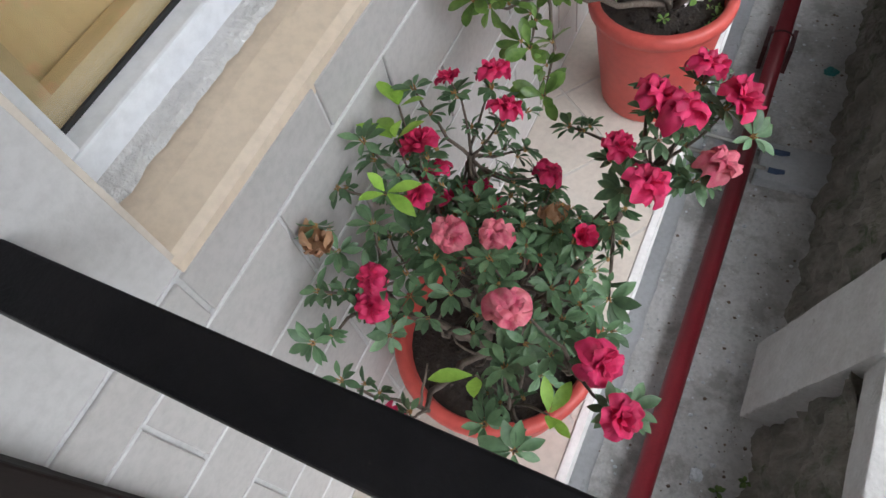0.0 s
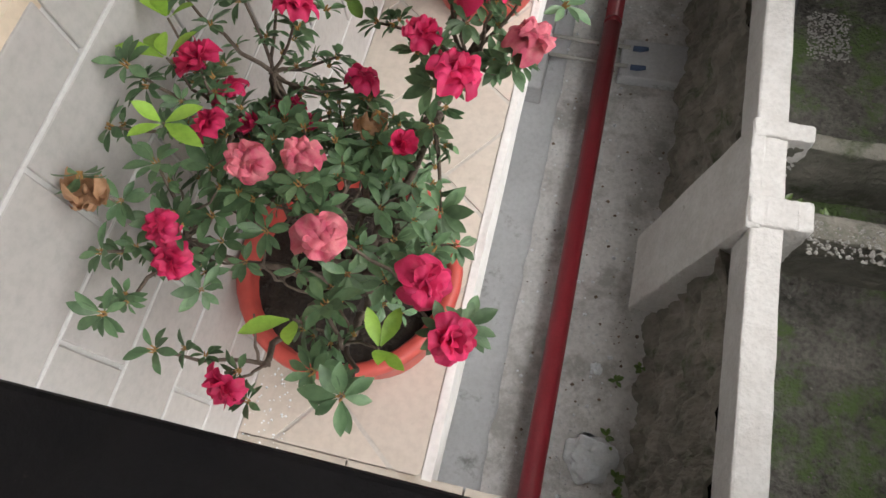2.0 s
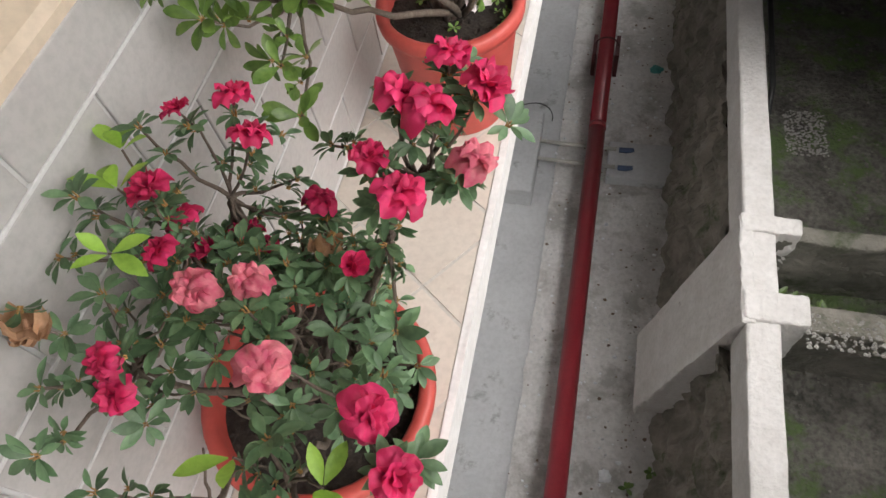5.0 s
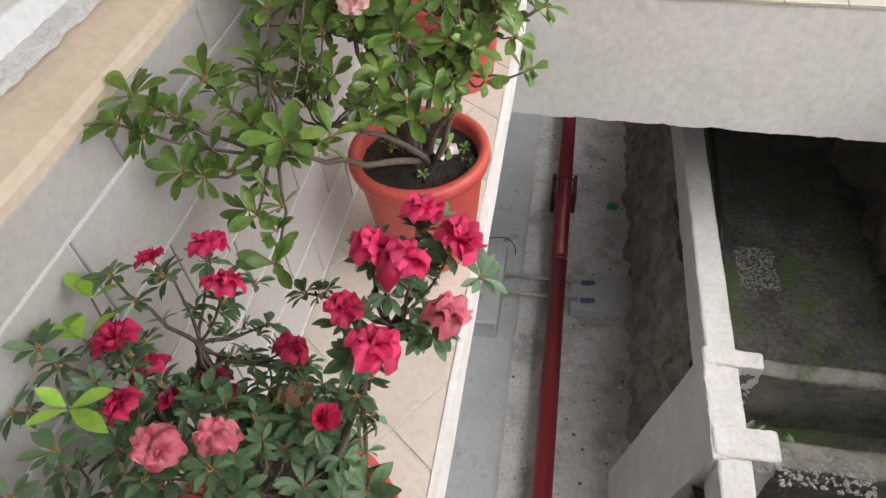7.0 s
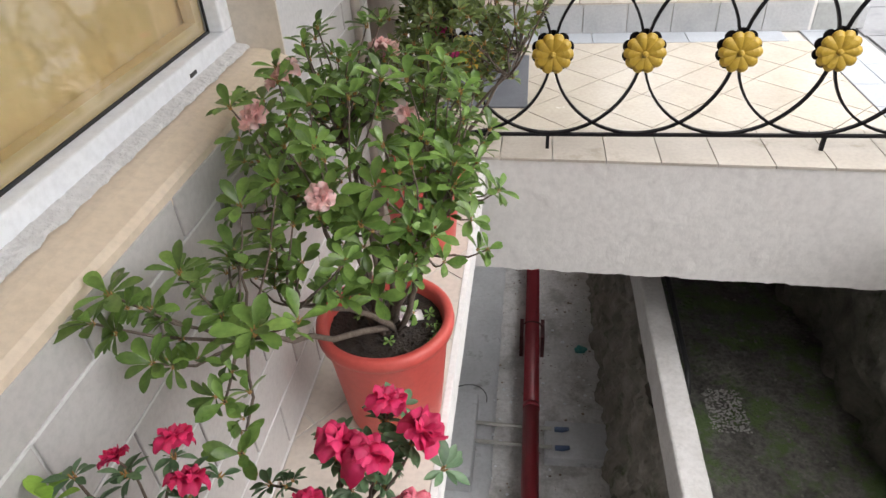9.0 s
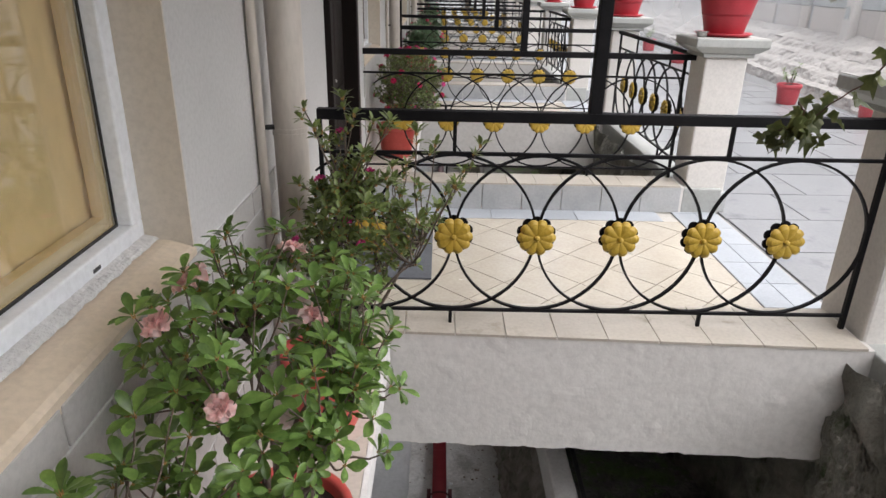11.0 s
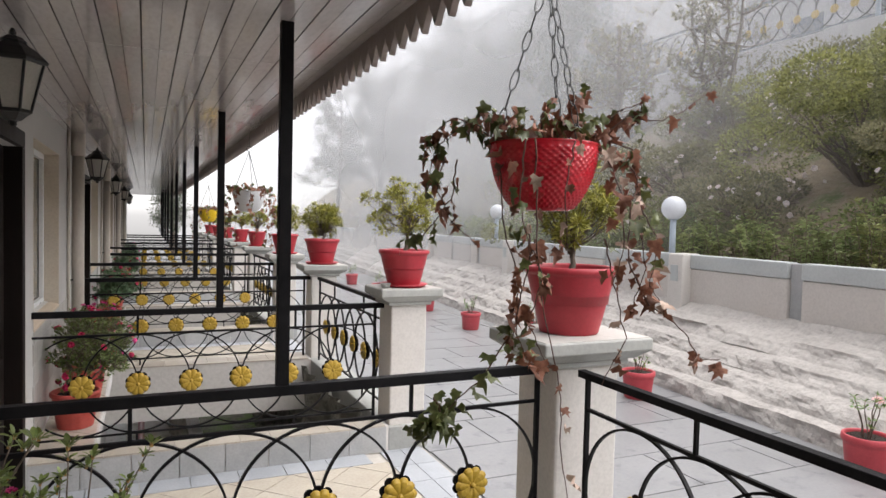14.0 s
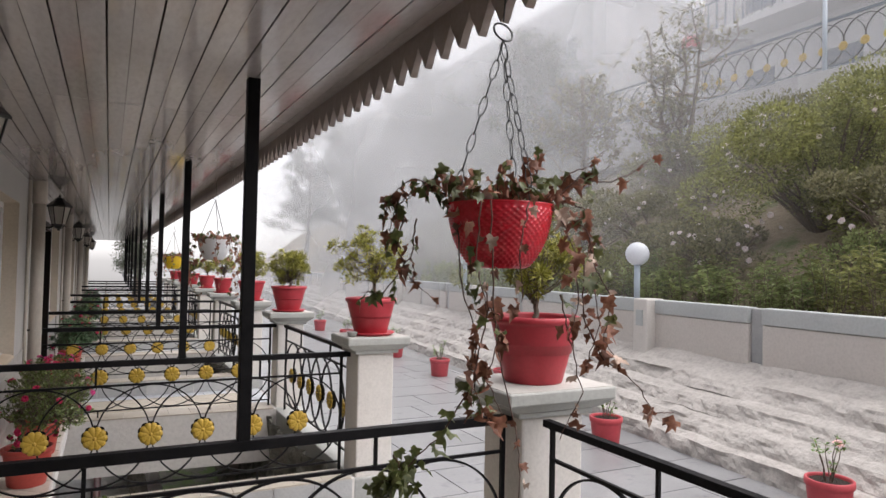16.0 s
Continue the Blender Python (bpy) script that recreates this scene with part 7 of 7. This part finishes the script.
tree("leafy tree beyond the end of the passage", 1.75, 33.0, 4.0, 0.8, 30, 0.10, 760)

# upper terrace: railing, pillar and buildings in the mist
ur = thing("upper_railing", "slate blue railing of crossing rings on the upper terrace", "railing", Matrix.Translation((14.0, 0, 5.80)))
part("top_rail", box(-0.03, 0.03, 4.0, 22, 1.10, 1.15), "far_dark", ur)
part("lower_bar", box(-0.02, 0.02, 4.0, 22, 0.14, 0.16), "far_dark", ur)
for i in range(40):
    o = shared("ring", RINGS, ur, Matrix.LocRotScale((0, 4.4 + i * 0.44, 0.60), Euler((0, 0, radians(90))), (1.35, 1.8, 1.35)))
    shared("flower", PLATE, ur, Matrix.LocRotScale((-0.03, 4.4 + i * 0.44, 0.50), Euler((0, 0, radians(-90))), (1.25, 1.25, 1.25)), "mustard yellow pressed metal flower")
structure("upper_terrace", box(13.7, 30, 2, 40, 4.6, 5.80), "far_wall", "pale concrete edge of the upper terrace", "terrace")
up = thing("pillar", "pale pillar on the upper terrace", "pillar", Matrix.Translation((14.0, 12.37, 6.0)))
part("shaft", box(-0.2, 0.2, -0.2, 0.2, 0, 1.25, 0.01), "far_wall", up)
part("cap", box(-0.28, 0.28, -0.28, 0.28, 1.25, 1.36, 0.01), "far_wall", up)
pt = thing("red_pot", "round red pot on the upper pillar", "pot", Matrix.Translation((14.0, 12.37, 7.36)))
part("pot", lathe([(0, 0), (0.16, 0), (0.24, 0.12), (0.24, 0.24), (0.18, 0.34), (0.15, 0.34), (0, 0.2)], 24), "rose_pot", pt, "", True)


ul = thing("terrace_lamp", "slim pale blue lamp post beside the upper railing", "lamp", Matrix.Translation((13.9, 8.7, 5.80)))
b = bmesh.new()
tube(b, [(0, 0, 0), (0, 0, 1.7)], 0.045, 10)
part("post", b, "lamp_post", ul, "", True)
part("head", lathe([(0, 1.70), (0.07, 1.70), (0.14, 1.90), (0.14, 1.95), (0.05, 2.02), (0, 2.02)], 16), "globe", ul, "white lamp head", True)


def far_house(label, x, y, w, d, h, z, floors, bays):
    th = thing("hotel_building", label, "building", Matrix.Translation((x, y, z)))
    part("wall", box(0, d, 0, w, 0, h), "far_wall", th)
    part("roof", box(-0.5, d + 0.5, -0.5, w + 0.5, h, h + 0.25), "far_wall", th)
    for f in range(floors):
        fz = h * f / floors
        part("balcony", box(-1.2, 0, 0.3, w - 0.3, fz + 0.0, fz + 0.18), "far_wall", th)
        part("balcony_rail", box(-1.2, -1.15, 0.3, w - 0.3, fz + 1.0, fz + 1.05), "far_dark", th)
        for i in range(int((w - 0.6) / 0.3)):
            part("baluster", box(-1.19, -1.16, 0.32 + i * 0.3, 0.35 + i * 0.3, fz + 0.18, fz + 1.0), "far_dark", th)
        for b_ in range(bays):
            yy = 0.8 + (w - 1.6) * (b_ + 0.5) / bays
            wd_ = part("window", box(-0.03, 0.05, yy - 0.6, yy + 0.6, fz + 0.7, fz + 2.1), "far_wall", th)
            part("pane", box(-0.045, -0.032, yy - 0.5, yy + 0.5, fz + 0.8, fz + 2.0), "far_dark", wd_)


far_house("pale hotel building above the hillside in mist", 17.5, 6.0, 9.0, 8, 6.0, 5.55, 2, 3)
far_house("pale hotel building standing in mist", 16.0, 18.0, 12.0, 8, 6.2, 5.2, 2, 4)

# mist: flat see-through sheets stand in for the fog's haze, thicker with distance
veil = bpy.data.materials.new("mist_sheet")
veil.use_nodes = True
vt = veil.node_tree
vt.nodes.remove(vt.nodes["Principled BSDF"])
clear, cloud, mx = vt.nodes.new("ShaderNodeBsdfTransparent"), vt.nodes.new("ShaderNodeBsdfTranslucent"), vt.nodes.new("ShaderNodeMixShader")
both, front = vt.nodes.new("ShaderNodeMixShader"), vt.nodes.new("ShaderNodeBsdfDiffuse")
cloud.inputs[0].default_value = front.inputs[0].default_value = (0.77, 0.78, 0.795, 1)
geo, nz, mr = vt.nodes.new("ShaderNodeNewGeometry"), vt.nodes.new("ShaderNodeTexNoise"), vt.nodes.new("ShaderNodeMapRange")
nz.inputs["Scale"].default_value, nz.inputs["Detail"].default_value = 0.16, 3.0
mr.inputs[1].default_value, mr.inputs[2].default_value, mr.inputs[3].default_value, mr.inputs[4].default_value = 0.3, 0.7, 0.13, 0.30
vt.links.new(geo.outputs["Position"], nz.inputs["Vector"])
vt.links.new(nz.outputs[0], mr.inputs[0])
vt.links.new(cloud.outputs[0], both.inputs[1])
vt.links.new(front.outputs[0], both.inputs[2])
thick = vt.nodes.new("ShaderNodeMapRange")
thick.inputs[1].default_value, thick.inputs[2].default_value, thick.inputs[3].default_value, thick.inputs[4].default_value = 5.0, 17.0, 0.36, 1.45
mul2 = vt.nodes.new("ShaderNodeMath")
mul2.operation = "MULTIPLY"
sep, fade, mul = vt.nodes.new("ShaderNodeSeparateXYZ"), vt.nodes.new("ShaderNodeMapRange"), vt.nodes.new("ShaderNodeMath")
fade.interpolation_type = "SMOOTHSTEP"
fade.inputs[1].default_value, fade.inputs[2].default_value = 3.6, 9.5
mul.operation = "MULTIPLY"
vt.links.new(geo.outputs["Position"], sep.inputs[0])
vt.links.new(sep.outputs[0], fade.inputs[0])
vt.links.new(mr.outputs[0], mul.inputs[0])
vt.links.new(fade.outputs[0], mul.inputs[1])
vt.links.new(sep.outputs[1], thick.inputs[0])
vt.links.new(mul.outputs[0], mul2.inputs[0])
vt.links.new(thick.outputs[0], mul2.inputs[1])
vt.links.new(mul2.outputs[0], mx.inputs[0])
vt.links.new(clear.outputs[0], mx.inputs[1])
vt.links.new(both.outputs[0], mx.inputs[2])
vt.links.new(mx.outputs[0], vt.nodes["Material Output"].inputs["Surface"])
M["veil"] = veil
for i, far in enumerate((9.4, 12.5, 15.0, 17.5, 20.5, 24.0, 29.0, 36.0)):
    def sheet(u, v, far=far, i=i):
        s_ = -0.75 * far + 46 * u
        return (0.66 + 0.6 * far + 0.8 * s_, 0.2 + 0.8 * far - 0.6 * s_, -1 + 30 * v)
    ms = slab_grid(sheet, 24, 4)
    ob = tagged(part("mist", ms, "veil", None, "", True), "flat translucent sheet standing in for mist over the hillside", "mist", "", "stuff")
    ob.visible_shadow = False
